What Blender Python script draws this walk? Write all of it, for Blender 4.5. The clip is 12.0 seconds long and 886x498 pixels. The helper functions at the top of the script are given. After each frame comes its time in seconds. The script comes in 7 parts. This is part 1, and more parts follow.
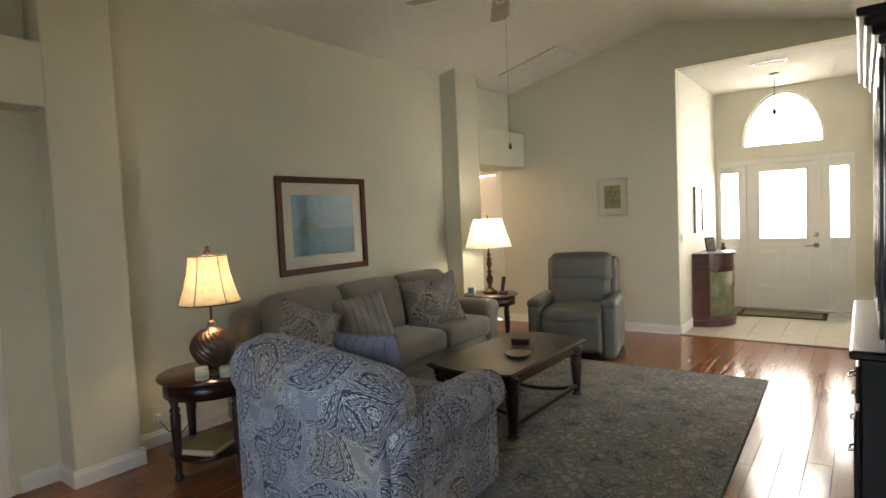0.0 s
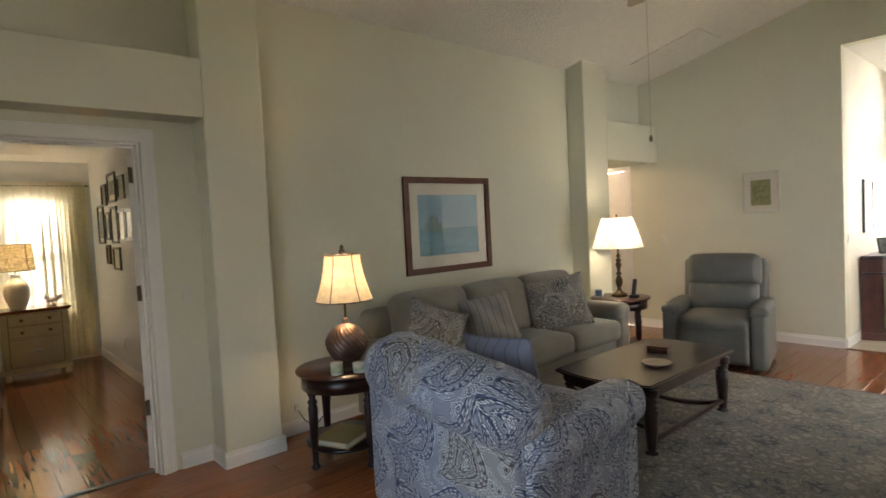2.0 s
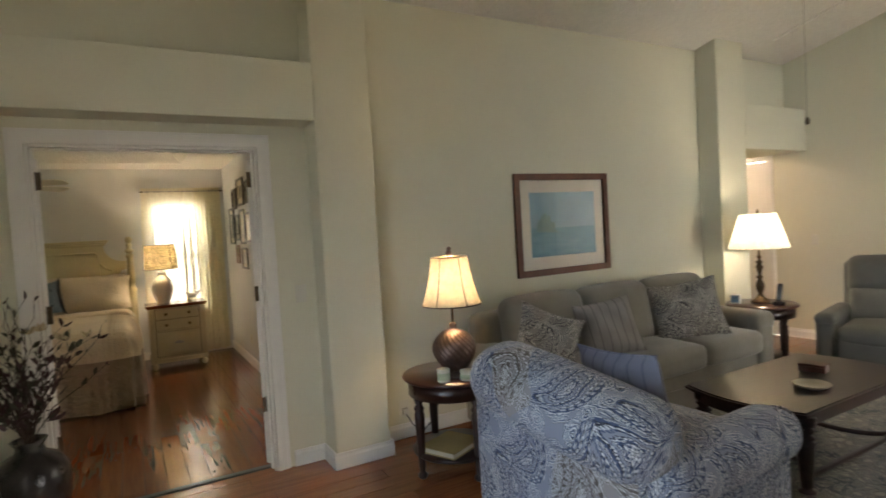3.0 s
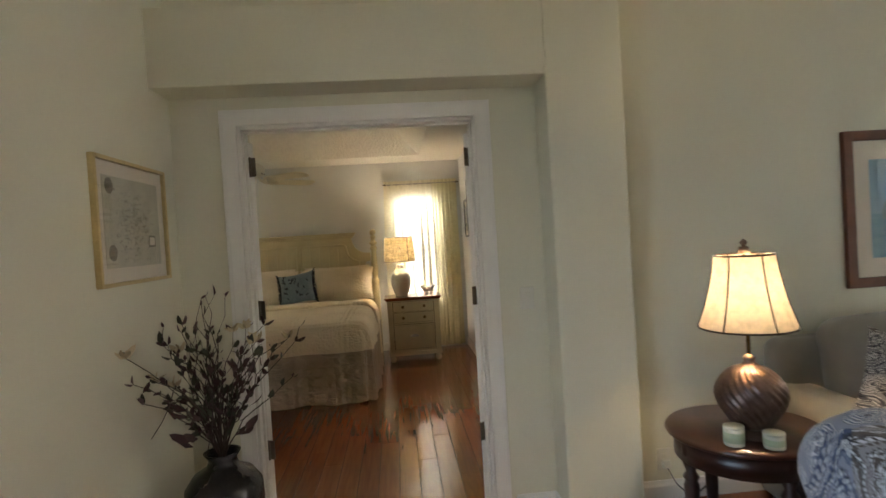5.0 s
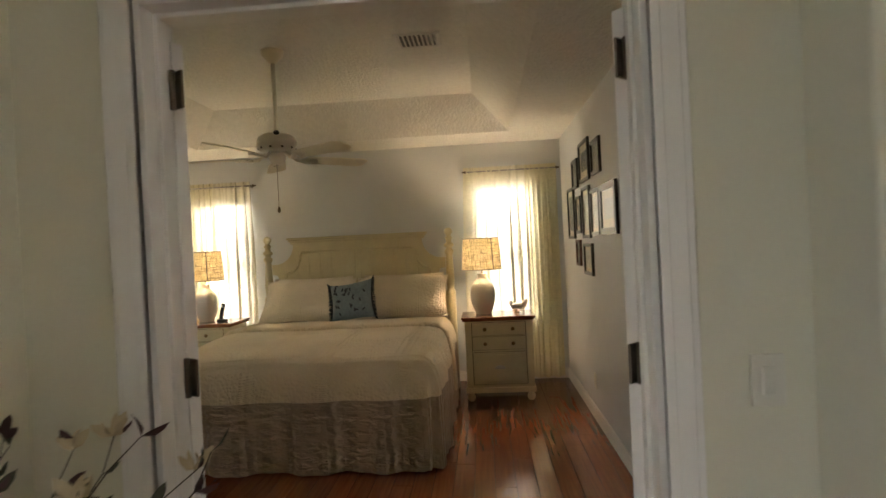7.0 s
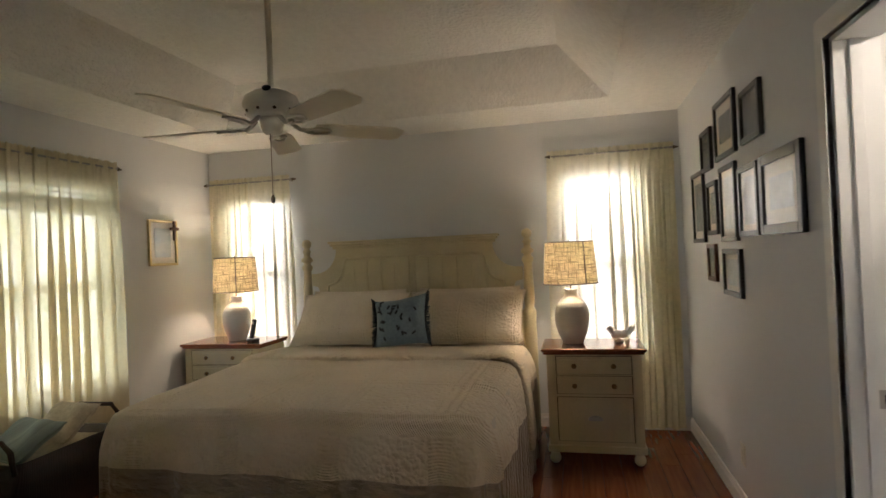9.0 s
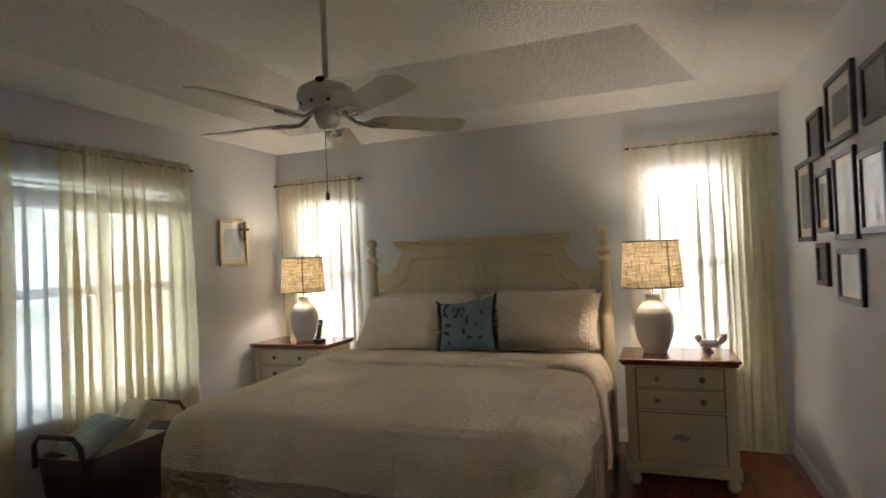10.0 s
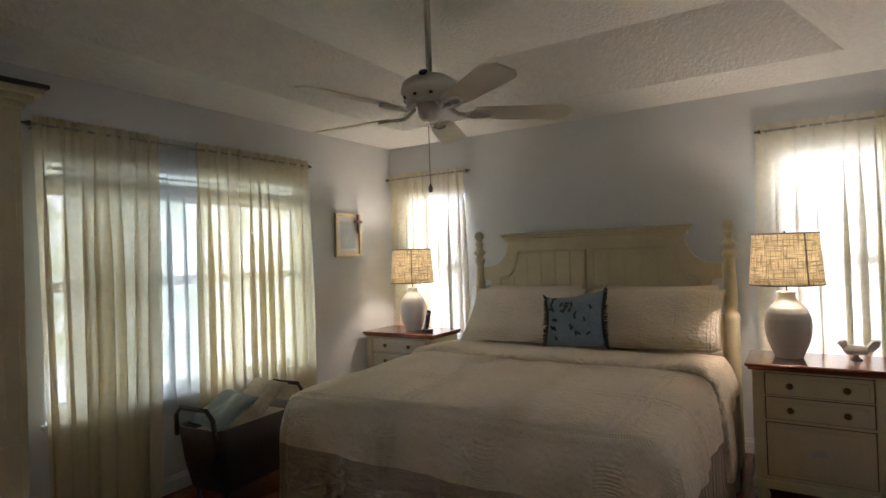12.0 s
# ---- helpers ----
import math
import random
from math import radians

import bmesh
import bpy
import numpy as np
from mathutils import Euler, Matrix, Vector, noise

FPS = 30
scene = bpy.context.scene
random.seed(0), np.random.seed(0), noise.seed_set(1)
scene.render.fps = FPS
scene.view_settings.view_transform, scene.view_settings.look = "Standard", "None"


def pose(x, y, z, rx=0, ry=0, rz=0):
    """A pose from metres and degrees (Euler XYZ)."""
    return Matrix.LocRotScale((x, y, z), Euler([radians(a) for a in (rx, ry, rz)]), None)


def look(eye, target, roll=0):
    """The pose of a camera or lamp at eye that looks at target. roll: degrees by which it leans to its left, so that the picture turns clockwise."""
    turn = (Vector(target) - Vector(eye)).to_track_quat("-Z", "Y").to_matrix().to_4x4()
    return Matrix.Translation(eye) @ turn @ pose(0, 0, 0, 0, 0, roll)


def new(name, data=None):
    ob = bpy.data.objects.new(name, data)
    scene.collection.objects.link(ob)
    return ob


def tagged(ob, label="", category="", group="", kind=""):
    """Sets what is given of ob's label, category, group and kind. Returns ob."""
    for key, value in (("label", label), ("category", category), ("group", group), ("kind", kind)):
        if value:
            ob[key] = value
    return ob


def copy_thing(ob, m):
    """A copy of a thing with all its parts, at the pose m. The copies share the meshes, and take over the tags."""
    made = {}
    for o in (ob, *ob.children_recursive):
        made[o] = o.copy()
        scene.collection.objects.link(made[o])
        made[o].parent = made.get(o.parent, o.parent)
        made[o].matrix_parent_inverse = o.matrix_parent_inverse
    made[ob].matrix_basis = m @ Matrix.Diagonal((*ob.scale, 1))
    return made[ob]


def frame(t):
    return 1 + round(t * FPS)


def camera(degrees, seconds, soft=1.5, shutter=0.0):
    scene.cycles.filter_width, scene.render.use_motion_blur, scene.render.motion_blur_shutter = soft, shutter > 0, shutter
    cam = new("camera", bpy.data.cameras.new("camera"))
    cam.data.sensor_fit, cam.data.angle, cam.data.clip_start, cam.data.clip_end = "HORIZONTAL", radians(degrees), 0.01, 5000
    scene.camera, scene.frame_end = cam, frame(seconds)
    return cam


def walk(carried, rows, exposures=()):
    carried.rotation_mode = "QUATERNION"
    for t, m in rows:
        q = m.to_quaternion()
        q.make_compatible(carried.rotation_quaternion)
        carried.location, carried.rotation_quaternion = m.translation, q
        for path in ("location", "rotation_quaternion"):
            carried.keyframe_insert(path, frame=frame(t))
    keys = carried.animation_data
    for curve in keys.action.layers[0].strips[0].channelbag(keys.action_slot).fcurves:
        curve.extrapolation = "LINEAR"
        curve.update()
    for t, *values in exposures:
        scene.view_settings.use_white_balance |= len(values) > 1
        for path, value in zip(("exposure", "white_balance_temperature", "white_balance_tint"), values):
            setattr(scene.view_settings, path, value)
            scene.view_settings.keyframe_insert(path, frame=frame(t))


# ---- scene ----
cam = camera(77.0, 12.0, shutter=0.4)
PATH = [
    (0, (0.116, 0.014, 1.517), (-1.089, 1.606, 1.408), -2.6),
    (0.5, (0.097, 0.001, 1.532), (-1.166, 1.548, 1.421), -2.6),
    (1, (0.065, -0.002, 1.52), (-1.273, 1.481, 1.417), -2.7),
    (1.5, (0.041, 0.009, 1.533), (-1.381, 1.412, 1.431), -2.8),
    (2, (-0.013, 0.029, 1.518), (-1.52, 1.34, 1.428), -2.9),
    (2.5, (-0.082, 0.096, 1.52), (-1.691, 1.282, 1.437), -3.1),
    (3, (-0.16, 0.168, 1.533), (-1.901, 1.149, 1.458), -3.4),
    (3.5, (-0.244, 0.229, 1.524), (-2.107, 0.954, 1.465), -3.4),
    (5.5, (-1.354, 0.537, 1.498), (-3.353, 0.595, 1.466), -3.5),
    (6, (-1.75, 0.559, 1.501), (-3.75, 0.54, 1.485), -3.3),
    (6.5, (-2.158, 0.581, 1.478), (-4.157, 0.502, 1.465), -3.0),
    (7, (-2.593, 0.531, 1.49), (-4.588, 0.388, 1.473), -2.8),
    (9, (-3.876, 0.56, 1.478), (-5.822, 0.096, 1.498), -2.5),
    (9.5, (-4.038, 0.556, 1.471), (-5.952, -0.022, 1.499), -2.4),
    (10, (-4.098, 0.551, 1.473), (-5.965, -0.166, 1.507), -2.4),
    (10.5, (-4.118, 0.548, 1.479), (-5.94, -0.276, 1.512), -2.3),
    (11, (-4.11, 0.559, 1.475), (-5.886, -0.36, 1.505), -2.2),
    (11.5, (-4.125, 0.566, 1.476), (-5.852, -0.442, 1.502), -2.1),
    (12, (-4.146, 0.579, 1.47), (-5.832, -0.497, 1.492), -1.9),
]
EXPOSURES = [(0.0, 0.72, 7150, 12), (2.0, 0.82, 7050, 13), (3.7, 1.0, 6950, 13), (6.0, 0.98, 6700, 13), (7.2, 0.92, 7000, 15), (9.0, 0.60, 6050, 17), (12.0, 0.56, 5500, 19)]
walk(cam, [(t, look(eye, target, roll)) for t, eye, target, roll in PATH], EXPOSURES)

# ---- world and daylight ----
world = bpy.data.worlds.new("world")
scene.world = world
world.use_nodes = True
wn = world.node_tree
sky = wn.nodes.new("ShaderNodeTexSky")
sky.sky_type, sky.sun_disc = "NISHITA", False
sky.sun_elevation, sky.sun_rotation = radians(48), radians(20)
wn.nodes["Background"].inputs["Strength"].default_value = 0.1
wn.links.new(sky.outputs[0], wn.nodes["Background"].inputs["Color"])

DOOR_GLOW, EAST_GLOW, WEST_GLOW, GARDEN_GLOW, SOUTH_GLOW = 13.0, 5.6, 11.0, 4.2, 2.8
LAMP_NEAR, LAMP_FAR, LAMP_BED, LAMP_BATH, FILL_HALL = 13.0, 15.0, 18.0, 34.0, 13.0


# ---- materials ----
def material(name, color, rough=0.6, metal=0.0, vary=0.08, scale=6.0, fine=90.0, bump=0.05, second=None, sheen=0.0, stretch=(1, 1, 1), coat=0.0, spec=0.5):
    """A principled surface with broad and fine variation of colour, and fine relief."""
    m = bpy.data.materials.new(name)
    m.use_nodes = True
    nt = m.node_tree
    b = nt.nodes["Principled BSDF"]
    co = nt.nodes.new("ShaderNodeTexCoord")
    mp = nt.nodes.new("ShaderNodeMapping")
    mp.inputs["Scale"].default_value = stretch
    nt.links.new(co.outputs["Object"], mp.inputs["Vector"])
    n1, n2 = nt.nodes.new("ShaderNodeTexNoise"), nt.nodes.new("ShaderNodeTexNoise")
    n1.inputs["Scale"].default_value, n2.inputs["Scale"].default_value = scale, fine
    n1.inputs["Detail"].default_value, n2.inputs["Detail"].default_value = 4, 3
    for n in (n1, n2):
        nt.links.new(mp.outputs[0], n.inputs["Vector"])
    add = nt.nodes.new("ShaderNodeMath")
    add.operation = "MULTIPLY_ADD"
    nt.links.new(n2.outputs["Fac"], add.inputs[0])
    add.inputs[1].default_value = 0.45
    nt.links.new(n1.outputs["Fac"], add.inputs[2])
    ramp = nt.nodes.new("ShaderNodeValToRGB")
    lo = second or tuple(c * (1 - vary) for c in color)
    hi = color if second else tuple(min(1, c * (1 + vary)) for c in color)
    ramp.color_ramp.elements[0].position, ramp.color_ramp.elements[1].position = 0.5, 0.95
    ramp.color_ramp.elements[0].color, ramp.color_ramp.elements[1].color = (*lo, 1), (*hi, 1)
    nt.links.new(add.outputs[0], ramp.inputs["Fac"])
    nt.links.new(ramp.outputs["Color"], b.inputs["Base Color"])
    b.inputs["Roughness"].default_value, b.inputs["Metallic"].default_value = rough, metal
    b.inputs["Sheen Weight"].default_value, b.inputs["Coat Weight"].default_value = sheen, coat
    b.inputs["Specular IOR Level"].default_value = spec
    if bump:
        bp = nt.nodes.new("ShaderNodeBump")
        bp.inputs["Strength"].default_value, bp.inputs["Distance"].default_value = bump, 0.01
        nt.links.new(add.outputs[0], bp.inputs["Height"])
        nt.links.new(bp.outputs[0], b.inputs["Normal"])
    return m


def nodes_of(m):
    return m.node_tree, m.node_tree.nodes["Principled BSDF"]


def glow(name, color, strength, patchy=None, scale=2.0):
    m = bpy.data.materials.new(name)
    m.use_nodes = True
    nt = m.node_tree
    nt.nodes.remove(nt.nodes["Principled BSDF"])
    e = nt.nodes.new("ShaderNodeEmission")
    e.inputs["Color"].default_value, e.inputs["Strength"].default_value = (*color, 1), strength
    if patchy:
        co, n, r = nt.nodes.new("ShaderNodeTexCoord"), nt.nodes.new("ShaderNodeTexNoise"), nt.nodes.new("ShaderNodeValToRGB")
        n.inputs["Scale"].default_value, n.inputs["Detail"].default_value = scale, 8
        r.color_ramp.elements[0].position, r.color_ramp.elements[1].position = 0.42, 0.66
        r.color_ramp.elements[0].color, r.color_ramp.elements[1].color = (*patchy, 1), (*color, 1)
        nt.links.new(co.outputs["Object"], n.inputs["Vector"])
        nt.links.new(n.outputs["Fac"], r.inputs["Fac"])
        nt.links.new(r.outputs["Color"], e.inputs["Color"])
    nt.links.new(e.outputs[0], nt.nodes["Material Output"].inputs["Surface"])
    return m


def sheer(name, color, through_share, clear_share, weave=600.0, stretch=(1, 1, 1), dark=0.8, cross=None):
    """Thin cloth that lets light through: diffuse, translucent and open weave."""
    m = bpy.data.materials.new(name)
    m.use_nodes = True
    nt = m.node_tree
    nt.nodes.remove(nt.nodes["Principled BSDF"])
    d, t, c = nt.nodes.new("ShaderNodeBsdfDiffuse"), nt.nodes.new("ShaderNodeBsdfTranslucent"), nt.nodes.new("ShaderNodeBsdfTransparent")
    co, n, r = nt.nodes.new("ShaderNodeTexCoord"), nt.nodes.new("ShaderNodeTexNoise"), nt.nodes.new("ShaderNodeValToRGB")
    mp = nt.nodes.new("ShaderNodeMapping")
    mp.inputs["Scale"].default_value = stretch
    nt.links.new(co.outputs["Object"], mp.inputs["Vector"])
    n.inputs["Scale"].default_value, n.inputs["Detail"].default_value = weave * 0.05, 6
    r.color_ramp.elements[0].position, r.color_ramp.elements[1].position = 0.36, 0.6
    r.color_ramp.elements[0].color = (*[k * dark for k in color], 1)
    r.color_ramp.elements[1].color = (*color, 1)
    nt.links.new(mp.outputs[0], n.inputs["Vector"])
    nt.links.new(n.outputs["Fac"], r.inputs["Fac"])
    if cross:
        mp2, n2, mean = nt.nodes.new("ShaderNodeMapping"), nt.nodes.new("ShaderNodeTexNoise"), nt.nodes.new("ShaderNodeMath")
        mp2.inputs["Scale"].default_value = cross
        n2.inputs["Scale"].default_value, n2.inputs["Detail"].default_value = weave * 0.05, 4
        nt.links.new(co.outputs["Object"], mp2.inputs["Vector"])
        nt.links.new(mp2.outputs[0], n2.inputs["Vector"])
        mean.operation = "MINIMUM"
        nt.links.new(n.outputs["Fac"], mean.inputs[0])
        nt.links.new(n2.outputs["Fac"], mean.inputs[1])
        nt.links.new(mean.outputs[0], r.inputs["Fac"])
    for b in (d, t):
        nt.links.new(r.outputs["Color"], b.inputs["Color"])
    a, z = nt.nodes.new("ShaderNodeMixShader"), nt.nodes.new("ShaderNodeMixShader")
    a.inputs[0].default_value, z.inputs[0].default_value = through_share, clear_share
    nt.links.new(d.outputs[0], a.inputs[1])
    nt.links.new(t.outputs[0], a.inputs[2])
    nt.links.new(a.outputs[0], z.inputs[1])
    nt.links.new(c.outputs[0], z.inputs[2])
    nt.links.new(z.outputs[0], nt.nodes["Material Output"].inputs["Surface"])
    return m


def plank_material(name, dark, light, along):
    m = material(name, light, rough=0.16, vary=0.1, bump=0.0, coat=0.25)
    nt, b = nodes_of(m)
    b.inputs["Coat Roughness"].default_value = 0.10
    co, mp, n, r, info = (nt.nodes.new("ShaderNode" + k) for k in ("TexCoord", "Mapping", "TexNoise", "ValToRGB", "ObjectInfo"))
    mp.inputs["Scale"].default_value = (1.2, 22, 1) if along == "x" else (22, 1.2, 1)
    off = nt.nodes.new("ShaderNodeVectorMath")
    off.operation = "MULTIPLY_ADD"
    nt.links.new(info.outputs["Random"], off.inputs[0])
    off.inputs[1].default_value = (37, 53, 11)
    nt.links.new(co.outputs["Object"], off.inputs[2])
    nt.links.new(off.outputs[0], mp.inputs["Vector"])
    nt.links.new(mp.outputs[0], n.inputs["Vector"])
    n.inputs["Scale"].default_value, n.inputs["Detail"].default_value, n.inputs["Distortion"].default_value = 2.2, 6, 0.3
    mixed = nt.nodes.new("ShaderNodeMath")
    mixed.operation = "MULTIPLY_ADD"
    nt.links.new(info.outputs["Random"], mixed.inputs[0])
    mixed.inputs[1].default_value = 0.26
    nt.links.new(n.outputs["Fac"], mixed.inputs[2])
    r.color_ramp.elements[0].position, r.color_ramp.elements[1].position = 0.38, 0.85
    r.color_ramp.elements[0].color, r.color_ramp.elements[1].color = (*dark, 1), (*light, 1)
    nt.links.new(mixed.outputs[0], r.inputs["Fac"])
    nt.links.new(r.outputs["Color"], b.inputs["Base Color"])
    rr = nt.nodes.new("ShaderNodeMapRange")
    rr.inputs["To Min"].default_value, rr.inputs["To Max"].default_value = 0.16, 0.18
    nt.links.new(n.outputs["Fac"], rr.inputs["Value"])
    nt.links.new(rr.outputs[0], b.inputs["Roughness"])
    return m


def paisley_material(name, ground, blue, navy, scale=5.0, warm=(0.13, 0.105, 0.085), laid="Object"):
    """Printed cloth: swirling drops with rings, dots and fine lines."""
    m = material(name, ground, rough=0.9, bump=0.0, sheen=0.2)
    nt, b = nodes_of(m)
    N = nt.nodes.new
    co, warp, mixv = N("ShaderNodeTexCoord"), N("ShaderNodeTexNoise"), N("ShaderNodeVectorMath")
    warp.inputs["Scale"].default_value, warp.inputs["Detail"].default_value = scale * 0.75, 1
    mixv.operation = "MULTIPLY_ADD"
    flat = N("ShaderNodeMapping")
    flat.inputs["Rotation"].default_value = (0, 0, 0) if laid == "UV" else (radians(-90), 0, 0)
    nt.links.new(co.outputs[laid], flat.inputs["Vector"])
    nt.links.new(flat.outputs[0], warp.inputs["Vector"])
    nt.links.new(warp.outputs["Color"], mixv.inputs[0])
    mixv.inputs[1].default_value = (0.12, 0.12, 0.0)
    nt.links.new(flat.outputs[0], mixv.inputs[2])
    big = N("ShaderNodeTexVoronoi")
    big.voronoi_dimensions = "2D"
    big.feature, big.inputs["Scale"].default_value, big.inputs["Randomness"].default_value = "F1", scale, 0.9
    nt.links.new(mixv.outputs[0], big.inputs["Vector"])
    away = N("ShaderNodeVectorMath")
    away.operation = "SUBTRACT"
    nt.links.new(mixv.outputs[0], away.inputs[0])
    nt.links.new(big.outputs["Position"], away.inputs[1])
    turn = N("ShaderNodeVectorRotate")
    turn.rotation_type = "EULER_XYZ"
    lean = N("ShaderNodeVectorMath")
    lean.operation = "ADD"
    lean.inputs[1].default_value = (0, 0, -1.2)
    angle = N("ShaderNodeVectorMath")
    angle.operation = "MULTIPLY"
    angle.inputs[1].default_value = (0, 0, 2.4)
    nt.links.new(big.outputs["Color"], angle.inputs[0])
    nt.links.new(away.outputs[0], turn.inputs["Vector"])
    nt.links.new(angle.outputs[0], lean.inputs[0])
    nt.links.new(lean.outputs[0], turn.inputs["Rotation"])
    xyz = N("ShaderNodeSeparateXYZ")
    nt.links.new(turn.outputs[0], xyz.inputs[0])

    def calc(op, a, c, e=None):
        q = N("ShaderNodeMath")
        q.operation = op
        for value, slot in zip((a, c, e), q.inputs):
            if value is None:
                continue
            if isinstance(value, (int, float)):
                slot.default_value = value
            else:
                nt.links.new(value, slot)
        return q.outputs[0]
    # a drop: narrow at one end, and bent to one side
    bent = calc("MULTIPLY_ADD", calc("MULTIPLY", xyz.outputs[1], xyz.outputs[1]), 1.5 * scale, xyz.outputs[0])
    girth = calc("MAXIMUM", calc("MULTIPLY_ADD", xyz.outputs[1], 0.42 * scale, 0.60), 0.22)
    wide = calc("DIVIDE", bent, girth)
    d2 = calc("MULTIPLY_ADD", wide, wide, calc("MULTIPLY_ADD", xyz.outputs[1], calc("MULTIPLY", xyz.outputs[1], 0.40), calc("MULTIPLY", xyz.outputs[2], calc("MULTIPLY", xyz.outputs[2], 0.12))))
    drop = calc("MULTIPLY", calc("SQRT", d2, 0), scale)
    around = calc("ARCTAN2", wide, xyz.outputs[1])
    petal = calc("COSINE", calc("MULTIPLY", around, 6.0), 0)
    beads = calc("SINE", calc("MULTIPLY", around, 34.0), 0)
    fine = N("ShaderNodeTexNoise")
    fine.inputs["Scale"].default_value, fine.inputs["Detail"].default_value, fine.inputs["Distortion"].default_value = scale * 4.0, 2, 2.0
    nt.links.new(mixv.outputs[0], fine.inputs["Vector"])

    def step(source, edge, soft=0.03):
        r = N("ShaderNodeMapRange")
        r.inputs["From Min"].default_value, r.inputs["From Max"].default_value = edge - soft, edge + soft
        nt.links.new(source, r.inputs["Value"])
        return r.outputs[0]

    def mix(fac, a, c):
        x = N("ShaderNodeMix")
        x.data_type = "RGBA"
        nt.links.new(fac, x.inputs["Factor"])
        for value, slot in ((a, x.inputs["A"]), (c, x.inputs["B"])):
            if isinstance(value, tuple):
                slot.default_value = (*value, 1)
            else:
                nt.links.new(value, slot)
        return x.outputs["Result"]

    def bands(source, stops):
        r = N("ShaderNodeValToRGB")
        r.color_ramp.interpolation = "CONSTANT"
        e = r.color_ramp.elements
        e[0].position, e[0].color = 0.0, (*stops[0][1], 1)
        e[1].position, e[1].color = stops[-1][0], (*stops[-1][1], 1)
        for pos, col in stops[1:-1]:
            e.new(pos).color = (*col, 1)
        nt.links.new(source, r.inputs["Fac"])
        return r.outputs["Color"]

    def print_in(mid, deep):
        pale = tuple(0.65 * p + 0.35 * q for p, q in zip(mid, ground))
        wavy = calc("MULTIPLY_ADD", petal, 0.03, drop)
        plain = bands(wavy, [(0, deep), (0.05, ground), (0.09, deep), (0.11, mid), (0.16, ground), (0.18, deep), (0.20, pale), (0.25, mid), (0.28, ground), (0.32, deep), (0.345, mid), (0.40, ground), (0.42, deep), (0.435, pale), (0.48, mid), (0.50, ground), (0.54, deep), (0.56, pale), (0.61, ground), (0.64, mid), (0.69, deep), (0.705, ground), (0.76, pale), (0.80, deep), (0.815, mid)])
        beaded = bands(drop, [(0, ground), (0.06, mid), (0.09, ground), (0.12, deep), (0.15, mid), (0.17, ground), (0.18, deep), (0.20, pale), (0.275, deep), (0.31, ground), (0.32, deep), (0.345, mid), (0.40, ground), (0.42, deep), (0.435, pale), (0.495, deep), (0.53, ground), (0.54, deep), (0.56, mid), (0.61, deep), (0.64, mid), (0.69, deep), (0.705, ground), (0.72, deep), (0.755, ground), (0.80, mid)])
        inside = mix(step(beads, 0.25, 0.2), plain, beaded)
        # small flowers, rings and sprigs fill the ground between the drops
        dots = N("ShaderNodeTexVoronoi")
        dots.voronoi_dimensions = "2D"
        dots.inputs["Scale"].default_value = scale * 3.0
        nt.links.new(mixv.outputs[0], dots.inputs["Vector"])
        filler = bands(calc("MULTIPLY_ADD", fine.outputs["Fac"], 0.35, dots.outputs["Distance"]), [(0, deep), (0.22, ground), (0.26, mid), (0.31, deep), (0.33, ground), (0.38, pale), (0.42, mid), (0.46, ground), (0.51, deep), (0.53, pale), (0.58, ground), (0.62, mid), (0.67, ground), (0.71, deep), (0.73, pale)])
        return mix(step(drop, 0.72, 0.01), inside, filler)
    cell = N("ShaderNodeSeparateColor")
    nt.links.new(big.outputs["Color"], cell.inputs[0])
    final = mix(step(cell.outputs[0], 0.86, 0.01), print_in(blue, navy), print_in(warm, tuple(0.5 * k for k in warm)))
    worn = N("ShaderNodeTexNoise")
    worn.inputs["Scale"].default_value, worn.inputs["Detail"].default_value = scale * 12, 4
    nt.links.new(co.outputs["Object"], worn.inputs["Vector"])
    final = mix(calc("MULTIPLY", step(worn.outputs["Fac"], 0.5, 0.2), 0.12), final, tuple(0.5 * (p + q) for p, q in zip(ground, blue)))
    nt.links.new(final, b.inputs["Base Color"])
    bp, n3 = N("ShaderNodeBump"), N("ShaderNodeTexNoise")
    n3.inputs["Scale"].default_value = 400
    nt.links.new(co.outputs["Object"], n3.inputs["Vector"])
    nt.links.new(n3.outputs["Fac"], bp.inputs["Height"])
    bp.inputs["Strength"].default_value, bp.inputs["Distance"].default_value = 0.25, 0.002
    nt.links.new(bp.outputs[0], b.inputs["Normal"])
    return m


def relief(m, kind, scale, strength, distance=0.01, stretch=(1, 1, 1)):
    """Adds a pattern of raised texture (quilting, stipple, wood grain) to a material."""
    nt, b = nodes_of(m)
    co, mp, bp = nt.nodes.new("ShaderNodeTexCoord"), nt.nodes.new("ShaderNodeMapping"), nt.nodes.new("ShaderNodeBump")
    mp.inputs["Scale"].default_value = stretch
    tex = nt.nodes.new({"voronoi": "ShaderNodeTexVoronoi", "wave": "ShaderNodeTexWave", "noise": "ShaderNodeTexNoise"}[kind])
    tex.inputs["Scale"].default_value = scale
    if kind == "wave":
        tex.inputs["Distortion"].default_value, tex.inputs["Detail"].default_value = 3, 3
    if kind == "noise":
        tex.inputs["Detail"].default_value = 5
    nt.links.new(co.outputs["Object"], mp.inputs["Vector"])
    nt.links.new(mp.outputs[0], tex.inputs["Vector"])
    nt.links.new(tex.outputs["Distance" if kind == "voronoi" else "Fac"], bp.inputs["Height"])
    bp.inputs["Strength"].default_value, bp.inputs["Distance"].default_value = strength, distance
    nt.links.new(bp.outputs[0], b.inputs["Normal"])
    return m


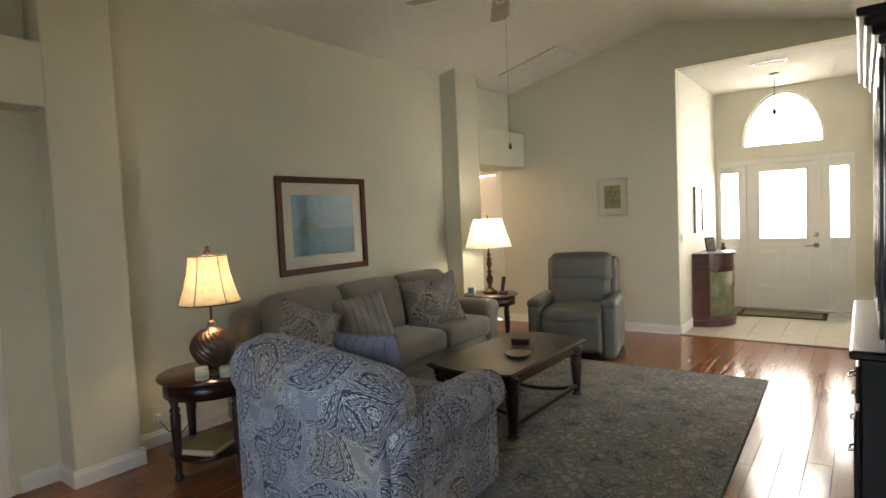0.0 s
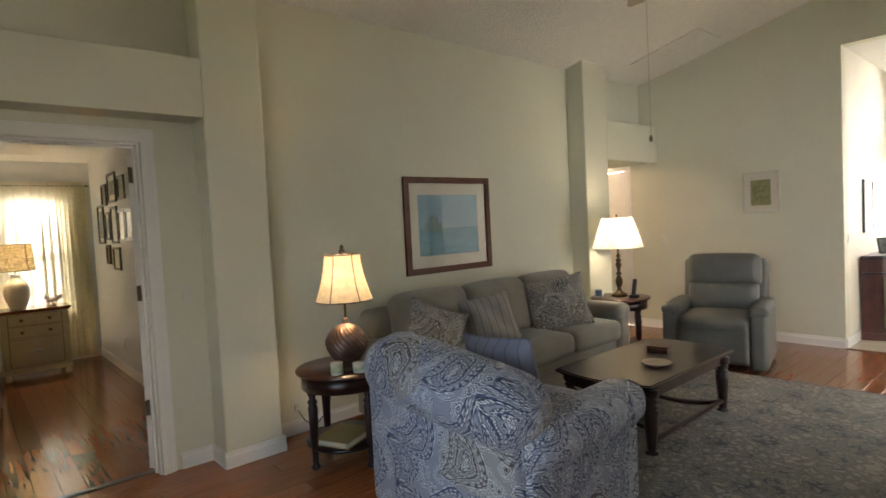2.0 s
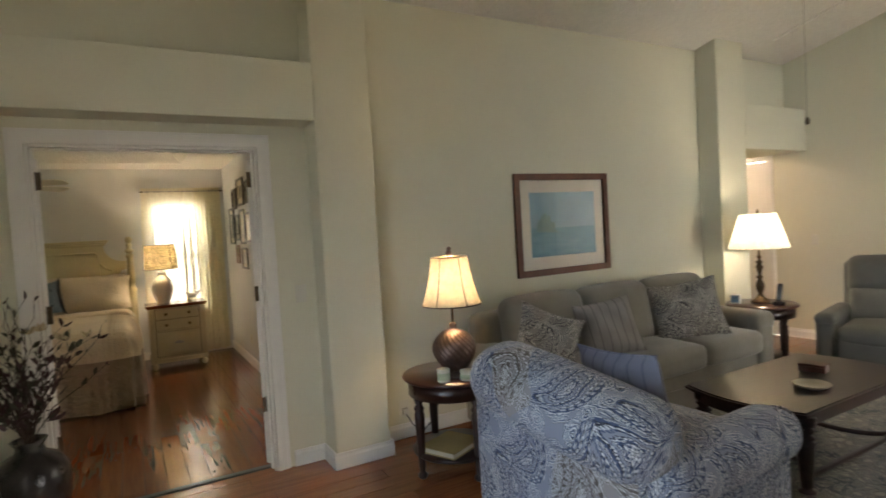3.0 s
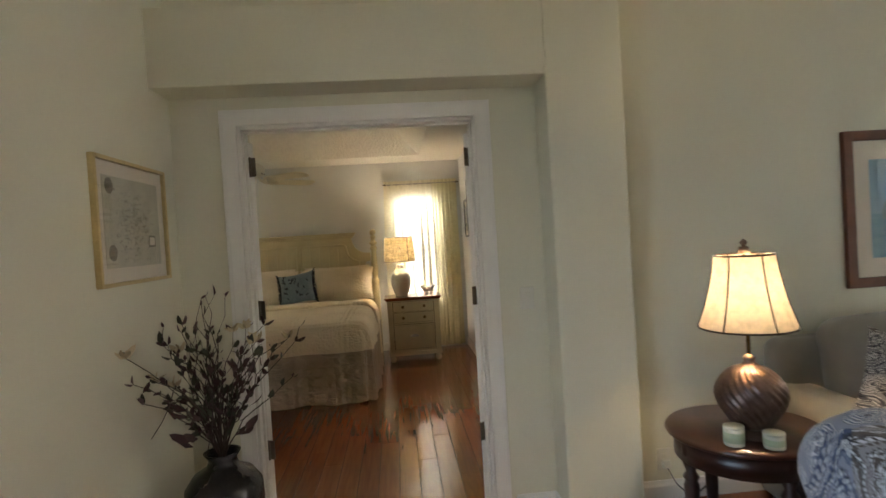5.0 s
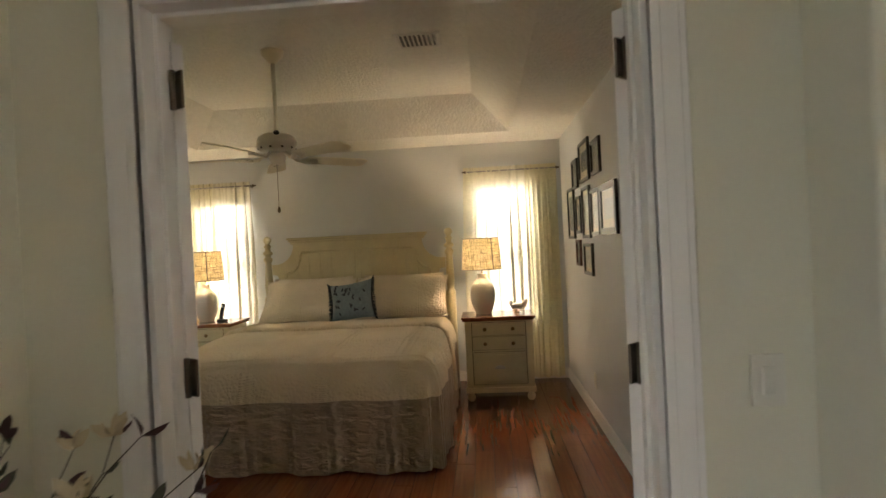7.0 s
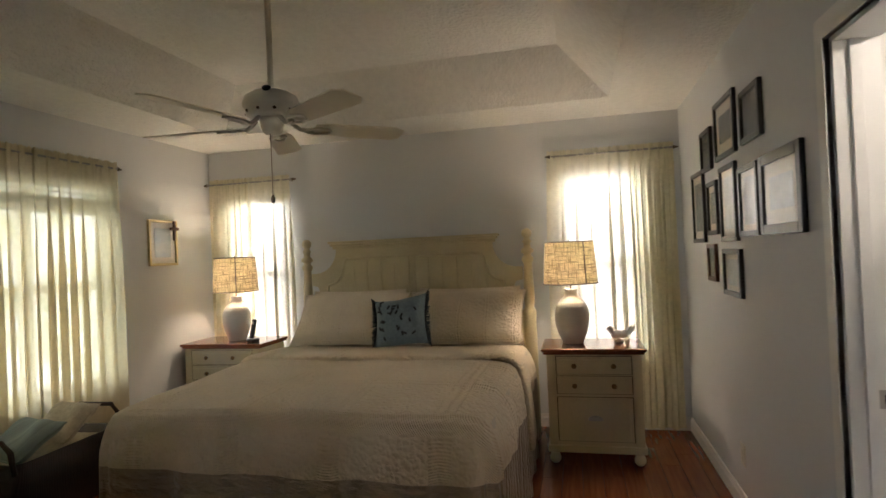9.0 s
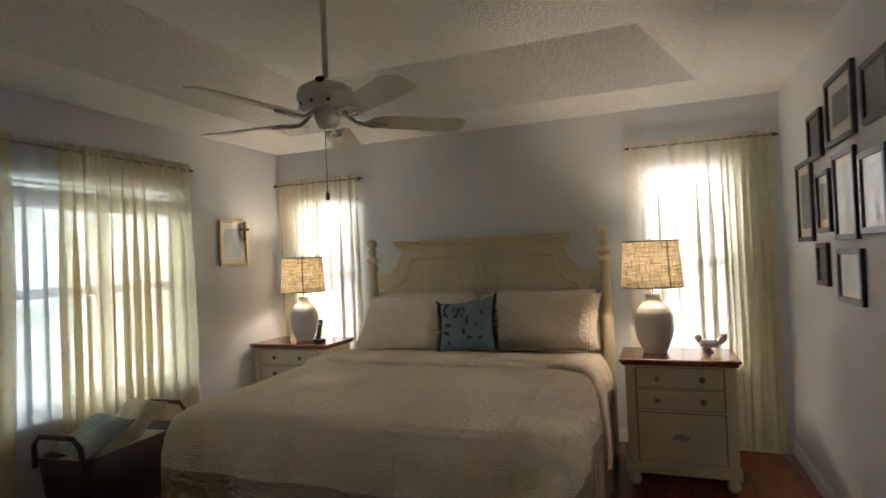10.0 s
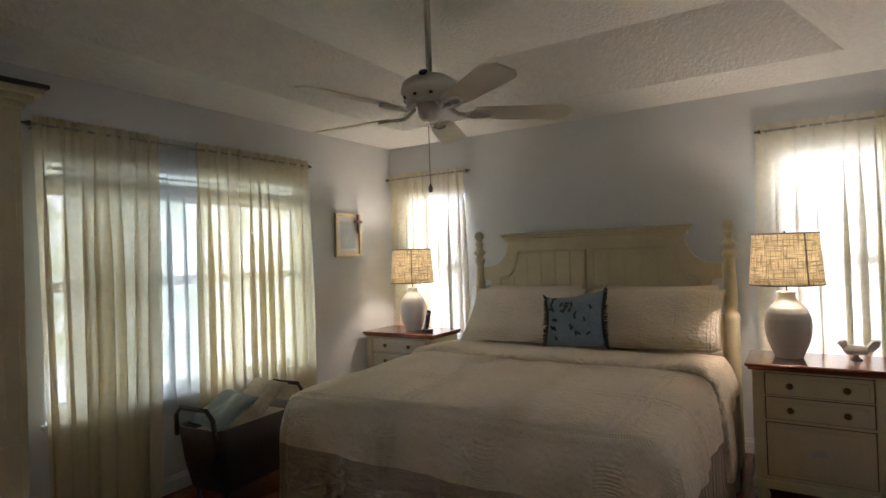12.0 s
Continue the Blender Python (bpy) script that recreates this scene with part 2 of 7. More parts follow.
def quilted(m, panel, cell, strength, distance):
    """Stitched relief: small puffs, crossed by bands of close ribs."""
    nt, b = nodes_of(m)
    N = nt.nodes.new
    co, sep, puff, warp, shift = N("ShaderNodeTexCoord"), N("ShaderNodeSeparateXYZ"), N("ShaderNodeTexVoronoi"), N("ShaderNodeTexNoise"), N("ShaderNodeVectorMath")
    nt.links.new(co.outputs["Object"], sep.inputs[0])
    warp.inputs["Scale"].default_value, warp.inputs["Detail"].default_value = cell * 0.5, 4
    nt.links.new(co.outputs["Object"], warp.inputs["Vector"])
    shift.operation = "MULTIPLY_ADD"
    shift.inputs[1].default_value = (1.2 / cell,) * 3
    nt.links.new(warp.outputs["Color"], shift.inputs[0])
    nt.links.new(co.outputs["Object"], shift.inputs[2])
    puff.feature = "SMOOTH_F1"
    puff.inputs["Scale"].default_value, puff.inputs["Smoothness"].default_value = cell, 0.6
    nt.links.new(shift.outputs[0], puff.inputs["Vector"])

    def calc(op, a, c, e=None):
        q = N("ShaderNodeMath")
        q.operation = op
        for value, slot in zip((a, c, e), q.inputs):
            if value is None:
                continue
            if isinstance(value, (int, float)):
                slot.default_value = value
            else:
                nt.links.new(value, slot)
        return q.outputs[0]
    height = calc("MULTIPLY_ADD", warp.outputs["Fac"], 0.9, calc("MULTIPLY", puff.outputs["Distance"], -1.0))
    for axis, other in ((0, 1), (1, 0)):
        band = calc("GREATER_THAN", calc("FRACT", calc("MULTIPLY", sep.outputs[axis], 1 / panel), 0), 0.80)
        ribs = calc("SINE", calc("MULTIPLY", calc("ADD", sep.outputs[other], sep.outputs[2]), cell * 12), 0)
        edge = calc("SINE", calc("MULTIPLY", sep.outputs[axis], 6.2832 * 10 / panel), 0)
        height = calc("MULTIPLY_ADD", band, calc("MULTIPLY_ADD", edge, 0.35, calc("MULTIPLY_ADD", ribs, 0.22, 0.1)), height)
    bp = N("ShaderNodeBump")
    bp.inputs["Strength"].default_value, bp.inputs["Distance"].default_value = strength, distance
    nt.links.new(height, bp.inputs["Height"])
    nt.links.new(bp.outputs[0], b.inputs["Normal"])
    return m


def striped(name, ground, line, pitch):
    """Woven cloth with thin upright stripes at an even pitch."""
    m = material(name, ground, rough=0.9, vary=0.10, scale=8, fine=300, bump=0.08)
    nt, b = nodes_of(m)
    N = nt.nodes.new
    co, sep, mul, fr, r, mix = N("ShaderNodeTexCoord"), N("ShaderNodeSeparateXYZ"), N("ShaderNodeMath"), N("ShaderNodeMath"), N("ShaderNodeValToRGB"), N("ShaderNodeMix")
    mul.operation, fr.operation, mix.data_type = "MULTIPLY", "FRACT", "RGBA"
    mul.inputs[1].default_value = 1 / pitch
    nt.links.new(co.outputs["Object"], sep.inputs[0])
    nt.links.new(sep.outputs[0], mul.inputs[0])
    nt.links.new(mul.outputs[0], fr.inputs[0])
    e = r.color_ramp.elements
    e[0].position, e[0].color, e[1].position, e[1].color = 0.0, (0, 0, 0, 1), 1.0, (0, 0, 0, 1)
    for pos, k in ((0.38, 0.0), (0.41, 0.7), (0.43, 0.1), (0.46, 1.0), (0.50, 1.0), (0.53, 0.1), (0.55, 0.7), (0.58, 0.0)):
        e.new(pos).color = (k, k, k, 1)
    nt.links.new(fr.outputs[0], r.inputs["Fac"])
    nt.links.new(r.outputs["Color"], mix.inputs["Factor"])
    nt.links.new(b.inputs["Base Color"].links[0].from_socket, mix.inputs["A"])
    mix.inputs["B"].default_value = (*line, 1)
    nt.links.new(mix.outputs["Result"], b.inputs["Base Color"])
    return m


def pane_material(name, rough=0.02, share=0.5):
    """Window glass: mostly clear with a mirror share by angle."""
    m = bpy.data.materials.new(name)
    m.use_nodes = True
    nt = m.node_tree
    nt.nodes.remove(nt.nodes["Principled BSDF"])
    c, g, mixer, f, pw = (nt.nodes.new("ShaderNode" + k) for k in ("BsdfTransparent", "BsdfGlossy", "MixShader", "LayerWeight", "Math"))
    g.inputs["Roughness"].default_value = rough
    f.inputs["Blend"].default_value = 0.25
    pw.operation = "MULTIPLY_ADD"
    pw.inputs[1].default_value, pw.inputs[2].default_value = share, 0.03
    nt.links.new(f.outputs["Facing"], pw.inputs[0])
    nt.links.new(pw.outputs[0], mixer.inputs[0])
    nt.links.new(c.outputs[0], mixer.inputs[1])
    nt.links.new(g.outputs[0], mixer.inputs[2])
    nt.links.new(mixer.outputs[0], nt.nodes["Material Output"].inputs["Surface"])
    return m


M_WALL = relief(material("sage_cream_wall_paint", (0.675, 0.658, 0.525), rough=0.75, vary=0.03, scale=1.5), "noise", 70, 0.12, 0.004)
M_WALL_BED = relief(material("pale_grey_wall_paint", (0.68, 0.69, 0.69), rough=0.75, vary=0.03, scale=1.5), "noise", 70, 0.12, 0.004)
M_WALL_FOYER = relief(material("cream_foyer_paint", (0.74, 0.71, 0.62), rough=0.6, vary=0.03, scale=1.5), "noise", 70, 0.12, 0.004)
M_WALL_BATH = relief(material("white_bathroom_paint", (0.78, 0.77, 0.74), rough=0.6, vary=0.03, scale=1.5), "noise", 70, 0.12, 0.004)
M_CEIL = relief(material("knockdown_ceiling_paint", (0.77, 0.755, 0.705), rough=0.85, vary=0.04, scale=20), "noise", 40, 0.8, 0.02)
M_TRIM = material("white_semigloss_trim", (0.78, 0.77, 0.73), rough=0.35, vary=0.02, scale=5, bump=0.02)
M_DOOR = material("white_painted_door", (0.80, 0.79, 0.76), rough=0.4, vary=0.02, scale=5, bump=0.02)
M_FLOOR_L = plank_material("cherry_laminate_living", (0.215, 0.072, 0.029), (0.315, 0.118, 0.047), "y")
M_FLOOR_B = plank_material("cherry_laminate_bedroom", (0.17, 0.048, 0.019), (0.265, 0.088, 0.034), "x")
M_SUB = material("dark_joint", (0.05, 0.022, 0.012), rough=0.6)
M_TILE = material("cream_ceramic_tile", (0.62, 0.58, 0.48), rough=0.18, vary=0.06, scale=8)
M_GROUT = material("grey_grout", (0.38, 0.36, 0.31), rough=0.9)
M_METAL = material("brushed_nickel", (0.42, 0.40, 0.37), rough=0.3, metal=1.0, vary=0.05)
M_HINGE = material("dull_bronze_hinge", (0.16, 0.13, 0.10), rough=0.4, metal=1.0)
M_BRONZE = material("dark_bronze_column", (0.085, 0.058, 0.036), rough=0.32, metal=0.9, vary=0.3, scale=20)
M_BRASS = material("antique_brass", (0.20, 0.13, 0.06), rough=0.3, metal=1.0, vary=0.3, scale=20)
M_GOLD = material("pale_gold_frame", (0.60, 0.47, 0.24), rough=0.35, metal=0.8, vary=0.1, scale=30)
M_SILVER = material("pale_silver_frame", (0.62, 0.60, 0.52), rough=0.35, metal=0.7, vary=0.1, scale=30)
M_PLASTIC = material("ivory_plastic", (0.66, 0.64, 0.55), rough=0.4, vary=0.02)
M_BLACK = material("black_plastic", (0.015, 0.015, 0.016), rough=0.35)
M_PANE = pane_material("window_pane")
M_PICGLASS = pane_material("picture_glass", 0.01, 0.15)
M_SOFA = material("grey_olive_upholstery", (0.235, 0.218, 0.178), rough=0.9, vary=0.12, scale=5, fine=500, bump=0.15, sheen=0.3)
M_RECLINER = material("slate_grey_leather", (0.125, 0.125, 0.11), rough=0.5, vary=0.12, scale=6, fine=220, bump=0.12)
M_DARKWOOD = relief(material("dark_cherry_stain", (0.024, 0.008, 0.006), rough=0.30, vary=0.4, scale=3, stretch=(1, 1, 9), coat=0.15), "wave", 8, 0.03, 0.003)
M_MAHOG = relief(material("mahogany_stain", (0.062, 0.019, 0.011), rough=0.28, vary=0.3, scale=4, stretch=(1, 6, 1), coat=0.3), "wave", 8, 0.03, 0.003)
M_FRAMEWOOD = material("dark_walnut_frame", (0.115, 0.038, 0.018), rough=0.45, vary=0.3, scale=14)
M_MAT = material("ivory_mat_board", (0.72, 0.66, 0.56), rough=0.9, vary=0.03)
M_PAISLEY = paisley_material("blue_paisley_print", (0.64, 0.64, 0.67), (0.042, 0.07, 0.155), (0.007, 0.010, 0.03), 4.0, (0.10, 0.075, 0.06), "UV")
M_PAISLEY_GREY = paisley_material("grey_paisley_print", (0.62, 0.58, 0.51), (0.07, 0.065, 0.068), (0.008, 0.008, 0.012), 4.8)
M_STRIPE = striped("blue_grey_stripe", (0.19, 0.195, 0.25), (0.11, 0.115, 0.17), 0.075)
M_STRIPE_TAUPE = striped("taupe_stripe_cloth", (0.31, 0.285, 0.26), (0.15, 0.135, 0.135), 0.062)
M_BED = quilted(material("cream_quilted_coverlet", (0.77, 0.655, 0.49), rough=0.85, vary=0.05, scale=3, sheen=0.2), 0.52, 46, 0.8, 0.012)
M_SKIRT = relief(material("taupe_quilted_bedskirt", (0.42, 0.325, 0.245), rough=0.9, vary=0.07, scale=4, sheen=0.2), "wave", 9, 0.9, 0.03, (1, 1, 3))
M_SHAM = quilted(material("cream_damask_sham", (0.66, 0.58, 0.46), rough=0.8, vary=0.05, scale=6, sheen=0.2), 0.21, 46, 0.5, 0.010)
M_BLUEPILLOW = material("blue_brocade", (0.135, 0.19, 0.225), rough=0.6, vary=0.12, scale=40, sheen=0.2)
M_FRINGE = material("dark_fringe", (0.045, 0.055, 0.07), rough=0.9, vary=0.3, scale=60)
M_LEAFPRINT = material("dark_leaf_embroidery", (0.03, 0.035, 0.05), rough=0.8)
M_CREAMWOOD = relief(material("aged_cream_paint", (0.60, 0.53, 0.35), rough=0.45, vary=0.07, scale=5, fine=60), "noise", 30, 0.06, 0.003)
M_TOPWOOD = relief(material("red_brown_wood_top", (0.20, 0.07, 0.028), rough=0.25, vary=0.3, scale=4, stretch=(8, 1, 1), coat=0.4), "wave", 10, 0.03, 0.002)
M_CERAMIC = relief(material("ribbed_white_stoneware", (0.66, 0.63, 0.57), rough=0.35, vary=0.05), "wave", 26, 0.0, 0.002)
M_FAN = material("ivory_enamel", (0.76, 0.72, 0.62), rough=0.35, vary=0.04)
M_FANBLADE_TAN = material("tan_fan_blade", (0.42, 0.37, 0.26), rough=0.5, vary=0.08)
M_FANBLADE = material("cream_fan_blade", (0.74, 0.70, 0.58), rough=0.45, vary=0.06)
M_CURTAIN = sheer("sheer_ivory_curtain", (0.80, 0.71, 0.50), 0.54, 0.13, dark=0.94)
M_CURTAIN_THIN = sheer("thin_white_sheer", (0.74, 0.76, 0.76), 0.42, 0.16, dark=0.95)
M_CURTAIN_WEST = sheer("lined_ivory_curtain", (0.82, 0.77, 0.62), 0.27, 0.04, dark=0.93)
M_CURTAIN_SIDE = sheer("dense_ivory_curtain", (0.80, 0.74, 0.54), 0.40, 0.03, dark=0.92)
M_SHADE = sheer("ivory_silk_shade", (0.74, 0.60, 0.41), 0.2, 0.0)
M_SHADE_WHITE = sheer("white_pleated_shade", (0.88, 0.83, 0.70), 0.52, 0.0)
M_BURLAP = sheer("burlap_shade", (0.60, 0.49, 0.29), 0.2, 0.0, 160, (1.2, 1.2, 16), 0.30, (18, 18, 1.0))
M_BLIND = sheer("white_blind_slat", (0.85, 0.85, 0.82), 0.35, 0.0)
M_BULB = glow("warm_bulb", (1.0, 0.72, 0.40), 6.0)
M_BROWNBALL = material("ridged_bronze_ceramic", (0.17, 0.115, 0.095), rough=0.3, metal=0.8, vary=0.4, scale=12)
M_HUTCH = material("black_lacquer", (0.006, 0.006, 0.008), rough=0.3, vary=0.2, coat=0.15, spec=0.3)
M_GREENPANEL = material("distressed_green_panel", (0.17, 0.18, 0.10), rough=0.5, vary=0.35, scale=9)
M_REDWOOD = material("red_brown_cabinet", (0.075, 0.021, 0.013), rough=0.35, vary=0.35, scale=8)
M_VASE = material("dark_glazed_vase", (0.022, 0.018, 0.017), rough=0.25, vary=0.4, scale=12)
M_STEM = material("dark_twig", (0.045, 0.025, 0.018), rough=0.8)
M_LEAF = material("dried_green_leaf", (0.050, 0.052, 0.030), rough=0.7, vary=0.3)
M_LEAF_DARK = material("dark_red_leaf", (0.055, 0.022, 0.022), rough=0.7, vary=0.3)
M_PETAL = material("cream_silk_petal", (0.55, 0.46, 0.30), rough=0.7, vary=0.1)
M_WICKER = relief(material("brown_cane", (0.035, 0.016, 0.009), rough=0.5, vary=0.3, scale=30), "wave", 30, 0.4, 0.006)
M_WAX = material("ivory_candle", (0.70, 0.66, 0.52), rough=0.5, vary=0.04)
M_LABEL = material("pale_green_label", (0.50, 0.55, 0.36), rough=0.7)
M_BOOK = material("tan_book_cover", (0.36, 0.28, 0.12), rough=0.6)
M_PAPER = material("book_pages", (0.62, 0.56, 0.42), rough=0.9)
M_CHROME = material("polished_chrome", (0.75, 0.75, 0.77), rough=0.08, metal=1.0, vary=0.01)
M_BLACKFRAME = material("black_picture_frame", (0.014, 0.013, 0.013), rough=0.3, vary=0.2)
M_BROWNFRAME = material("brown_picture_frame", (0.10, 0.04, 0.02), rough=0.4, vary=0.2)
M_PHOTO = material("grey_photo_print", (0.20, 0.22, 0.20), rough=0.5, vary=0.5, scale=14, second=(0.05, 0.06, 0.06))
M_PHOTO_PALE = material("pale_photo_print", (0.55, 0.56, 0.55), rough=0.5, vary=0.2, scale=12)
M_WHITECLOTH = material("cream_embroidered_cloth", (0.52, 0.45, 0.32), rough=0.9, vary=0.15, scale=30)
M_TEALCLOTH = material("pale_teal_stripe", (0.30, 0.36, 0.33), rough=0.9, vary=0.25, scale=3, stretch=(14, 0.3, 0.3))
M_COASTER = material("stone_coaster", (0.42, 0.37, 0.28), rough=0.5, vary=0.1)


# ---- builders ----
def mesh_from(name, verts, faces, smooth=True):
    me = bpy.data.meshes.new(name)
    me.from_pydata([tuple(v) for v in verts], [], faces)
    me.polygons.foreach_set("use_smooth", [smooth] * len(me.polygons))
    me.update()
    return me


class Shape:
    """Collects pieces of one mesh."""

    def __init__(self):
        self.v, self.f, self.smooth = [], [], []

    def add(self, verts, faces, smooth=True, m=None):
        n = len(self.v)
        self.v += [tuple(m @ Vector(p)) if m else tuple(p) for p in verts]
        self.f += [tuple(i + n for i in q) for q in faces]
        self.smooth += [smooth] * len(faces)
        return self

    def box(self, x0, x1, y0, y1, z0, z1, r=0.004, m=None):
        """A box with eased edges."""
        c = [((x0 + x1) / 2), ((y0 + y1) / 2), ((z0 + z1) / 2)]
        h = [abs(x1 - x0) / 2, abs(y1 - y0) / 2, abs(z1 - z0) / 2]
        r = min(r, *(k * 0.9 for k in h))
        grid = [[-k, -(k - r), k - r, k] for k in h]
        v, f = cube_shell(grid, h, r)
        return self.add([(p[0] + c[0], p[1] + c[1], p[2] + c[2]) for p in v], f, False, m)

    def soft(self, c, size, r, bulge=(0, 0, 0), n=7, m=None):
        """A cushion: a box with round edges and swollen faces."""
        h = [s / 2 for s in size]
        grid = []
        for k in h:
            rr = min(r, k * 0.98)
            e = [-k, -k + rr * 0.3, -k + rr * 0.65, -(k - rr)]
            mid = [-(k - rr) + 2 * (k - rr) * i / n for i in range(1, n)]
            grid.append(e + mid + [-x for x in reversed(e)])
        v, f = cube_shell(grid, h, r)
        out = []
        for p in v:
            u = [max(-1, min(1, p[i] / h[i])) for i in range(3)]
            q = [0, 0, 0]
            for i in range(3):
                j, k = (i + 1) % 3, (i + 2) % 3
                q[i] = p[i] + bulge[i] * u[i] * (1 - u[j] ** 2) * (1 - u[k] ** 2) + c[i]
            out.append(q)
        return self.add(out, f, True, m)

    def lathe(self, profile, n=24, m=None, flutes=0, depth=0.0, twist=0.0):
        v, f = [], []
        for r, z in profile:
            for i in range(n):
                a = 2 * math.pi * i / n
                k = 1 + (depth * math.cos(flutes * (a + twist * z)) if flutes else 0)
                v.append((r * k * math.cos(a), r * k * math.sin(a), z))
        for j in range(len(profile) - 1):
            for i in range(n):
                f.append((j * n + i, j * n + (i + 1) % n, (j + 1) * n + (i + 1) % n, (j + 1) * n + i))
        f.append(tuple(reversed(range(n))))
        f.append(tuple((len(profile) - 1) * n + i for i in range(n)))
        return self.add(v, f, True, m)

    def tube(self, points, r, n=8, r2=None):
        """A round rod along points, from radius r to r2."""
        r2 = r if r2 is None else r2
        pts = [Vector(p) for p in points]
        v, f = [], []
        for i, p in enumerate(pts):
            d = (pts[min(i + 1, len(pts) - 1)] - pts[max(i - 1, 0)]).normalized()
            up = Vector((0, 0, 1)) if abs(d.z) < 0.9 else Vector((1, 0, 0))
            a = d.cross(up).normalized()
            b = d.cross(a)
            rr = r + (r2 - r) * i / max(1, len(pts) - 1)
            for k in range(n):
                t = 2 * math.pi * k / n
                v.append(p + a * (rr * math.cos(t)) + b * (rr * math.sin(t)))
        for i in range(len(pts) - 1):
            for k in range(n):
                f.append((i * n + k, i * n + (k + 1) % n, (i + 1) * n + (k + 1) % n, (i + 1) * n + k))
        f.append(tuple(range(n)))
        f.append(tuple(reversed(range((len(pts) - 1) * n, len(pts) * n))))
        return self.add(v, f, True)

    def prism(self, outline, a, b, axis="z", smooth=False, m=None):
        """An outline in two axes, drawn out from a to b along the third."""
        n = len(outline)

        def place(p, k):
            return {"z": (p[0], p[1], k), "x": (k, p[0], p[1]), "y": (p[0], k, p[1])}[axis]
        v = [place(p, a) for p in outline] + [place(p, b) for p in outline]
        f = [tuple(range(n)), tuple(reversed(range(n, 2 * n)))]
        f += [(i, i + n, (i + 1) % n + n, (i + 1) % n) for i in range(n)]
        return self.add(v, f, smooth, m)

    def mesh(self, name):
        me = mesh_from(name, self.v, self.f)
        me.polygons.foreach_set("use_smooth", self.smooth)
        bm = bmesh.new()
        bm.from_mesh(me)
        bmesh.ops.recalc_face_normals(bm, faces=bm.faces)
        bm.to_mesh(me)
        bm.free()
        return me


def cube_shell(grid, h, r):
    verts, index, faces = [], {}, []

    def vid(p):
        key = tuple(round(c, 6) for c in p)
        if key not in index:
            inner = [max(-(h[i] - r), min(h[i] - r, p[i])) for i in range(3)]
            d = Vector([p[i] - inner[i] for i in range(3)])
            if d.length > 1e-9:
                d = d.normalized() * r
            index[key] = len(verts)
            verts.append([inner[i] + d[i] for i in range(3)])
        return index[key]
    for ax in range(3):
        j, k = (ax + 1) % 3, (ax + 2) % 3
        for s in (-1, 1):
            for a in range(len(grid[j]) - 1):
                for b in range(len(grid[k]) - 1):
                    quad = []
                    for da, db in ((0, 0), (1, 0), (1, 1), (0, 1)):
                        p = [0, 0, 0]
                        p[ax], p[j], p[k] = s * h[ax], grid[j][a + da], grid[k][b + db]
                        quad.append(vid(p))
                    if len(set(quad)) > 2:
                        faces.append(tuple(quad if s > 0 else reversed(quad)))
    return verts, faces


def part(name, shape, mat, parent=None, label="", m=None):
    """One mesh object, under a thing where one is given."""
    ob = new(name, shape if isinstance(shape, bpy.types.Mesh) else shape.mesh(name))
    if not ob.data.materials:
        ob.data.materials.append(mat)
    if parent:
        ob.parent = parent
    if m is not None:
        ob.matrix_basis = m
    if label:
        ob["label"] = label
    return ob


def thing(name, label, category, m=None, group="", kind=""):
    e = tagged(new(name), label, category, group, kind)
    e.empty_display_size = 0.1
    if m is not None:
        e.matrix_basis = m
    return e


def structure(name, shape, mat, label, category):
    return tagged(part(name, shape, mat), label, category, kind="structure")


def disc(r, z0, z1, lip=0.008):
    return [(0.001, z0), (r - lip, z0), (r, z0 + lip), (r, z1 - lip), (r - lip, z1), (0.001, z1)]


# ---- plan ----
WX, CX = -3.893, -3.66          # sofa wall, columns' front
SY, FY, DY = -0.61, 6.97, 9.125  # map wall, foyer wall, front door wall
BX, BI, LY, RY = -8.631, -4.035, -2.887, 1.397  # bedroom: head wall, inner face of door wall, window wall, picture wall
FL, FR = -1.635, 0.22           # foyer sides
TOP = 3.95


def wall(name, x0, x1, y0, y1, z0, z1, mat, label, holes=(), along="y"):
    """A wall with openings (a, b, low, high) through it, along x or y."""
    s = Shape()
    a0, a1 = (y0, y1) if along == "y" else (x0, x1)

    def put(a, b, lo, hi):
        if b - a > 1e-4 and hi - lo > 1e-4:
            if along == "y":
                s.box(x0, x1, a, b, lo, hi, 0.0005)
            else:
                s.box(a, b, y0, y1, lo, hi, 0.0005)
    at = a0
    for a, b, lo, hi in sorted(holes):
        put(at, a, z0, z1)
        put(a, b, z0, lo)
        put(a, b, hi, z1)
        at = b
    put(at, a1, z0, z1)
    return structure(name, s, mat, label, "wall")


# living room shell
DOOR0, DOOR1, DOORH = -0.29, 0.93, 2.125
wall("wall_west", WX - 0.142, WX, SY, 5.83, 0, TOP, M_WALL, "sage cream painted wall behind the sofa", [(DOOR0, DOOR1, 0, DOORH)])
wall("wall_hall_back", -5.4, -5.26, 5.38, FY, 0, TOP, M_WALL, "sage cream wall at the end of the hall")
wall("wall_hall_side", -5.26, WX - 0.142, 5.24, 5.38, 0, TOP, M_WALL, "sage cream side wall of the hall", along="x")
wall("wall_north", -5.4, 3.2, FY, FY + 0.14, 0, TOP, M_WALL, "sage cream gable wall around the foyer opening",
     [(-4.95, -4.12, 0, 2.12), (FL, FR, 0, 3.14)], along="x")
wall("wall_south", WX - 0.14, 3.2, SY - 0.14, SY, 0, TOP, M_WALL, "sage cream wall with a window beside the map", [(-1.85, 0.35, 0.25, 2.2)], along="x")
wall("wall_east", 3.2, 3.34, SY, FY, 0, TOP, M_WALL, "sage cream wall of the dining side", [(3.2, 6.4, 0.1, 2.3)])
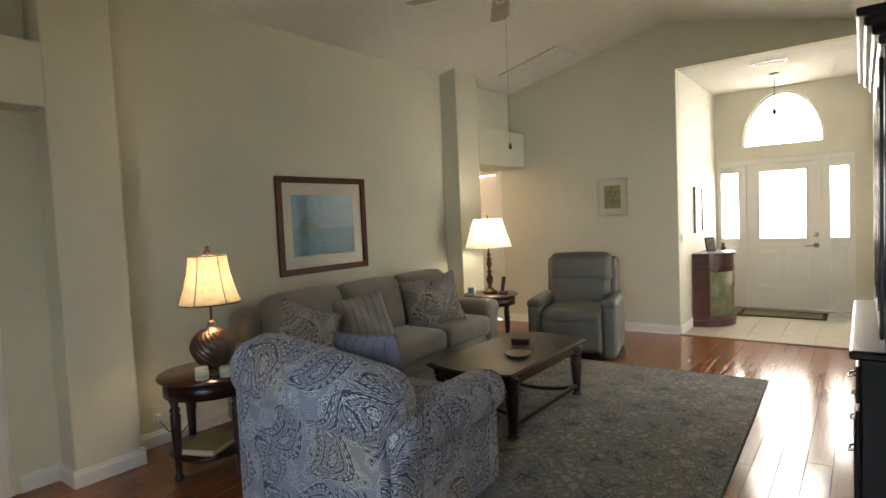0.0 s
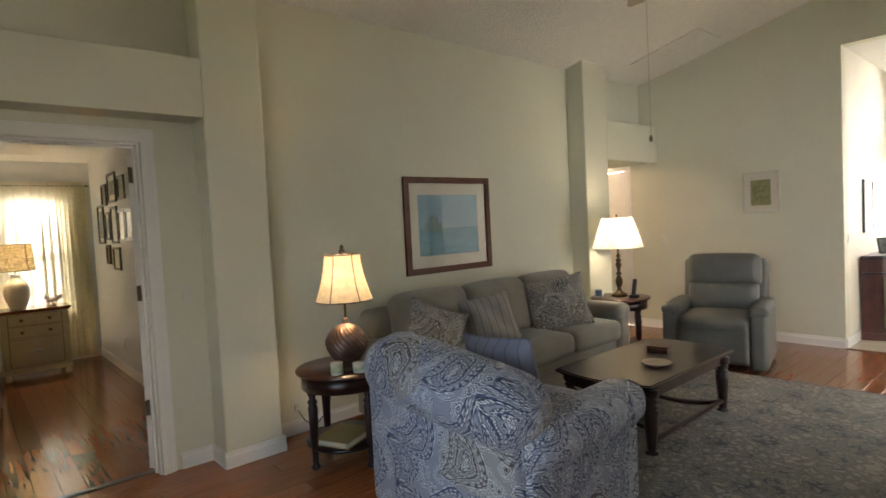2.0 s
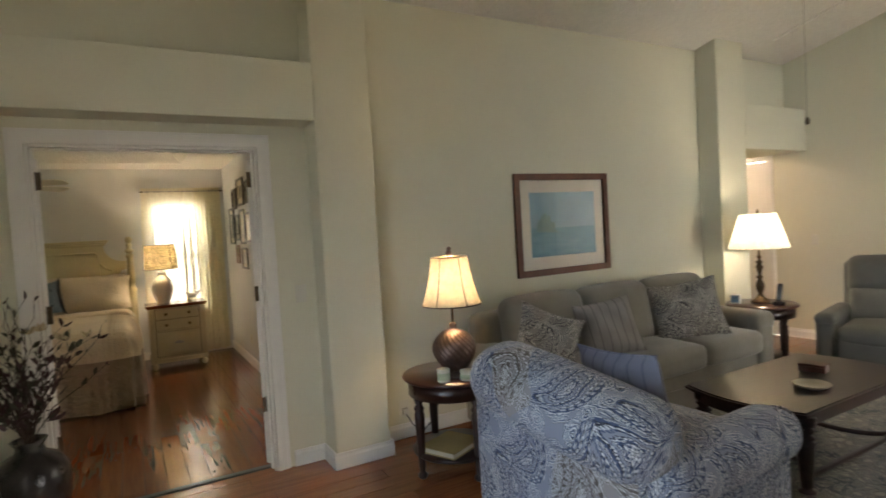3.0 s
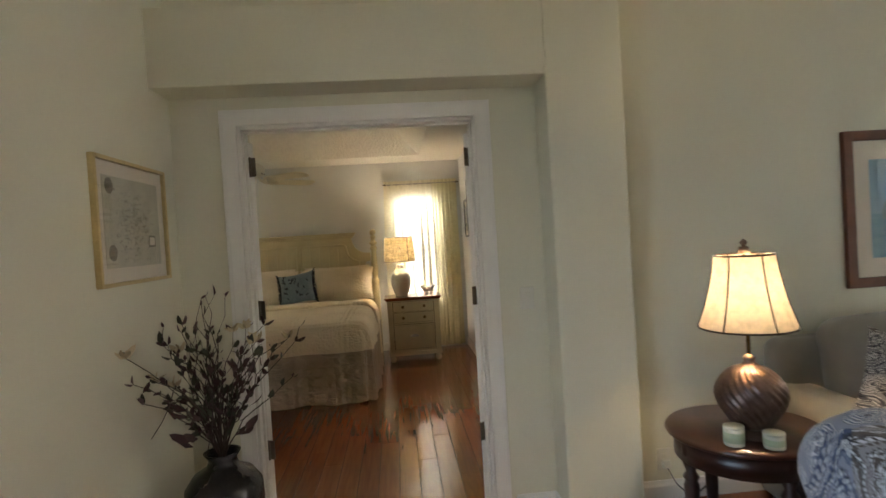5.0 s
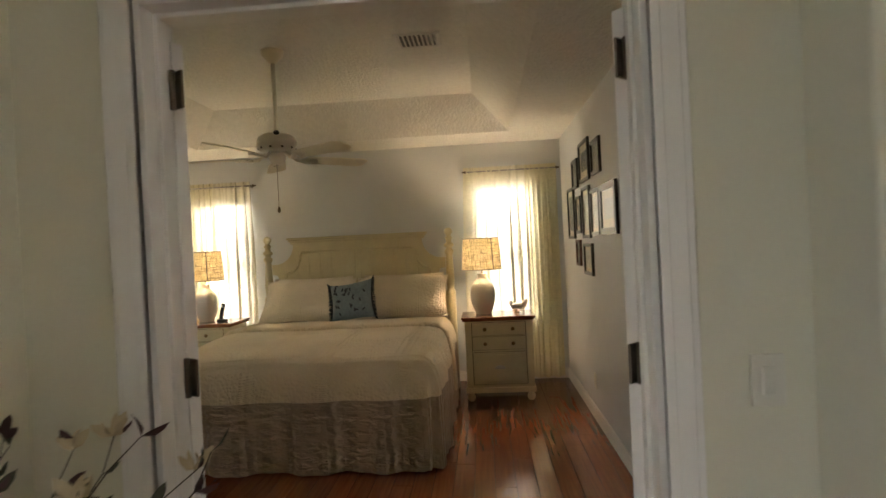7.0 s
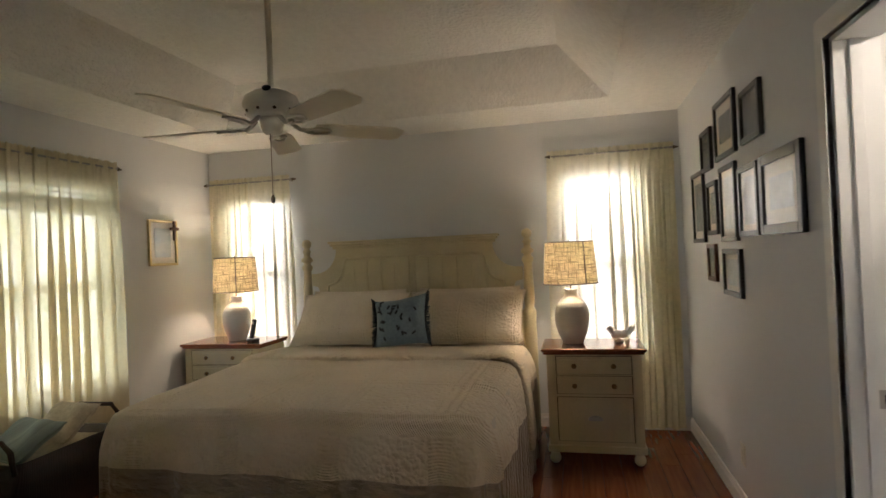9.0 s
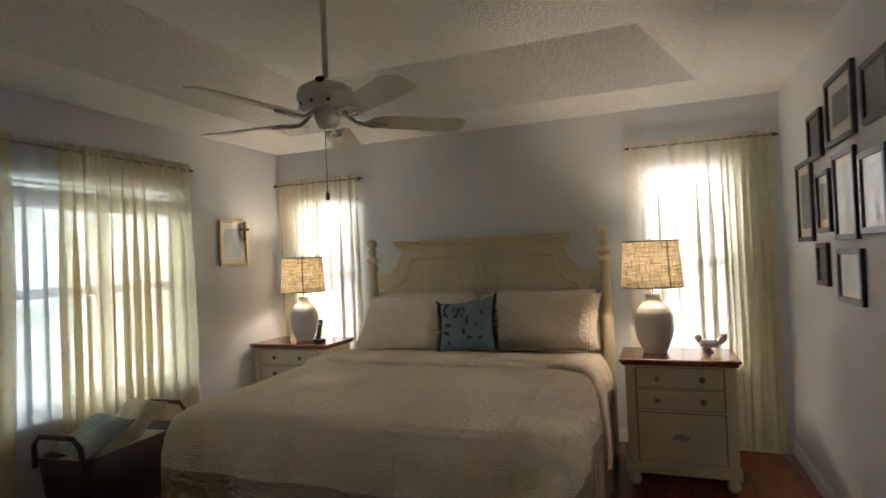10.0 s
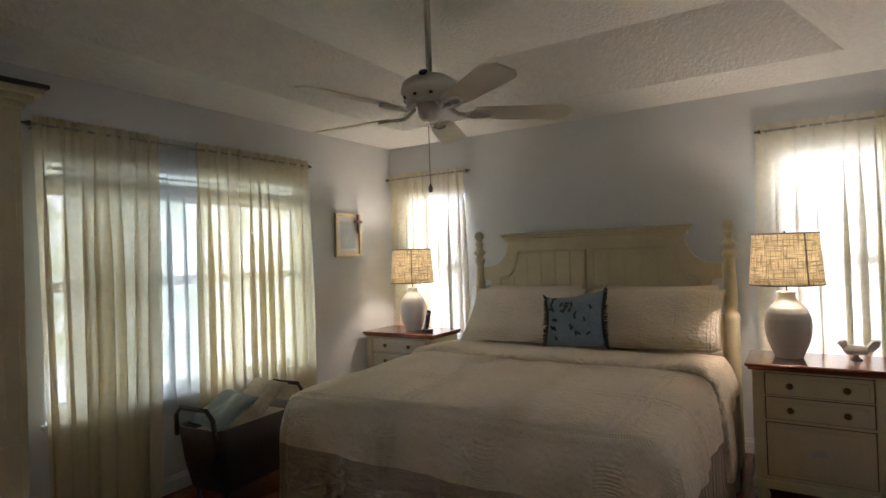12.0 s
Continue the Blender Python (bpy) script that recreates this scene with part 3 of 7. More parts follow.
# the opening past the hutch is added to pass east light to the sofa wall
wall("wall_partition", 0.62, 0.74, 2.5, FY, 0, TOP, M_WALL, "sage cream wall behind the black hutch", [(4.45, 6.75, 0, 2.5)])
wall("wall_foyer_west", FL - 0.14, FL, FY + 0.14, DY, 0, TOP, M_WALL_FOYER, "cream foyer side wall", along="y")
wall("wall_foyer_east", FR, FR + 0.14, FY + 0.14, DY, 0, TOP, M_WALL_FOYER, "cream foyer side wall")
# front wall: the arched window's opening is cut in an outline
ARC_X, ARC_Z, ARC_R = -0.787, 2.325, 0.50
ARC_H = 0.75
s = Shape()
s.box(FL - 0.14, -1.60, DY, DY + 0.16, 0, 2.325, 0.0005)
s.box(0.035, FR + 0.14, DY, DY + 0.16, 0, 2.325, 0.0005)
s.box(-1.60, 0.035, DY, DY + 0.16, 2.14, 2.325, 0.0005)
arch = [(ARC_X + ARC_R * math.cos(math.pi * i / 24), ARC_Z + ARC_H * math.sin(math.pi * i / 24)) for i in range(25)]
for i in range(24):
    (xa, za), (xb, zb) = arch[i], arch[i + 1]
    s.prism([(xb, zb), (xa, za), (xa, TOP), (xb, TOP)], DY, DY + 0.16, "y")
s.box(FL - 0.14, ARC_X - ARC_R, DY, DY + 0.16, 2.325, TOP, 0.0005)
s.box(ARC_X + ARC_R, FR + 0.14, DY, DY + 0.16, 2.325, TOP, 0.0005)
structure("wall_front", s, M_WALL_FOYER, "cream front wall with an arched window over the door", "wall")

# columns and header with the plant ledge
LEDGE, SOFFIT = 2.635, 2.265
for name, y0, y1 in (("column", 1.255, 1.645), ("column", 5.38, 5.83)):
    structure(name, Shape().box(WX + 0.001, CX, y0, y1, 0, TOP, 0.012), M_WALL, "sage cream painted square column", "column")
structure("header_south", Shape().box(WX + 0.001, CX, SY, 1.255, SOFFIT, LEDGE, 0.006), M_WALL, "sage cream header with a plant ledge over the bedroom doors", "header")
structure("header_north", Shape().box(-4.3, CX, 5.83, FY, 2.17, LEDGE, 0.006), M_WALL, "sage cream header with a plant ledge over the hall", "header")

wall("wall_hall_upper", WX - 0.142, WX, 5.83, FY, 2.638, TOP, M_WALL, "sage cream wall behind the plant ledge over the hall")
structure("ceiling_hall", Shape().box(-5.26, -4.302, 5.38, FY, 2.45, 2.55, 0.001), M_CEIL, "off-white flat hall ceiling", "ceiling")

# gabled ceiling
RIDGE_X, RIDGE_Z, SLOPE = -1.726, 3.712, 0.235


def ceil_z(x):
    return RIDGE_Z - SLOPE * abs(x - RIDGE_X)


s = Shape()
prof = [(-5.4, ceil_z(-5.4)), (RIDGE_X, RIDGE_Z), (3.34, ceil_z(3.34)), (3.34, ceil_z(3.34) + 0.12), (RIDGE_X, RIDGE_Z + 0.12), (-5.4, ceil_z(-5.4) + 0.12)]
s.prism([prof[0], prof[1], prof[4], prof[5]], SY - 0.14, FY + 0.02, "y")
s.prism([prof[1], prof[2], prof[3], prof[4]], SY - 0.14, FY + 0.02, "y")
structure("ceiling", s, M_CEIL, "off-white textured vaulted ceiling", "ceiling")
structure("ceiling_foyer", Shape().box(FL - 0.14, FR + 0.14, FY + 0.14, DY + 0.16, 3.14, 3.26, 0.001), M_CEIL, "off-white textured flat foyer ceiling", "ceiling")

# bedroom shell
BATH0, BATH1, BATHH = -5.95, -5.13, 2.135
wall("wall_bed_head", BX - 0.16, BX, LY - 0.16, RY + 0.16, 0, 2.95, M_WALL_BED, "pale grey bedroom wall behind the headboard",
     [(-2.66, -2.02, 0.62, 2.12), (0.45, 1.075, 0.62, 2.12)])
wall("wall_bed_window", BX, BI, LY - 0.16, LY, 0, 2.95, M_WALL_BED, "pale grey bedroom wall with the wide window", [(-7.46, -5.52, 0.62, 2.14)], along="x")
wall("wall_bed_pictures", BX, BI, RY, RY + 0.14, 0, 2.95, M_WALL_BED, "pale grey bedroom wall with small pictures", [(BATH0, BATH1, 0, BATHH)], along="x")
wall("wall_bed_door", BI - 0.003, BI, LY, RY, 0, 2.95, M_WALL_BED, "pale grey bedroom side of the door wall", [(DOOR0, DOOR1, 0, DOORH)])
wall("wall_bed_east", BI, WX - 0.142, LY - 0.16, SY - 0.14, 0, 2.95, M_WALL_BED, "bedroom wall outside the living room")
wall("wall_bath_back", -6.6, -4.7, 2.9, 3.0, 0, 2.6, M_WALL_BATH, "white bathroom wall", along="x")
wall("wall_bath_side", -6.7, -6.6, RY + 0.14, 3.0, 0, 2.6, M_WALL_BATH, "white bathroom side wall")
wall("wall_bath_end", -4.7, -4.6, RY + 0.14, 3.0, 0, 2.6, M_WALL_BATH, "white bathroom side wall")
CZ, TZ = 2.555, 2.845
ring0 = [(BX, LY), (BI, LY), (BI, RY), (BX, RY)]
ring1 = [(BX + 0.6, LY + 0.6), (BI - 0.6, LY + 0.6), (BI - 0.6, RY - 0.56), (BX + 0.6, RY - 0.56)]
ring2 = [(BX + 0.97, LY + 0.97), (BI - 0.97, LY + 0.97), (BI - 0.97, RY - 0.9), (BX + 0.97, RY - 0.9)]
v = [(*p, CZ) for p in ring0] + [(*p, CZ) for p in ring1] + [(*p, TZ) for p in ring2] + [(*p, TZ + 0.1) for p in ring0]
f = []
for k in range(4):
    n = (k + 1) % 4
    f += [(k, n, 4 + n, 4 + k), (4 + k, 4 + n, 8 + n, 8 + k), (k, 12 + k, 12 + n, n)]
f += [(8, 9, 10, 11), (15, 14, 13, 12)]
structure("ceiling_bedroom", Shape().add(v, f, False), M_CEIL, "off-white textured tray ceiling", "ceiling")
structure("ceiling_bath", Shape().box(-6.7, -4.6, RY + 0.14, 3.0, 2.5, 2.6), M_CEIL, "off-white bathroom ceiling", "ceiling")

# floors
floor_living = structure("floor", Shape().box(-5.4, 3.34, SY - 0.14, FY, -0.12, -0.012, 0.001), M_SUB, "glossy red-brown laminate plank floor", "floor")
floor_bed = structure("floor_bedroom", Shape().box(BX - 0.1, WX - 0.07, LY - 0.1, 3.0, -0.125, -0.012, 0.001), M_SUB, "glossy red-brown laminate bedroom floor", "floor")
floor_foyer = structure("floor_foyer", Shape().box(FL - 0.14, FR + 0.14, FY, DY + 0.16, -0.12, -0.006, 0.001), M_GROUT, "cream ceramic tile foyer floor", "floor")
structure("trim_threshold", Shape().prism([(-4.035, 0), (-3.965, 0), (-3.978, 0.007), (-4.022, 0.007)], DOOR0, DOOR1, "y"), M_DARKWOOD, "dark wood threshold strip", "trim")
structure("trim_foyer_edge", Shape().prism([(FY - 0.04, 0), (FY + 0.02, 0), (FY + 0.01, 0.008), (FY - 0.03, 0.008)], FL, FR, "x"), M_MAHOG, "red-brown wood transition strip", "trim")

# ground outside
structure("ground", Shape().box(-60, 60, -60, 60, -0.4, -0.3), material("pale_patio_ground", (0.42, 0.42, 0.34), rough=0.95, vary=0.3), "pale sunlit patio and lawn outside", "ground")


def baseboard(a, b, at, side, along, h=0.105):
    """A moulded board from a to b, standing out from a wall at `at` to the given side."""
    o = [(at, 0), (at + side * 0.016, 0), (at + side * 0.016, h - 0.03), (at + side * 0.011, h - 0.018), (at + side * 0.009, h), (at, h)]
    s = Shape().prism([(p[0], p[1]) for p in o], a, b, "y" if along == "y" else "x")
    structure("baseboard", s, M_TRIM, "white moulded baseboard", "baseboard")


for args in ((SY, -0.385, WX, 1, "y"), (1.04, 1.255, WX, 1, "y"), (1.645, 5.38, WX, 1, "y"), (1.24, 1.66, CX, 1, "y"), (5.365, 5.845, CX, 1, "y"),
             (WX, CX, 1.255, -1, "x"), (WX, CX, 1.645, 1, "x"), (WX, CX, 5.38, -1, "x"), (-4.12, FL, FY, -1, "x"), (FR, 0.62, FY, -1, "x"),
             (WX, 3.2, SY, 1, "x"), (FY, DY, FL, 1, "y"), (FY, DY, FR, -1, "y"),
             (LY, RY, BX, 1, "y"), (BX, BI, LY, 1, "x"), (BX, BATH0 - 0.08, RY, -1, "x"), (BATH1 + 0.08, BI, RY, -1, "x"), (LY, -0.38, BI - 0.003, -1, "y"), (1.05, RY, BI - 0.003, -1, "y")):
    baseboard(*args)


# ---- doors and windows ----
def casing(name, a, b, h, at, side, along, label="white moulded door casing", w=0.09):
    """Side and top casings round an opening from a to b."""
    s = Shape()
    for k, t in ((0.0, 0.012), (0.018, 0.020), (0.034, 0.016), (0.06, 0.022)):
        w0, w1 = w - k, (0.0 if k == 0.06 else 0.0)
        if along == "y":
            x0, x1 = sorted((at, at + side * t))
            s.box(x0, x1, a - w0 + 0.01, a + 0.004, 0, h + w0 - 0.01, 0.003)
            s.box(x0, x1, b - 0.004, b + w0 - 0.01, 0, h + w0 - 0.01, 0.003)
            s.box(x0, x1, a, b, h - 0.004, h + w0 - 0.01, 0.003)
        else:
            y0, y1 = sorted((at, at + side * t))
            s.box(a - w0 + 0.01, a + 0.004, y0, y1, 0, h + w0 - 0.01, 0.003)
            s.box(b - 0.004, b + w0 - 0.01, y0, y1, 0, h + w0 - 0.01, 0.003)
            s.box(a, b, y0, y1, h - 0.004, h + w0 - 0.01, 0.003)
    return structure(name, s, M_TRIM, label, "trim")


casing("trim_bedroom_casing", DOOR0, DOOR1, DOORH, WX, 1, "y")
casing("trim_bedroom_casing_inner", DOOR0, DOOR1, DOORH, BI - 0.003, -1, "y")
s = Shape()
s.box(BI - 0.004, WX, DOOR0, DOOR0 + 0.02, 0, DOORH, 0.002)
s.box(BI - 0.004, WX, DOOR1 - 0.02, DOOR1, 0, DOORH, 0.002)
s.box(BI - 0.004, WX, DOOR0 + 0.02, DOOR1 - 0.02, DOORH - 0.02, DOORH, 0.002)
s.box(-3.975, -3.945, DOOR0 + 0.02, DOOR0 + 0.032, 0, DOORH - 0.02, 0.002)
s.box(-3.975, -3.945, DOOR1 - 0.032, DOOR1 - 0.02, 0, DOORH - 0.02, 0.002)
s.box(-3.975, -3.945, DOOR0 + 0.032, DOOR1 - 0.032, DOORH - 0.032, DOORH - 0.02, 0.002)
structure("trim_bedroom_jamb", s, M_TRIM, "white painted door jamb", "trim")


def leaf_mesh(w, h, t=0.035):
    """A slab door with six raised panels, hinged along x = 0 and opening along -x."""
    s = Shape().box(-w, 0, -t / 2, t / 2, 0.01, h, 0.003)
    for z0, z1 in ((0.18, 0.78), (0.92, 1.52), (1.64, h - 0.13)):
        for x0, x1 in ((-w + 0.09, -w / 2 - 0.035), (-w / 2 + 0.035, -0.09)):
            for sd in (-1, 1):
                y0, y1 = sorted((sd * t / 2, sd * (t / 2 + 0.006)))
                s.box(x0, x1, y0, y1, z0, z1, 0.005)
    return s


def door_leaf(name, pivot, turn, w, h, label, hinge_side, knob=True):
    d = thing(name, label, "door", pose(*pivot, 0, 0, turn), kind="structure")
    part("leaf", leaf_mesh(w, h), M_DOOR, d)
    for z in (0.42, 1.17, 1.93):
        part("hinge", Shape().box(-0.002, 0.034, hinge_side * 0.012 - 0.004, hinge_side * 0.012 + 0.004, z - 0.05, z + 0.05, 0.003).tube([(0.004, hinge_side * 0.022, z - 0.052), (0.004, hinge_side * 0.022, z + 0.052)], 0.008), M_HINGE, d, "dull bronze hinge")
    if knob:
        for sd in (-1, 1):
            part("door_handle", Shape().tube([(-w + 0.06, sd * 0.018, 0.95), (-w + 0.06, sd * 0.06, 0.95)], 0.01).lathe([(0.001, 0), (0.022, 0.004), (0.03, 0.02), (0.024, 0.038), (0.001, 0.045)], 16, pose(-w + 0.06, sd * 0.05, 0.95, -90 * sd, 0, 0)), M_METAL, d, "brushed nickel knob")
    return d


LEAF = (DOOR1 - DOOR0 - 0.05) / 2
door_leaf("door_1", (-4.03, DOOR1 - 0.034, 0.0), -48, LEAF, 2.06, "white panelled bedroom door leaf standing open", 1)
door_leaf("door_2", (-4.03, DOOR0 + 0.034, 0.0), 62, LEAF, 2.06, "white panelled bedroom door leaf standing open", -1)

# bathroom door on the picture wall, swung into the lit bathroom
casing("trim_bath_casing", BATH0, BATH1, BATHH, RY, -1, "x")
structure("trim_bath_jamb", Shape().box(BATH0, BATH0 + 0.02, RY, RY + 0.14, 0, BATHH, 0.002).box(BATH1 - 0.02, BATH1, RY, RY + 0.14, 0, BATHH, 0.002).box(BATH0 + 0.02, BATH1 - 0.02, RY, RY + 0.14, BATHH - 0.02, BATHH, 0.002)
          .box(BATH0 + 0.02, BATH0 + 0.032, RY + 0.045, RY + 0.08, 0, BATHH - 0.02, 0.002), M_TRIM, "white painted bathroom jamb", "trim")
strike = thing("strike_plate", "brushed metal strike plate on the bathroom jamb", "strike plate", pose(BATH0 + 0.02, RY + 0.105, 0.955))
part("plate", Shape().box(0, 0.003, -0.022, 0.022, -0.03, 0.03, 0.001), M_METAL, strike)
part("latch_hole", Shape().box(0.003, 0.0035, -0.007, 0.007, -0.015, 0.015, 0.0002), M_BLACK, strike)
d = thing("door_3", "white bathroom door standing open", "door", pose(BATH1 - 0.03, RY + 0.12, 0, 0, 0, -84), kind="structure")
part("leaf", leaf_mesh(0.765, 2.1), M_DOOR, d)
part("latch_plate", Shape().box(-0.769, -0.764, -0.012, 0.012, 0.93, 0.995, 0.002), M_METAL, d, "brushed metal latch plate")
# hall door
casing("trim_hall_casing", -4.95, -4.12, 2.12, FY, -1, "x")
d = thing("door_4", "white panelled hall door standing open", "door", pose(-4.135, FY + 0.05, 0, 0, 0, -5), kind="structure")
part("leaf", leaf_mesh(0.79, 2.10), M_DOOR, d)
part("hinge", Shape().box(-0.002, 0.03, -0.024, -0.016, 1.45, 1.56, 0.002), M_HINGE, d)
wall("wall_hall_room", -5.4, -3.9, 8.6, 8.7, 0, 2.6, M_WALL_FOYER, "pale wall of the room past the hall", [(-5.0, -4.3, 0.8, 2.05)], along="x")

# front door unit
front = thing("door_front", "white front door with frosted glass, two sidelights and lever", "door", pose(0, 0, 0), kind="structure")
GY = DY + 0.03
s = Shape()
DX0, DX1 = -1.243, -0.325
s.box(DX0, -1.075, GY, GY + 0.045, 0.02, 2.09, 0.002).box(-0.505, DX1, GY, GY + 0.045, 0.02, 2.09, 0.002)
s.box(-1.075, -0.505, GY, GY + 0.045, 0.02, 1.015, 0.002).box(-1.075, -0.505, GY, GY + 0.045, 1.985, 2.09, 0.002)
for x0, x1 in ((-1.09, -0.84), (-0.74, -0.49)):
    for z0, z1 in ((0.14, 0.36), (0.44, 0.86)):
        s.box(x0, x1, GY - 0.006, GY + 0.01, z0, z1, 0.006)
        s.box(x0 + 0.03, x1 - 0.03, GY - 0.011, GY + 0.01, z0 + 0.03, z1 - 0.03, 0.006)
part("door_panel", s, M_DOOR, front)
s = Shape()
for x0, x1, z0, z1 in ((-1.10, -1.065, 0.995, 2.01), (-0.515, -0.48, 0.995, 2.01), (-1.065, -0.515, 0.995, 1.03), (-1.065, -0.515, 1.97, 2.01)):
    s.box(x0, x1, GY - 0.012, GY + 0.004, z0, z1, 0.005)
part("glass_frame", s, M_DOOR, front)
s = Shape()
for x0, x1 in ((-1.60, -1.56), (-1.34, -1.236), (-0.332, -0.235), (-0.035, 0.035)):
    s.box(x0, x1, DY - 0.006, DY + 0.13, 0, 2.14, 0.003)
s.box(-1.60, 0.035, DY - 0.012, DY + 0.13, 2.084, 2.16, 0.004)
for x0, x1 in ((-1.56, -1.34), (-0.235, -0.035)):
    s.box(x0, x1, DY + 0.02, DY + 0.06, 0, 1.03, 0.002).box(x0, x1, DY + 0.02, DY + 0.06, 1.98, 2.096, 0.002)
    s.box(x0 + 0.03, x1 - 0.03, DY + 0.008, DY + 0.03, 0.14, 0.36, 0.006).box(x0 + 0.03, x1 - 0.03, DY + 0.008, DY + 0.03, 0.44, 0.9, 0.006)
part("frame", s, M_DOOR, front)
for x0, x1, z0, z1 in ((-1.07, -0.51, 1.02, 1.98), (-1.56, -1.34, 1.03, 1.98), (-0.235, -0.035, 1.03, 1.98)):
    p = part("pane", Shape().box(x0, x1, GY + 0.02, GY + 0.026, z0, z1, 0.001), M_PANE, front)
    p.visible_shadow = False
part("lever", Shape().lathe([(0.001, 0), (0.034, 0.0), (0.034, 0.01), (0.012, 0.014), (0.011, 0.05)], 18, pose(-0.40, GY, 0.92, 90, 0, 0)).tube([(-0.40, GY - 0.05, 0.92), (-0.52, GY - 0.055, 0.915)], 0.009), M_METAL, front, "brushed nickel lever")
part("deadbolt", Shape().lathe([(0.001, 0), (0.034, 0.0), (0.032, 0.014), (0.012, 0.018), (0.001, 0.02)], 18, pose(-0.40, GY, 1.07, 90, 0, 0)), M_METAL, front, "brushed nickel deadbolt")
for z in (0.35, 1.1, 1.85):
    part("hinge", Shape().box(-1.252, -1.238, GY - 0.008, GY, z - 0.05, z + 0.05, 0.002), M_HINGE, front)
part("threshold", Shape().box(-1.6, 0.035, DY - 0.01, DY + 0.14, 0.0, 0.026, 0.004), M_METAL, front)

w1 = thing("window_1", "half-round arched transom window over the front door", "window", pose(0, 0, 0), kind="structure")
inner = [(ARC_X + (ARC_R - 0.035) * math.cos(math.pi * i / 24), ARC_Z + 0.03 + (ARC_H - 0.06) * math.sin(math.pi * i / 24)) for i in range(25)]
s = Shape()
for i in range(24):
    s.prism([arch[i], arch[i + 1], inner[i + 1], inner[i]], DY + 0.05, DY + 0.09, "y")
s.box(ARC_X - ARC_R, ARC_X + ARC_R, DY + 0.05, DY + 0.09, ARC_Z, ARC_Z + 0.03, 0.002)
part("window_frame", s, M_TRIM, w1)
p = part("pane", Shape().prism(inner, DY + 0.066, DY + 0.072, "y"), M_PANE, w1)
p.visible_shadow = False


def window(name, a, b, z0, z1, at, out, along, label, bars=(), rails=()):
    """A framed window in a wall opening from a to b; `at` the inner face, `out` its outward side."""
    w = thing(name, label, "window", pose(0, 0, 0), kind="structure")

    def bx(s, p, q, d0, d1, lo, hi, r=0.003):
        e0, e1 = sorted((at + out * d0, at + out * d1))
        return s.box(p, q, e0, e1, lo, hi, r) if along == "x" else s.box(e0, e1, p, q, lo, hi, r)
    s = Shape()
    bx(s, a, a + 0.05, 0.07, 0.12, z0, z1)
    bx(s, b - 0.05, b, 0.07, 0.12, z0, z1)
    bx(s, a + 0.05, b - 0.05, 0.07, 0.12, z1 - 0.05, z1)
    bx(s, a + 0.05, b - 0.05, 0.07, 0.12, z0, z0 + 0.05)
    for k in bars:
        bx(s, k - 0.035, k + 0.035, 0.065, 0.125, z0 + 0.05, z1 - 0.05)
    for k in rails:
        bx(s, a + 0.05, b - 0.05, 0.06, 0.12, k - 0.03, k + 0.03)
    part("window_frame", s, M_TRIM, w)
    part("window_sill", bx(Shape(), a - 0.02, b + 0.02, -0.03, 0.07, z0 - 0.02, z0 + 0.004), M_TRIM, w)
    edges = [a + 0.05, *sorted(bars), b - 0.05]
    for p0, p1 in zip(edges, edges[1:]):
        g = part("pane", bx(Shape(), p0, p1, 0.092, 0.096, z0 + 0.05, z1 - 0.05, 0.0005), M_PANE, w)
        g.visible_shadow = False
    return w


window("window_2", -2.66, -2.02, 0.62, 2.12, BX, -1, "y", "white bedroom window behind sheer curtains", rails=(1.37,))
window("window_3", 0.45, 1.075, 0.62, 2.12, BX, -1, "y", "white bedroom window behind sheer curtains", rails=(1.37,))
window("window_4", -7.46, -5.52, 0.62, 2.14, LY, -1, "x", "wide white bedroom window behind sheer curtains", bars=(-6.81, -6.17), rails=(1.36, 1.915, 1.955))
window("window_5", -1.85, 0.35, 0.25, 2.2, SY, -1, "x", "white living room window beside the map", bars=(-0.75,))
# out of view, placed only to brighten the sofa and gable walls
window("window_6", 3.2, 6.4, 0.1, 2.3, 3.2, 1, "y", "unseen wide glass door added to let in east light", bars=(4.27, 5.33))

# what shows through the glass: bright sky and garden; the east glow is unseen fill
for name, s, m in (
        ("backdrop_front", Shape().box(-9, 7, 13.0, 13.1, -0.3, 8), glow("sunlit_haze_front", (1.0, 0.97, 0.92), DOOR_GLOW)),
        ("backdrop_west", Shape().box(-13.1, -13.0, -7.6, 7, -0.3, 8), glow("sunlit_haze_west", (1.0, 0.99, 0.97), WEST_GLOW)),
        ("backdrop_garden", Shape().box(-12.9, -1.5, -7.7, -7.6, -0.3, 7), glow("leafy_garden", (0.98, 1.0, 0.97), GARDEN_GLOW, (0.36, 0.42, 0.25), 2.6)),
        ("backdrop_south", Shape().box(-1.45, 9, -7.7, -7.6, -0.3, 8), glow("blue_daylight", (0.55, 0.76, 1.0), SOUTH_GLOW)),
        ("backdrop_east", Shape().box(9.0, 9.1, -7.5, 12.9, -0.3, 8), glow("east_daylight", (0.95, 0.98, 1.0), EAST_GLOW))):
    structure(name, s, m, "bright outdoor haze and foliage", "backdrop")


# ---- living room things ----
def turned_leg(h, r, foot=True):
    """A turned furniture leg standing on z = 0."""
    return [(0.001, 0), (r * 0.55, 0), (r * 0.9, h * 0.02), (r * 0.95, h * 0.045), (r * 0.5, h * 0.075), (r * 0.62, h * 0.09), (r * 0.62, h * 0.1),
            (r * 0.95, h * 0.6), (r, h * 0.68), (r * 0.75, h * 0.71), (r * 1.05, h * 0.74), (r * 0.6, h * 0.78), (r * 1.0, h * 0.84), (r * 0.7, h * 0.88),
            (r * 1.1, h * 0.9), (r * 1.1, h), (0.001, h)]


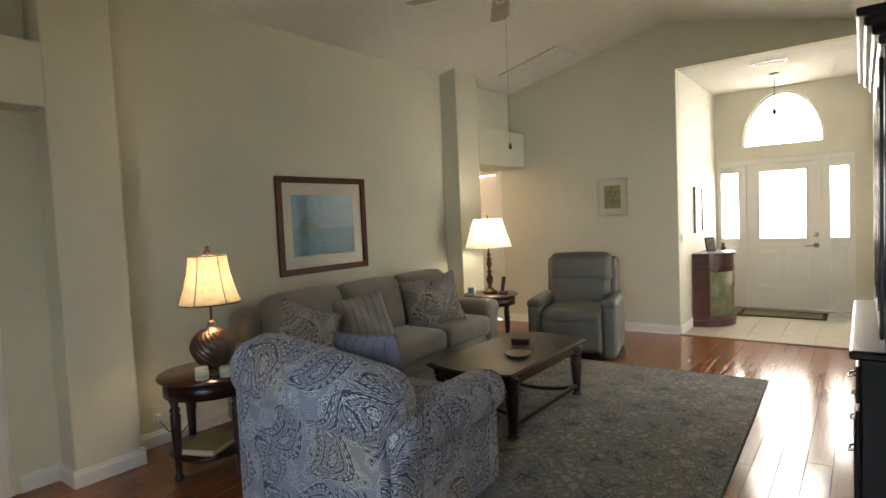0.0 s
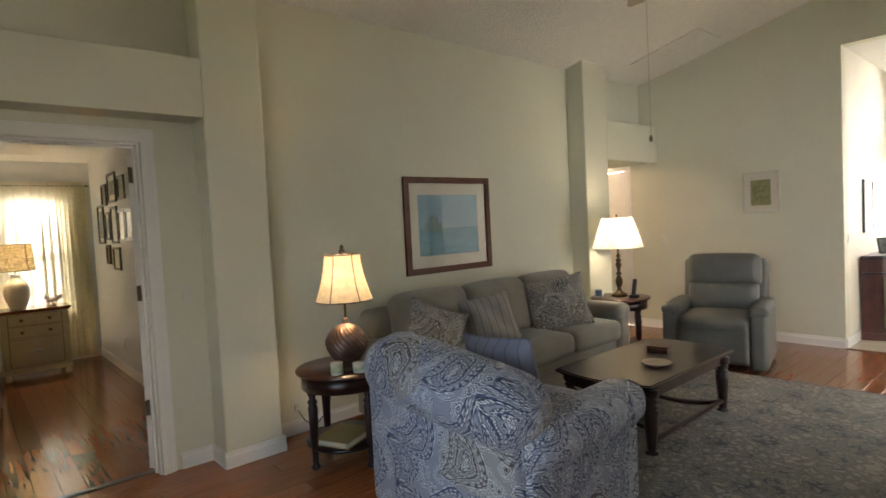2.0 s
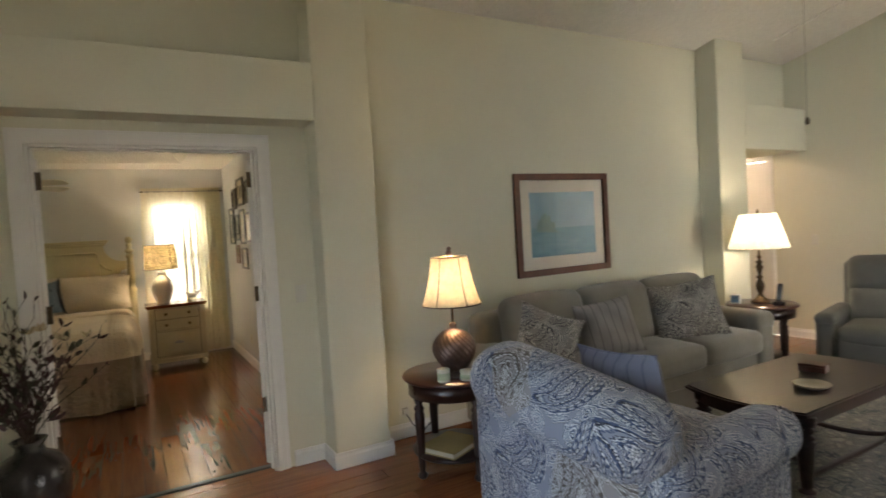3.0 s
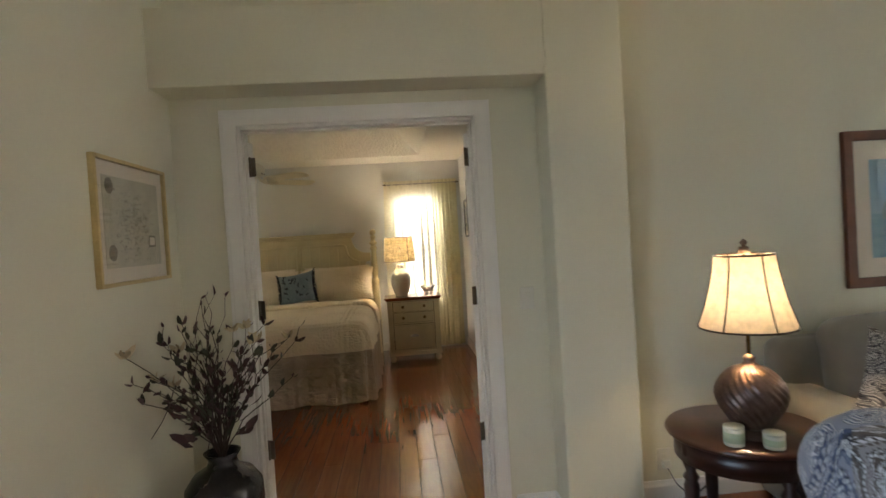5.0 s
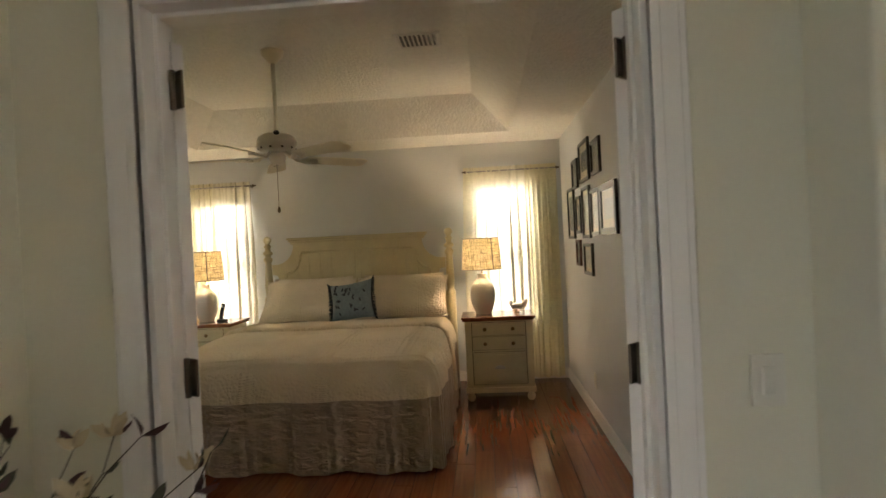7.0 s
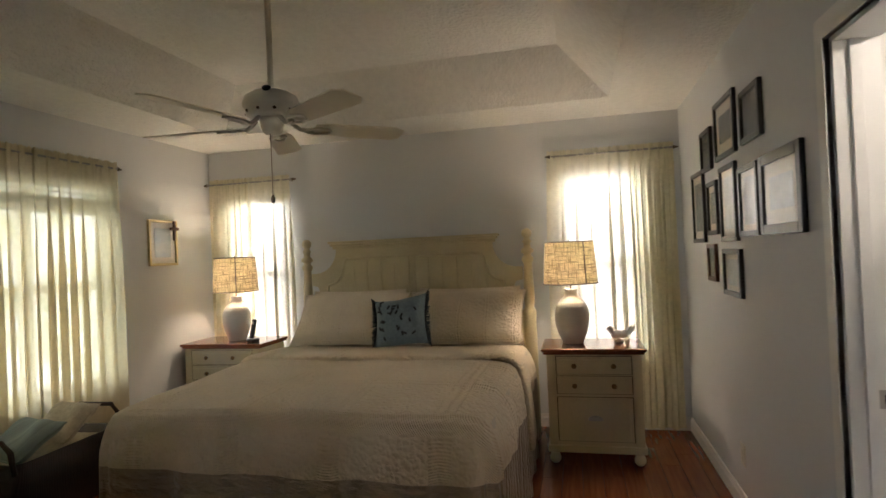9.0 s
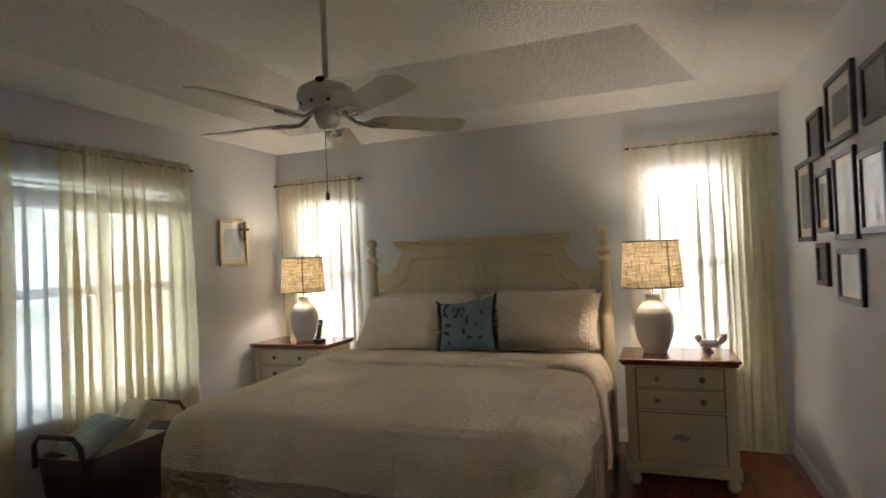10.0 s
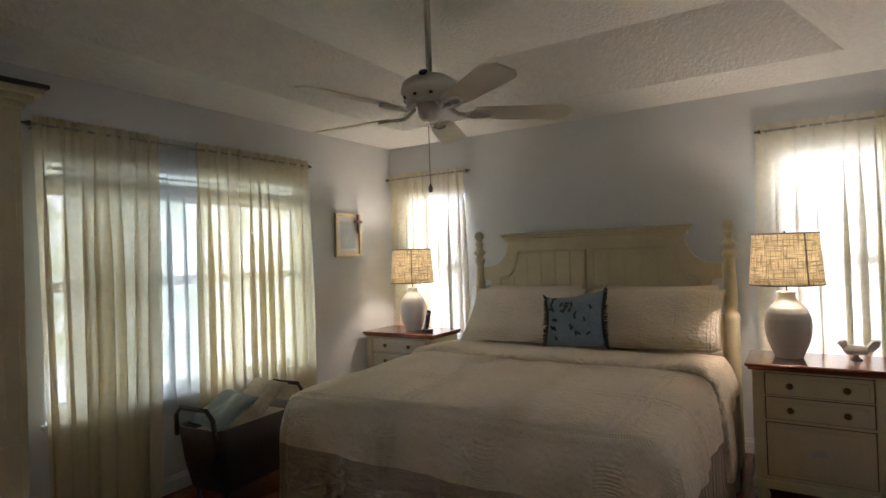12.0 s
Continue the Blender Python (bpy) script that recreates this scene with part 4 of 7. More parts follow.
def lamp_light(at, watts, size=0.04, color=(1.0, 0.78, 0.52)):
    l = bpy.data.lights.new("lamp_bulb", "POINT")
    l.energy, l.color, l.shadow_soft_size = watts, color, size
    o = new("lamp_bulb", l)
    o.location = at
    return o


def cushion(name, w, h, t, mat, label, m, category="pillow", fringe=None, pull=0.06):
    """A square scatter cushion: swollen in the middle, pinched corners, standing upright in xz."""
    n = 14
    s = Shape()
    for side in (-1, 1):
        v, f = [], []
        for i in range(n + 1):
            for j in range(n + 1):
                u, q = 2 * i / n - 1, 2 * j / n - 1
                k = max(0, (1 - u ** 4)) * max(0, (1 - q ** 4))
                pinch = 1 - pull * (1 - u * u)
                pinch2 = 1 - pull * (1 - q * q)
                crease = 0.012 * math.sin(5 * u + 3 * q) * k
                v.append((u * w / 2 * pinch2, side * t / 2 * k ** 0.55 + crease, (q * h / 2) * pinch + h / 2))
        for i in range(n):
            for j in range(n):
                a = i * (n + 1) + j
                f.append((a, a + 1, a + n + 2, a + n + 1))
        s.add(v, f)
    body = tagged(part(name, s, mat), label, category)
    body.matrix_basis = m
    rim = [(u * w / 2 * (1 - pull * (1 - q * q)), 0, q * h / 2 * (1 - pull * (1 - u * u)) + h / 2) for u, q in
           [(-1 + 2 * i / 10, -1) for i in range(10)] + [(1, -1 + 2 * i / 10) for i in range(10)] + [(1 - 2 * i / 10, 1) for i in range(10)] + [(-1, 1 - 2 * i / 10) for i in range(11)]]
    if fringe:
        fr, rng = Shape(), random.Random(3)
        for (x0, _, z0), (x1, _, z1) in zip(rim, rim[1:]):
            if abs(x1 - x0) > abs(z1 - z0):
                continue
            for k in range(6):
                x, z = x0 + (x1 - x0) * k / 5, z0 + (z1 - z0) * k / 5
                d = Vector((x, 0, z - h / 2)).normalized() * (0.028 + 0.016 * rng.random())
                fr.tube([(x, 0, z), (x + d.x, rng.uniform(-0.012, 0.012), z + d.z)], 0.005, 4, 0.003)
        tagged(part("fringe", fr, fringe, body, "dark looped fringe"), kind="stuff")
    else:
        part("piping", Shape().tube(rim, 0.005, 6), mat, body)
    return body


def sofa():
    t = thing("sofa", "grey-olive upholstered three-seat sofa against the wall", "sofa", pose(0, 0, 0))
    y0, y1, back, fr = 2.33, 4.97, -3.84, -2.93
    part("base", Shape().soft(((back + fr) / 2 - 0.02, (y0 + y1) / 2, 0.19), (fr - back - 0.06, y1 - y0 - 0.05, 0.30), 0.03), M_SOFA, t)
    part("skirt", Shape().box(fr - 0.045, fr - 0.02, y0 + 0.05, y1 - 0.05, 0.015, 0.20, 0.006), M_SOFA, t)
    part("back_frame", Shape().soft((back + 0.13, (y0 + y1) / 2, 0.52), (0.24, y1 - y0 - 0.1, 0.70), 0.08), M_SOFA, t)
    w = (y1 - y0 - 0.42) / 3
    for i in range(3):
        c = y0 + 0.21 + (i + 0.5) * w
        part("seat_cushion", Shape().soft((fr - 0.29, c, 0.42), (0.66, w - 0.006, 0.19), 0.06, (0.015, 0.0, 0.03)), M_SOFA, t)
        s = Shape()
        s.soft((0, 0, 0), (0.24, w - 0.01, 0.52), 0.09, (0.05, 0.0, 0.02), m=pose(back + 0.33, c, 0.72, 0, -11, 0))
        part("back_cushion", s, M_SOFA, t)
    for y in (y0 + 0.1, y1 - 0.1):
        s = Shape().soft((back + 0.47, y, 0.32), (0.88, 0.19, 0.56), 0.05)
        s.soft((back + 0.47, y, 0.575), (0.90, 0.26, 0.17), 0.08)
        part("arm", s, M_SOFA, t)
    for x in (back + 0.08, fr - 0.1):
        for y in (y0 + 0.1, y1 - 0.1):
            part("foot", Shape().box(x - 0.03, x + 0.03, y - 0.03, y + 0.03, 0, 0.05, 0.006), M_DARKWOOD, t)
    return t


sofa()
cushion("scatter_cushion", 0.47, 0.46, 0.17, M_PAISLEY_GREY, "grey paisley cushion leaning on the sofa back", pose(-3.06, 2.50, 0.52, -24, 22, 66), pull=0.12)
cushion("scatter_cushion", 0.46, 0.44, 0.16, M_STRIPE_TAUPE, "taupe striped cushion leaning on the sofa back", pose(-3.12, 3.27, 0.505, -22, -9, 64), pull=0.1)
cushion("scatter_cushion", 0.56, 0.50, 0.18, M_PAISLEY_GREY, "grey paisley cushion at the sofa's end", pose(-3.10, 4.14, 0.505, -22, -9, 50), pull=0.1)


def lay_cloth(ob, roll=None):
    """Lays printed cloth on a mesh: flat on each side, or wrapped round a roll (axis, y or x of its middle, z, outward side)."""
    me = ob.data
    uv = me.uv_layers.new(name="cloth")
    shift = Vector((3.1 * len(ob.name) % 1.7, 0.37 * len(me.vertices) % 2.3))
    for p in me.polygons:
        n = [abs(c) for c in p.normal]
        for k in p.loop_indices:
            x, y, z = me.vertices[me.loops[k].vertex_index].co
            if roll and roll[0] == "x":
                t = math.atan2(z - roll[2], -(y - roll[1]))
                w = (x, roll[2] + 0.17 * (t + (2 * math.pi if t < -2.4 else 0)))
            elif roll and n[1] < 0.7:
                t = math.atan2(z - roll[2], (x - roll[1]) * roll[3])
                w = (y, z if t < 0 and z < roll[2] - 0.02 else roll[2] + 0.13 * t)
            else:
                w = (x, y) if n[2] > max(n[0], n[1]) else ((x, z) if n[1] > n[0] else (y, z))
            uv.data[k].uv = Vector(w) + shift
    return ob


def armchair():
    """Facing +y, its origin under the middle of the seat."""
    t = thing("armchair", "blue and white paisley armchair with rolled arms and back", "armchair", pose(-2.05, 2.12, -0.0, 0, 0, 3))
    hw = 0.50
    s = Shape().soft((0, 0.03, 0.24), (0.86, 0.90, 0.38), 0.04)
    part("base", s, M_PAISLEY, t)
    part("skirt", Shape().box(-0.45, 0.45, 0.47, 0.49, 0.015, 0.22, 0.006), M_PAISLEY, t)
    s = Shape()
    s.soft((0, -0.375, 0.43), (1.0, 0.20, 0.76), 0.05, (0, 0.02, 0), m=None)
    part("back_panel", s, M_PAISLEY, t)
    s = Shape()
    s.soft((0, 0, 0), (1.06, 0.36, 0.31), 0.152, (0.02, 0.035, 0.02), n=12, m=pose(0.02, -0.36, 0.745, 12, 7, 0))
    part("back_cushion", s, M_PAISLEY, t, "puffy pillow back rolled over the top")
    part("seat_cushion", Shape().soft((0, 0.12, 0.47), (0.66, 0.72, 0.17), 0.06, (0.0, 0.02, 0.03)), M_PAISLEY, t)
    for sd in (-1, 1):
        s = Shape().soft((sd * 0.45, 0.05, 0.30), (0.18, 0.92, 0.56), 0.04)
        s.soft((sd * 0.47, 0.06, 0.545), (0.27, 0.96, 0.22), 0.105, (0.0, 0.01, 0.01), n=9)
        part("arm", s, M_PAISLEY, t)
        part("arm_front", Shape().lathe([(0.001, 0), (0.085, 0.0), (0.095, 0.006), (0.085, 0.012), (0.001, 0.014)], 20, pose(sd * 0.47, 0.535, 0.545, -90, 0, 0)), M_PAISLEY, t)
    for x in (-0.4, 0.4):
        for y in (-0.42, 0.42):
            part("leg", Shape().lathe([(0.001, 0), (0.018, 0), (0.03, 0.06), (0.001, 0.06)], 10, pose(x, y, 0)), M_DARKWOOD, t)
    for ob in t.children:
        if ob.name.startswith(("leg",)):
            continue
        x = ob.data.vertices[0].co.x
        lay_cloth(ob, ("x", -0.36, 0.745) if ob.name.startswith("back_cushion") else (("y", 0.47 if x > 0 else -0.47, 0.545, 1 if x > 0 else -1) if ob.name.startswith("arm") and "front" not in ob.name else None))
    return t


armchair()
cushion("scatter_cushion", 0.50, 0.40, 0.15, M_STRIPE, "blue-grey striped cushion on the paisley armchair", pose(-1.93, 2.13, 0.555, -14, 4, 176), pull=0.09)


def end_table(x, y, top, r, turn):
    t = thing("end_table", "round dark cherry end table with turned legs", "end table", pose(x, y, 0), "pair of end tables")
    part("tabletop", Shape().lathe([(0.001, top - 0.03), (r - 0.03, top - 0.03), (r - 0.006, top - 0.022), (r, top - 0.012), (r - 0.008, top), (0.001, top)], 40), M_MAHOG, t)
    part("apron", Shape().lathe([(r - 0.05, top - 0.12), (r - 0.035, top - 0.12), (r - 0.035, top - 0.03), (r - 0.05, top - 0.03)], 40), M_DARKWOOD, t)
    lr = r - 0.065
    for i in range(4):
        a = math.pi * i / 2 + turn
        part("leg", Shape().lathe(turned_leg(top - 0.03, 0.032), 14, pose(lr * math.cos(a), lr * math.sin(a), 0)), M_DARKWOOD, t)
    part("shelf", Shape().lathe(disc(lr + 0.02, 0.13, 0.155), 32), M_DARKWOOD, t)
    return t


end_table(-3.22, 1.90, 0.62, 0.315, 0.05)
end_table(-3.287, 5.373, 0.64, 0.312, 1.335)


def near_lamp():
    t = thing("table_lamp", "lit table lamp with ridged bronze ball base and bell shade", "table lamp", pose(-3.13, 1.88, 0.62))
    part("foot", Shape().lathe([(0.001, 0), (0.085, 0), (0.085, 0.012), (0.06, 0.02), (0.05, 0.035), (0.001, 0.036)], 24), M_BROWNBALL, t)
    prof = [(0.05, 0.035)] + [(0.05 + 0.082 * math.sin(math.pi * (0.05 + 0.9 * (k / 24) ** 1.2)) ** 0.85, 0.035 + 0.24 * k / 24) for k in range(25)] + [(0.035, 0.285), (0.02, 0.30), (0.024, 0.315), (0.012, 0.33)]
    part("body", Shape().lathe(prof, 192, None, 22, 0.05, 7.0), M_BROWNBALL, t, "ridged bronze ceramic ball")
    part("stem", Shape().tube([(0, 0, 0.32), (0, 0, 0.745)], 0.008), M_BRASS, t)
    bell = [(0.183, 0.44), (0.175, 0.462), (0.152, 0.53), (0.134, 0.60), (0.12, 0.67), (0.112, 0.735)]
    v, f, n = [], [], 48
    for r, z in bell:
        for i in range(n):
            a = 2 * math.pi * i / n
            k = 1 - 0.035 * abs(math.sin(3 * a)) ** 0.7
            v.append((r * k * math.cos(a), r * k * math.sin(a), z))
    for j in range(len(bell) - 1):
        for i in range(n):
            f.append((j * n + i, j * n + (i + 1) % n, (j + 1) * n + (i + 1) % n, (j + 1) * n + i))
    sh = part("shade", Shape().add(v, f), M_SHADE, t, "ivory panelled bell shade, glowing")
    trim = Shape()
    for r, z, w in ((0.182, 0.441, 0.004), (0.112, 0.734, 0.004)):
        trim.tube([(r * math.cos(2 * math.pi * i / 40), r * math.sin(2 * math.pi * i / 40), z) for i in range(41)], w, 6)
    for i in range(6):
        a = math.pi * i / 3
        trim.tube([(r * 1.003 * math.cos(a), r * 1.003 * math.sin(a), z) for r, z in bell], 0.003, 5)
    part("shade_trim", trim, M_WICKER, sh, "brown braid trim")
    part("finial", Shape().lathe([(0.001, 0.735), (0.022, 0.74), (0.02, 0.765), (0.008, 0.77), (0.016, 0.785), (0.001, 0.80)], 14), M_BROWNBALL, t)
    part("bulb", Shape().lathe([(0.001, 0.50), (0.02, 0.51), (0.03, 0.55), (0.02, 0.59), (0.001, 0.60)], 12), M_BULB, t)
    lamp_light((-3.13, 1.88, 1.20), LAMP_NEAR)


def far_lamp():
    t = thing("table_lamp", "lit table lamp with dark bronze column and white empire shade", "table lamp", pose(-3.316, 5.411, 0.64))
    prof = [(0.001, 0), (0.085, 0), (0.09, 0.012), (0.07, 0.03), (0.045, 0.045), (0.03, 0.06), (0.018, 0.085), (0.032, 0.12), (0.04, 0.16), (0.03, 0.20), (0.016, 0.225), (0.034, 0.245),
            (0.016, 0.265), (0.02, 0.30), (0.034, 0.34), (0.02, 0.375), (0.036, 0.39), (0.014, 0.41), (0.024, 0.44), (0.012, 0.46), (0.011, 0.56), (0.001, 0.56)]
    part("column", Shape().lathe(prof, 24), M_BRONZE, t, "dark bronze turned column")
    v, f, n = [], [], 96
    for r, z in ((0.263, 0.526), (0.23, 0.63), (0.196, 0.736), (0.158, 0.85)):
        for i in range(n):
            a = 2 * math.pi * i / n
            v.append((r * (1 + 0.008 * (-1) ** i) * math.cos(a), r * (1 + 0.008 * (-1) ** i) * math.sin(a), z))
    for j in range(3):
        for i in range(n):
            f.append((j * n + i, j * n + (i + 1) % n, (j + 1) * n + (i + 1) % n, (j + 1) * n + i))
    part("shade", Shape().add(v, f), M_SHADE_WHITE, t, "white pleated empire shade, glowing")
    part("finial", Shape().tube([(0, 0, 0.53), (0, 0, 0.86)], 0.004).lathe([(0.001, 0.85), (0.012, 0.86), (0.014, 0.875), (0.001, 0.895)], 12), M_BRASS, t)
    part("bulb", Shape().lathe([(0.001, 0.64), (0.02, 0.65), (0.03, 0.69), (0.02, 0.73), (0.001, 0.74)], 12), M_BULB, t)
    lamp_light((-3.316, 5.411, 1.33), LAMP_FAR, 0.05, (1.0, 0.86, 0.66))


near_lamp()
far_lamp()
for x, y, h, lab in ((-3.05, 1.75, 0.075, "ivory jar candle with a pale green label"), (-2.985, 1.87, 0.06, "small white jar candle on the end table")):
    c = thing("candle", lab, "candle", pose(x, y, 0.62))
    part("jar", Shape().lathe([(0.001, 0), (0.036, 0), (0.038, 0.006), (0.038, h - 0.012), (0.034, h - 0.008), (0.039, h - 0.006), (0.039, h), (0.001, h)], 24), M_WAX, c)
    part("label", Shape().lathe([(0.0384, 0.014), (0.0388, 0.014), (0.0388, h - 0.022), (0.0384, h - 0.022)], 24), M_LABEL, c)
b = thing("book", "tan hardback book lying on the end table shelf", "book", pose(-3.17, 1.84, 0.155, 0, 0, 24))
part("cover", Shape().box(-0.13, 0.13, -0.15, 0.15, 0, 0.006, 0.002).box(-0.13, 0.13, -0.15, 0.15, 0.034, 0.04, 0.002).box(-0.13, -0.124, -0.15, 0.15, 0.006, 0.034, 0.002), M_BOOK, b)
part("pages", Shape().box(-0.123, 0.122, -0.143, 0.143, 0.006, 0.034, 0.001), M_PAPER, b)
cable = thing("lamp_cord", "black lamp cord hanging to the wall outlet", "cable", pose(0, 0, 0))
part("cord", Shape().tube([(-3.47, 1.98, 0.58), (-3.56, 1.99, 0.42), (-3.56, 1.97, 0.30), (-3.66, 1.96, 0.16), (-3.74, 1.93, 0.07), (-3.80, 1.88, 0.12), (-3.885, 1.86, 0.20)], 0.004, 6), M_BLACK, cable)
part("plug", Shape().box(-3.895, -3.855, 1.84, 1.88, 0.18, 0.225, 0.004), M_PLASTIC, cable)

# unseen dome with a warm fill lamp, added to brighten the dark hall
hall_fill = thing("ceiling_light", "unseen dome light added to brighten the hall", "ceiling light", pose(-4.75, 6.1, 2.45))
part("base", Shape().lathe([(0.001, -0.02), (0.13, -0.02), (0.135, -0.01), (0.135, 0), (0.001, 0)], 24), M_TRIM, hall_fill)
part("dome", Shape().lathe([(0.125, -0.02), (0.12, -0.05), (0.09, -0.085), (0.045, -0.105), (0.001, -0.11)], 24), M_SHADE_WHITE, hall_fill, "white glass dome, glowing")
lamp_light((-4.75, 6.1, 2.28), FILL_HALL, 0.06, (1.0, 0.74, 0.56))
# phone and picture cube on the far end table
ph = thing("cordless_phone", "black cordless phone standing in its charging base", "telephone", pose(-3.105, 5.354, 0.64, 0, 0, 20))
part("base", Shape().soft((0, 0, 0.018), (0.10, 0.09, 0.036), 0.012), M_BLACK, ph)
part("handset", Shape().soft((0, 0, 0), (0.045, 0.028, 0.17), 0.012, m=pose(0, 0.005, 0.115, -8, 6, 0)), M_BLACK, ph)
part("keypad", Shape().box(-0.016, 0.016, -0.0175, -0.0155, 0.05, 0.11, 0.001, m=pose(0, 0.0, 0.012, -8, 6, 0)), M_METAL, ph)
cube = thing("photo_cube", "small clear photo block on the end table", "ornament", pose(-3.449, 5.230, 0.64, 0, 0, 15))
part("block", Shape().box(-0.04, 0.04, -0.025, 0.025, 0, 0.085, 0.004), M_PHOTO_PALE, cube)
part("print", Shape().box(-0.033, 0.033, -0.028, -0.026, 0.012, 0.076, 0.0005), material("blue_photo_print", (0.16, 0.28, 0.42), rough=0.3, vary=0.5, scale=25), cube)


def coffee_table():
    t = thing("coffee_table", "dark cherry coffee table with bowed ends and turned legs", "coffee table", pose(-2.09, 3.76, 0))
    hx, hy, top = 0.36, 0.62, 0.465

    def outline(k, bow=0.075):
        p = []
        for i in range(13):
            u = -1 + 2 * i / 12
            p.append((u * (hx - k), -(hy - k) - bow * (1 - u * u) * (1 if abs(u) < 0.98 else 0.2)))
        for i in range(13):
            u = 1 - 2 * i / 12
            p.append((u * (hx - k), (hy - k) + bow * (1 - u * u) * (1 if abs(u) < 0.98 else 0.2)))
        return p
    s = Shape()
    s.prism(outline(0.0), top - 0.022, top - 0.008).prism(outline(0.012), top - 0.008, top - 0.0).prism(outline(0.014), top - 0.034, top - 0.022)
    part("tabletop", s, M_DARKWOOD, t)
    part("apron", Shape().prism(outline(0.05, 0.06), top - 0.105, top - 0.034), M_DARKWOOD, t)
    for x in (-0.30, 0.30):
        for y in (-0.53, 0.53):
            part("leg", Shape().lathe(turned_leg(top - 0.05, 0.048), 16, pose(x, y, 0)), M_DARKWOOD, t)
    for x in (-0.30, 0.30):
        part("stretcher", Shape().box(x - 0.016, x + 0.016, -0.53, 0.53, 0.075, 0.10, 0.006), M_DARKWOOD, t)
    for sd in (-1, 1):
        arc = [(0.30 * math.cos(math.pi * i / 12), sd * (0.53 - 0.22 * math.sin(math.pi * i / 12)), 0.0875) for i in range(13)]
        part("stretcher", Shape().tube(arc, 0.016, 8), M_DARKWOOD, t)


coffee_table()
d = thing("ashtray_dish", "shallow pale stone dish on the coffee table", "dish", pose(-1.95, 3.62, 0.465))
part("bowl", Shape().lathe([(0.001, 0), (0.06, 0), (0.085, 0.012), (0.10, 0.022), (0.098, 0.026), (0.07, 0.014), (0.001, 0.010)], 28), M_COASTER, d)
d = thing("wooden_box", "small red-brown wooden trinket box", "box", pose(-2.12, 3.98, 0.465, 0, 0, 12))
part("body", Shape().box(-0.075, 0.075, -0.05, 0.05, 0.0, 0.035, 0.004), M_MAHOG, d)
part("lid", Shape().box(-0.078, 0.078, -0.053, 0.053, 0.035, 0.052, 0.005), M_REDWOOD, d)


def recliner():
    t = thing("recliner", "slate grey leather recliner with padded arms", "recliner", pose(-2.42, 5.80, 0, 0, 0, 13))
    part("base", Shape().soft((0, 0.03, 0.21), (0.62, 0.80, 0.34), 0.04), M_RECLINER, t)
    part("footrest", Shape().soft((0, -0.42, 0.25), (0.62, 0.09, 0.34), 0.035, (0, 0.012, 0)), M_RECLINER, t)
    part("seat_cushion", Shape().soft((0, -0.12, 0.42), (0.63, 0.68, 0.16), 0.06, (0, 0.02, 0.03)), M_RECLINER, t)
    s = Shape().soft((0, 0, 0), (0.66, 0.17, 0.36), 0.07, (0, 0.04, 0.01), m=pose(0, 0.19, 0.605, -8, 0, 0))
    part("lumbar_cushion", s, M_RECLINER, t)
    s = Shape().soft((0, 0, 0), (0.70, 0.19, 0.34), 0.08, (0, 0.04, 0.01), m=pose(0, 0.25, 0.885, -8, 0, 0))
    part("head_cushion", s, M_RECLINER, t)
    part("back_shell", Shape().soft((0, 0, 0), (0.80, 0.12, 0.70), 0.05, m=pose(0, 0.325, 0.655, -8, 0, 0)), M_RECLINER, t)
    for sd in (-1, 1):
        s = Shape().soft((sd * 0.385, -0.04, 0.285), (0.15, 0.80, 0.53), 0.045)
        s.soft((sd * 0.385, -0.06, 0.56), (0.17, 0.78, 0.10), 0.05, (0, 0, 0.01))
        part("arm", s, M_RECLINER, t)
    for x in (-0.3, 0.3):
        for y in (-0.3, 0.3):
            part("foot", Shape().box(x - 0.03, x + 0.03, y - 0.03, y + 0.03, 0, 0.05, 0.005), M_BLACK, t)


recliner()

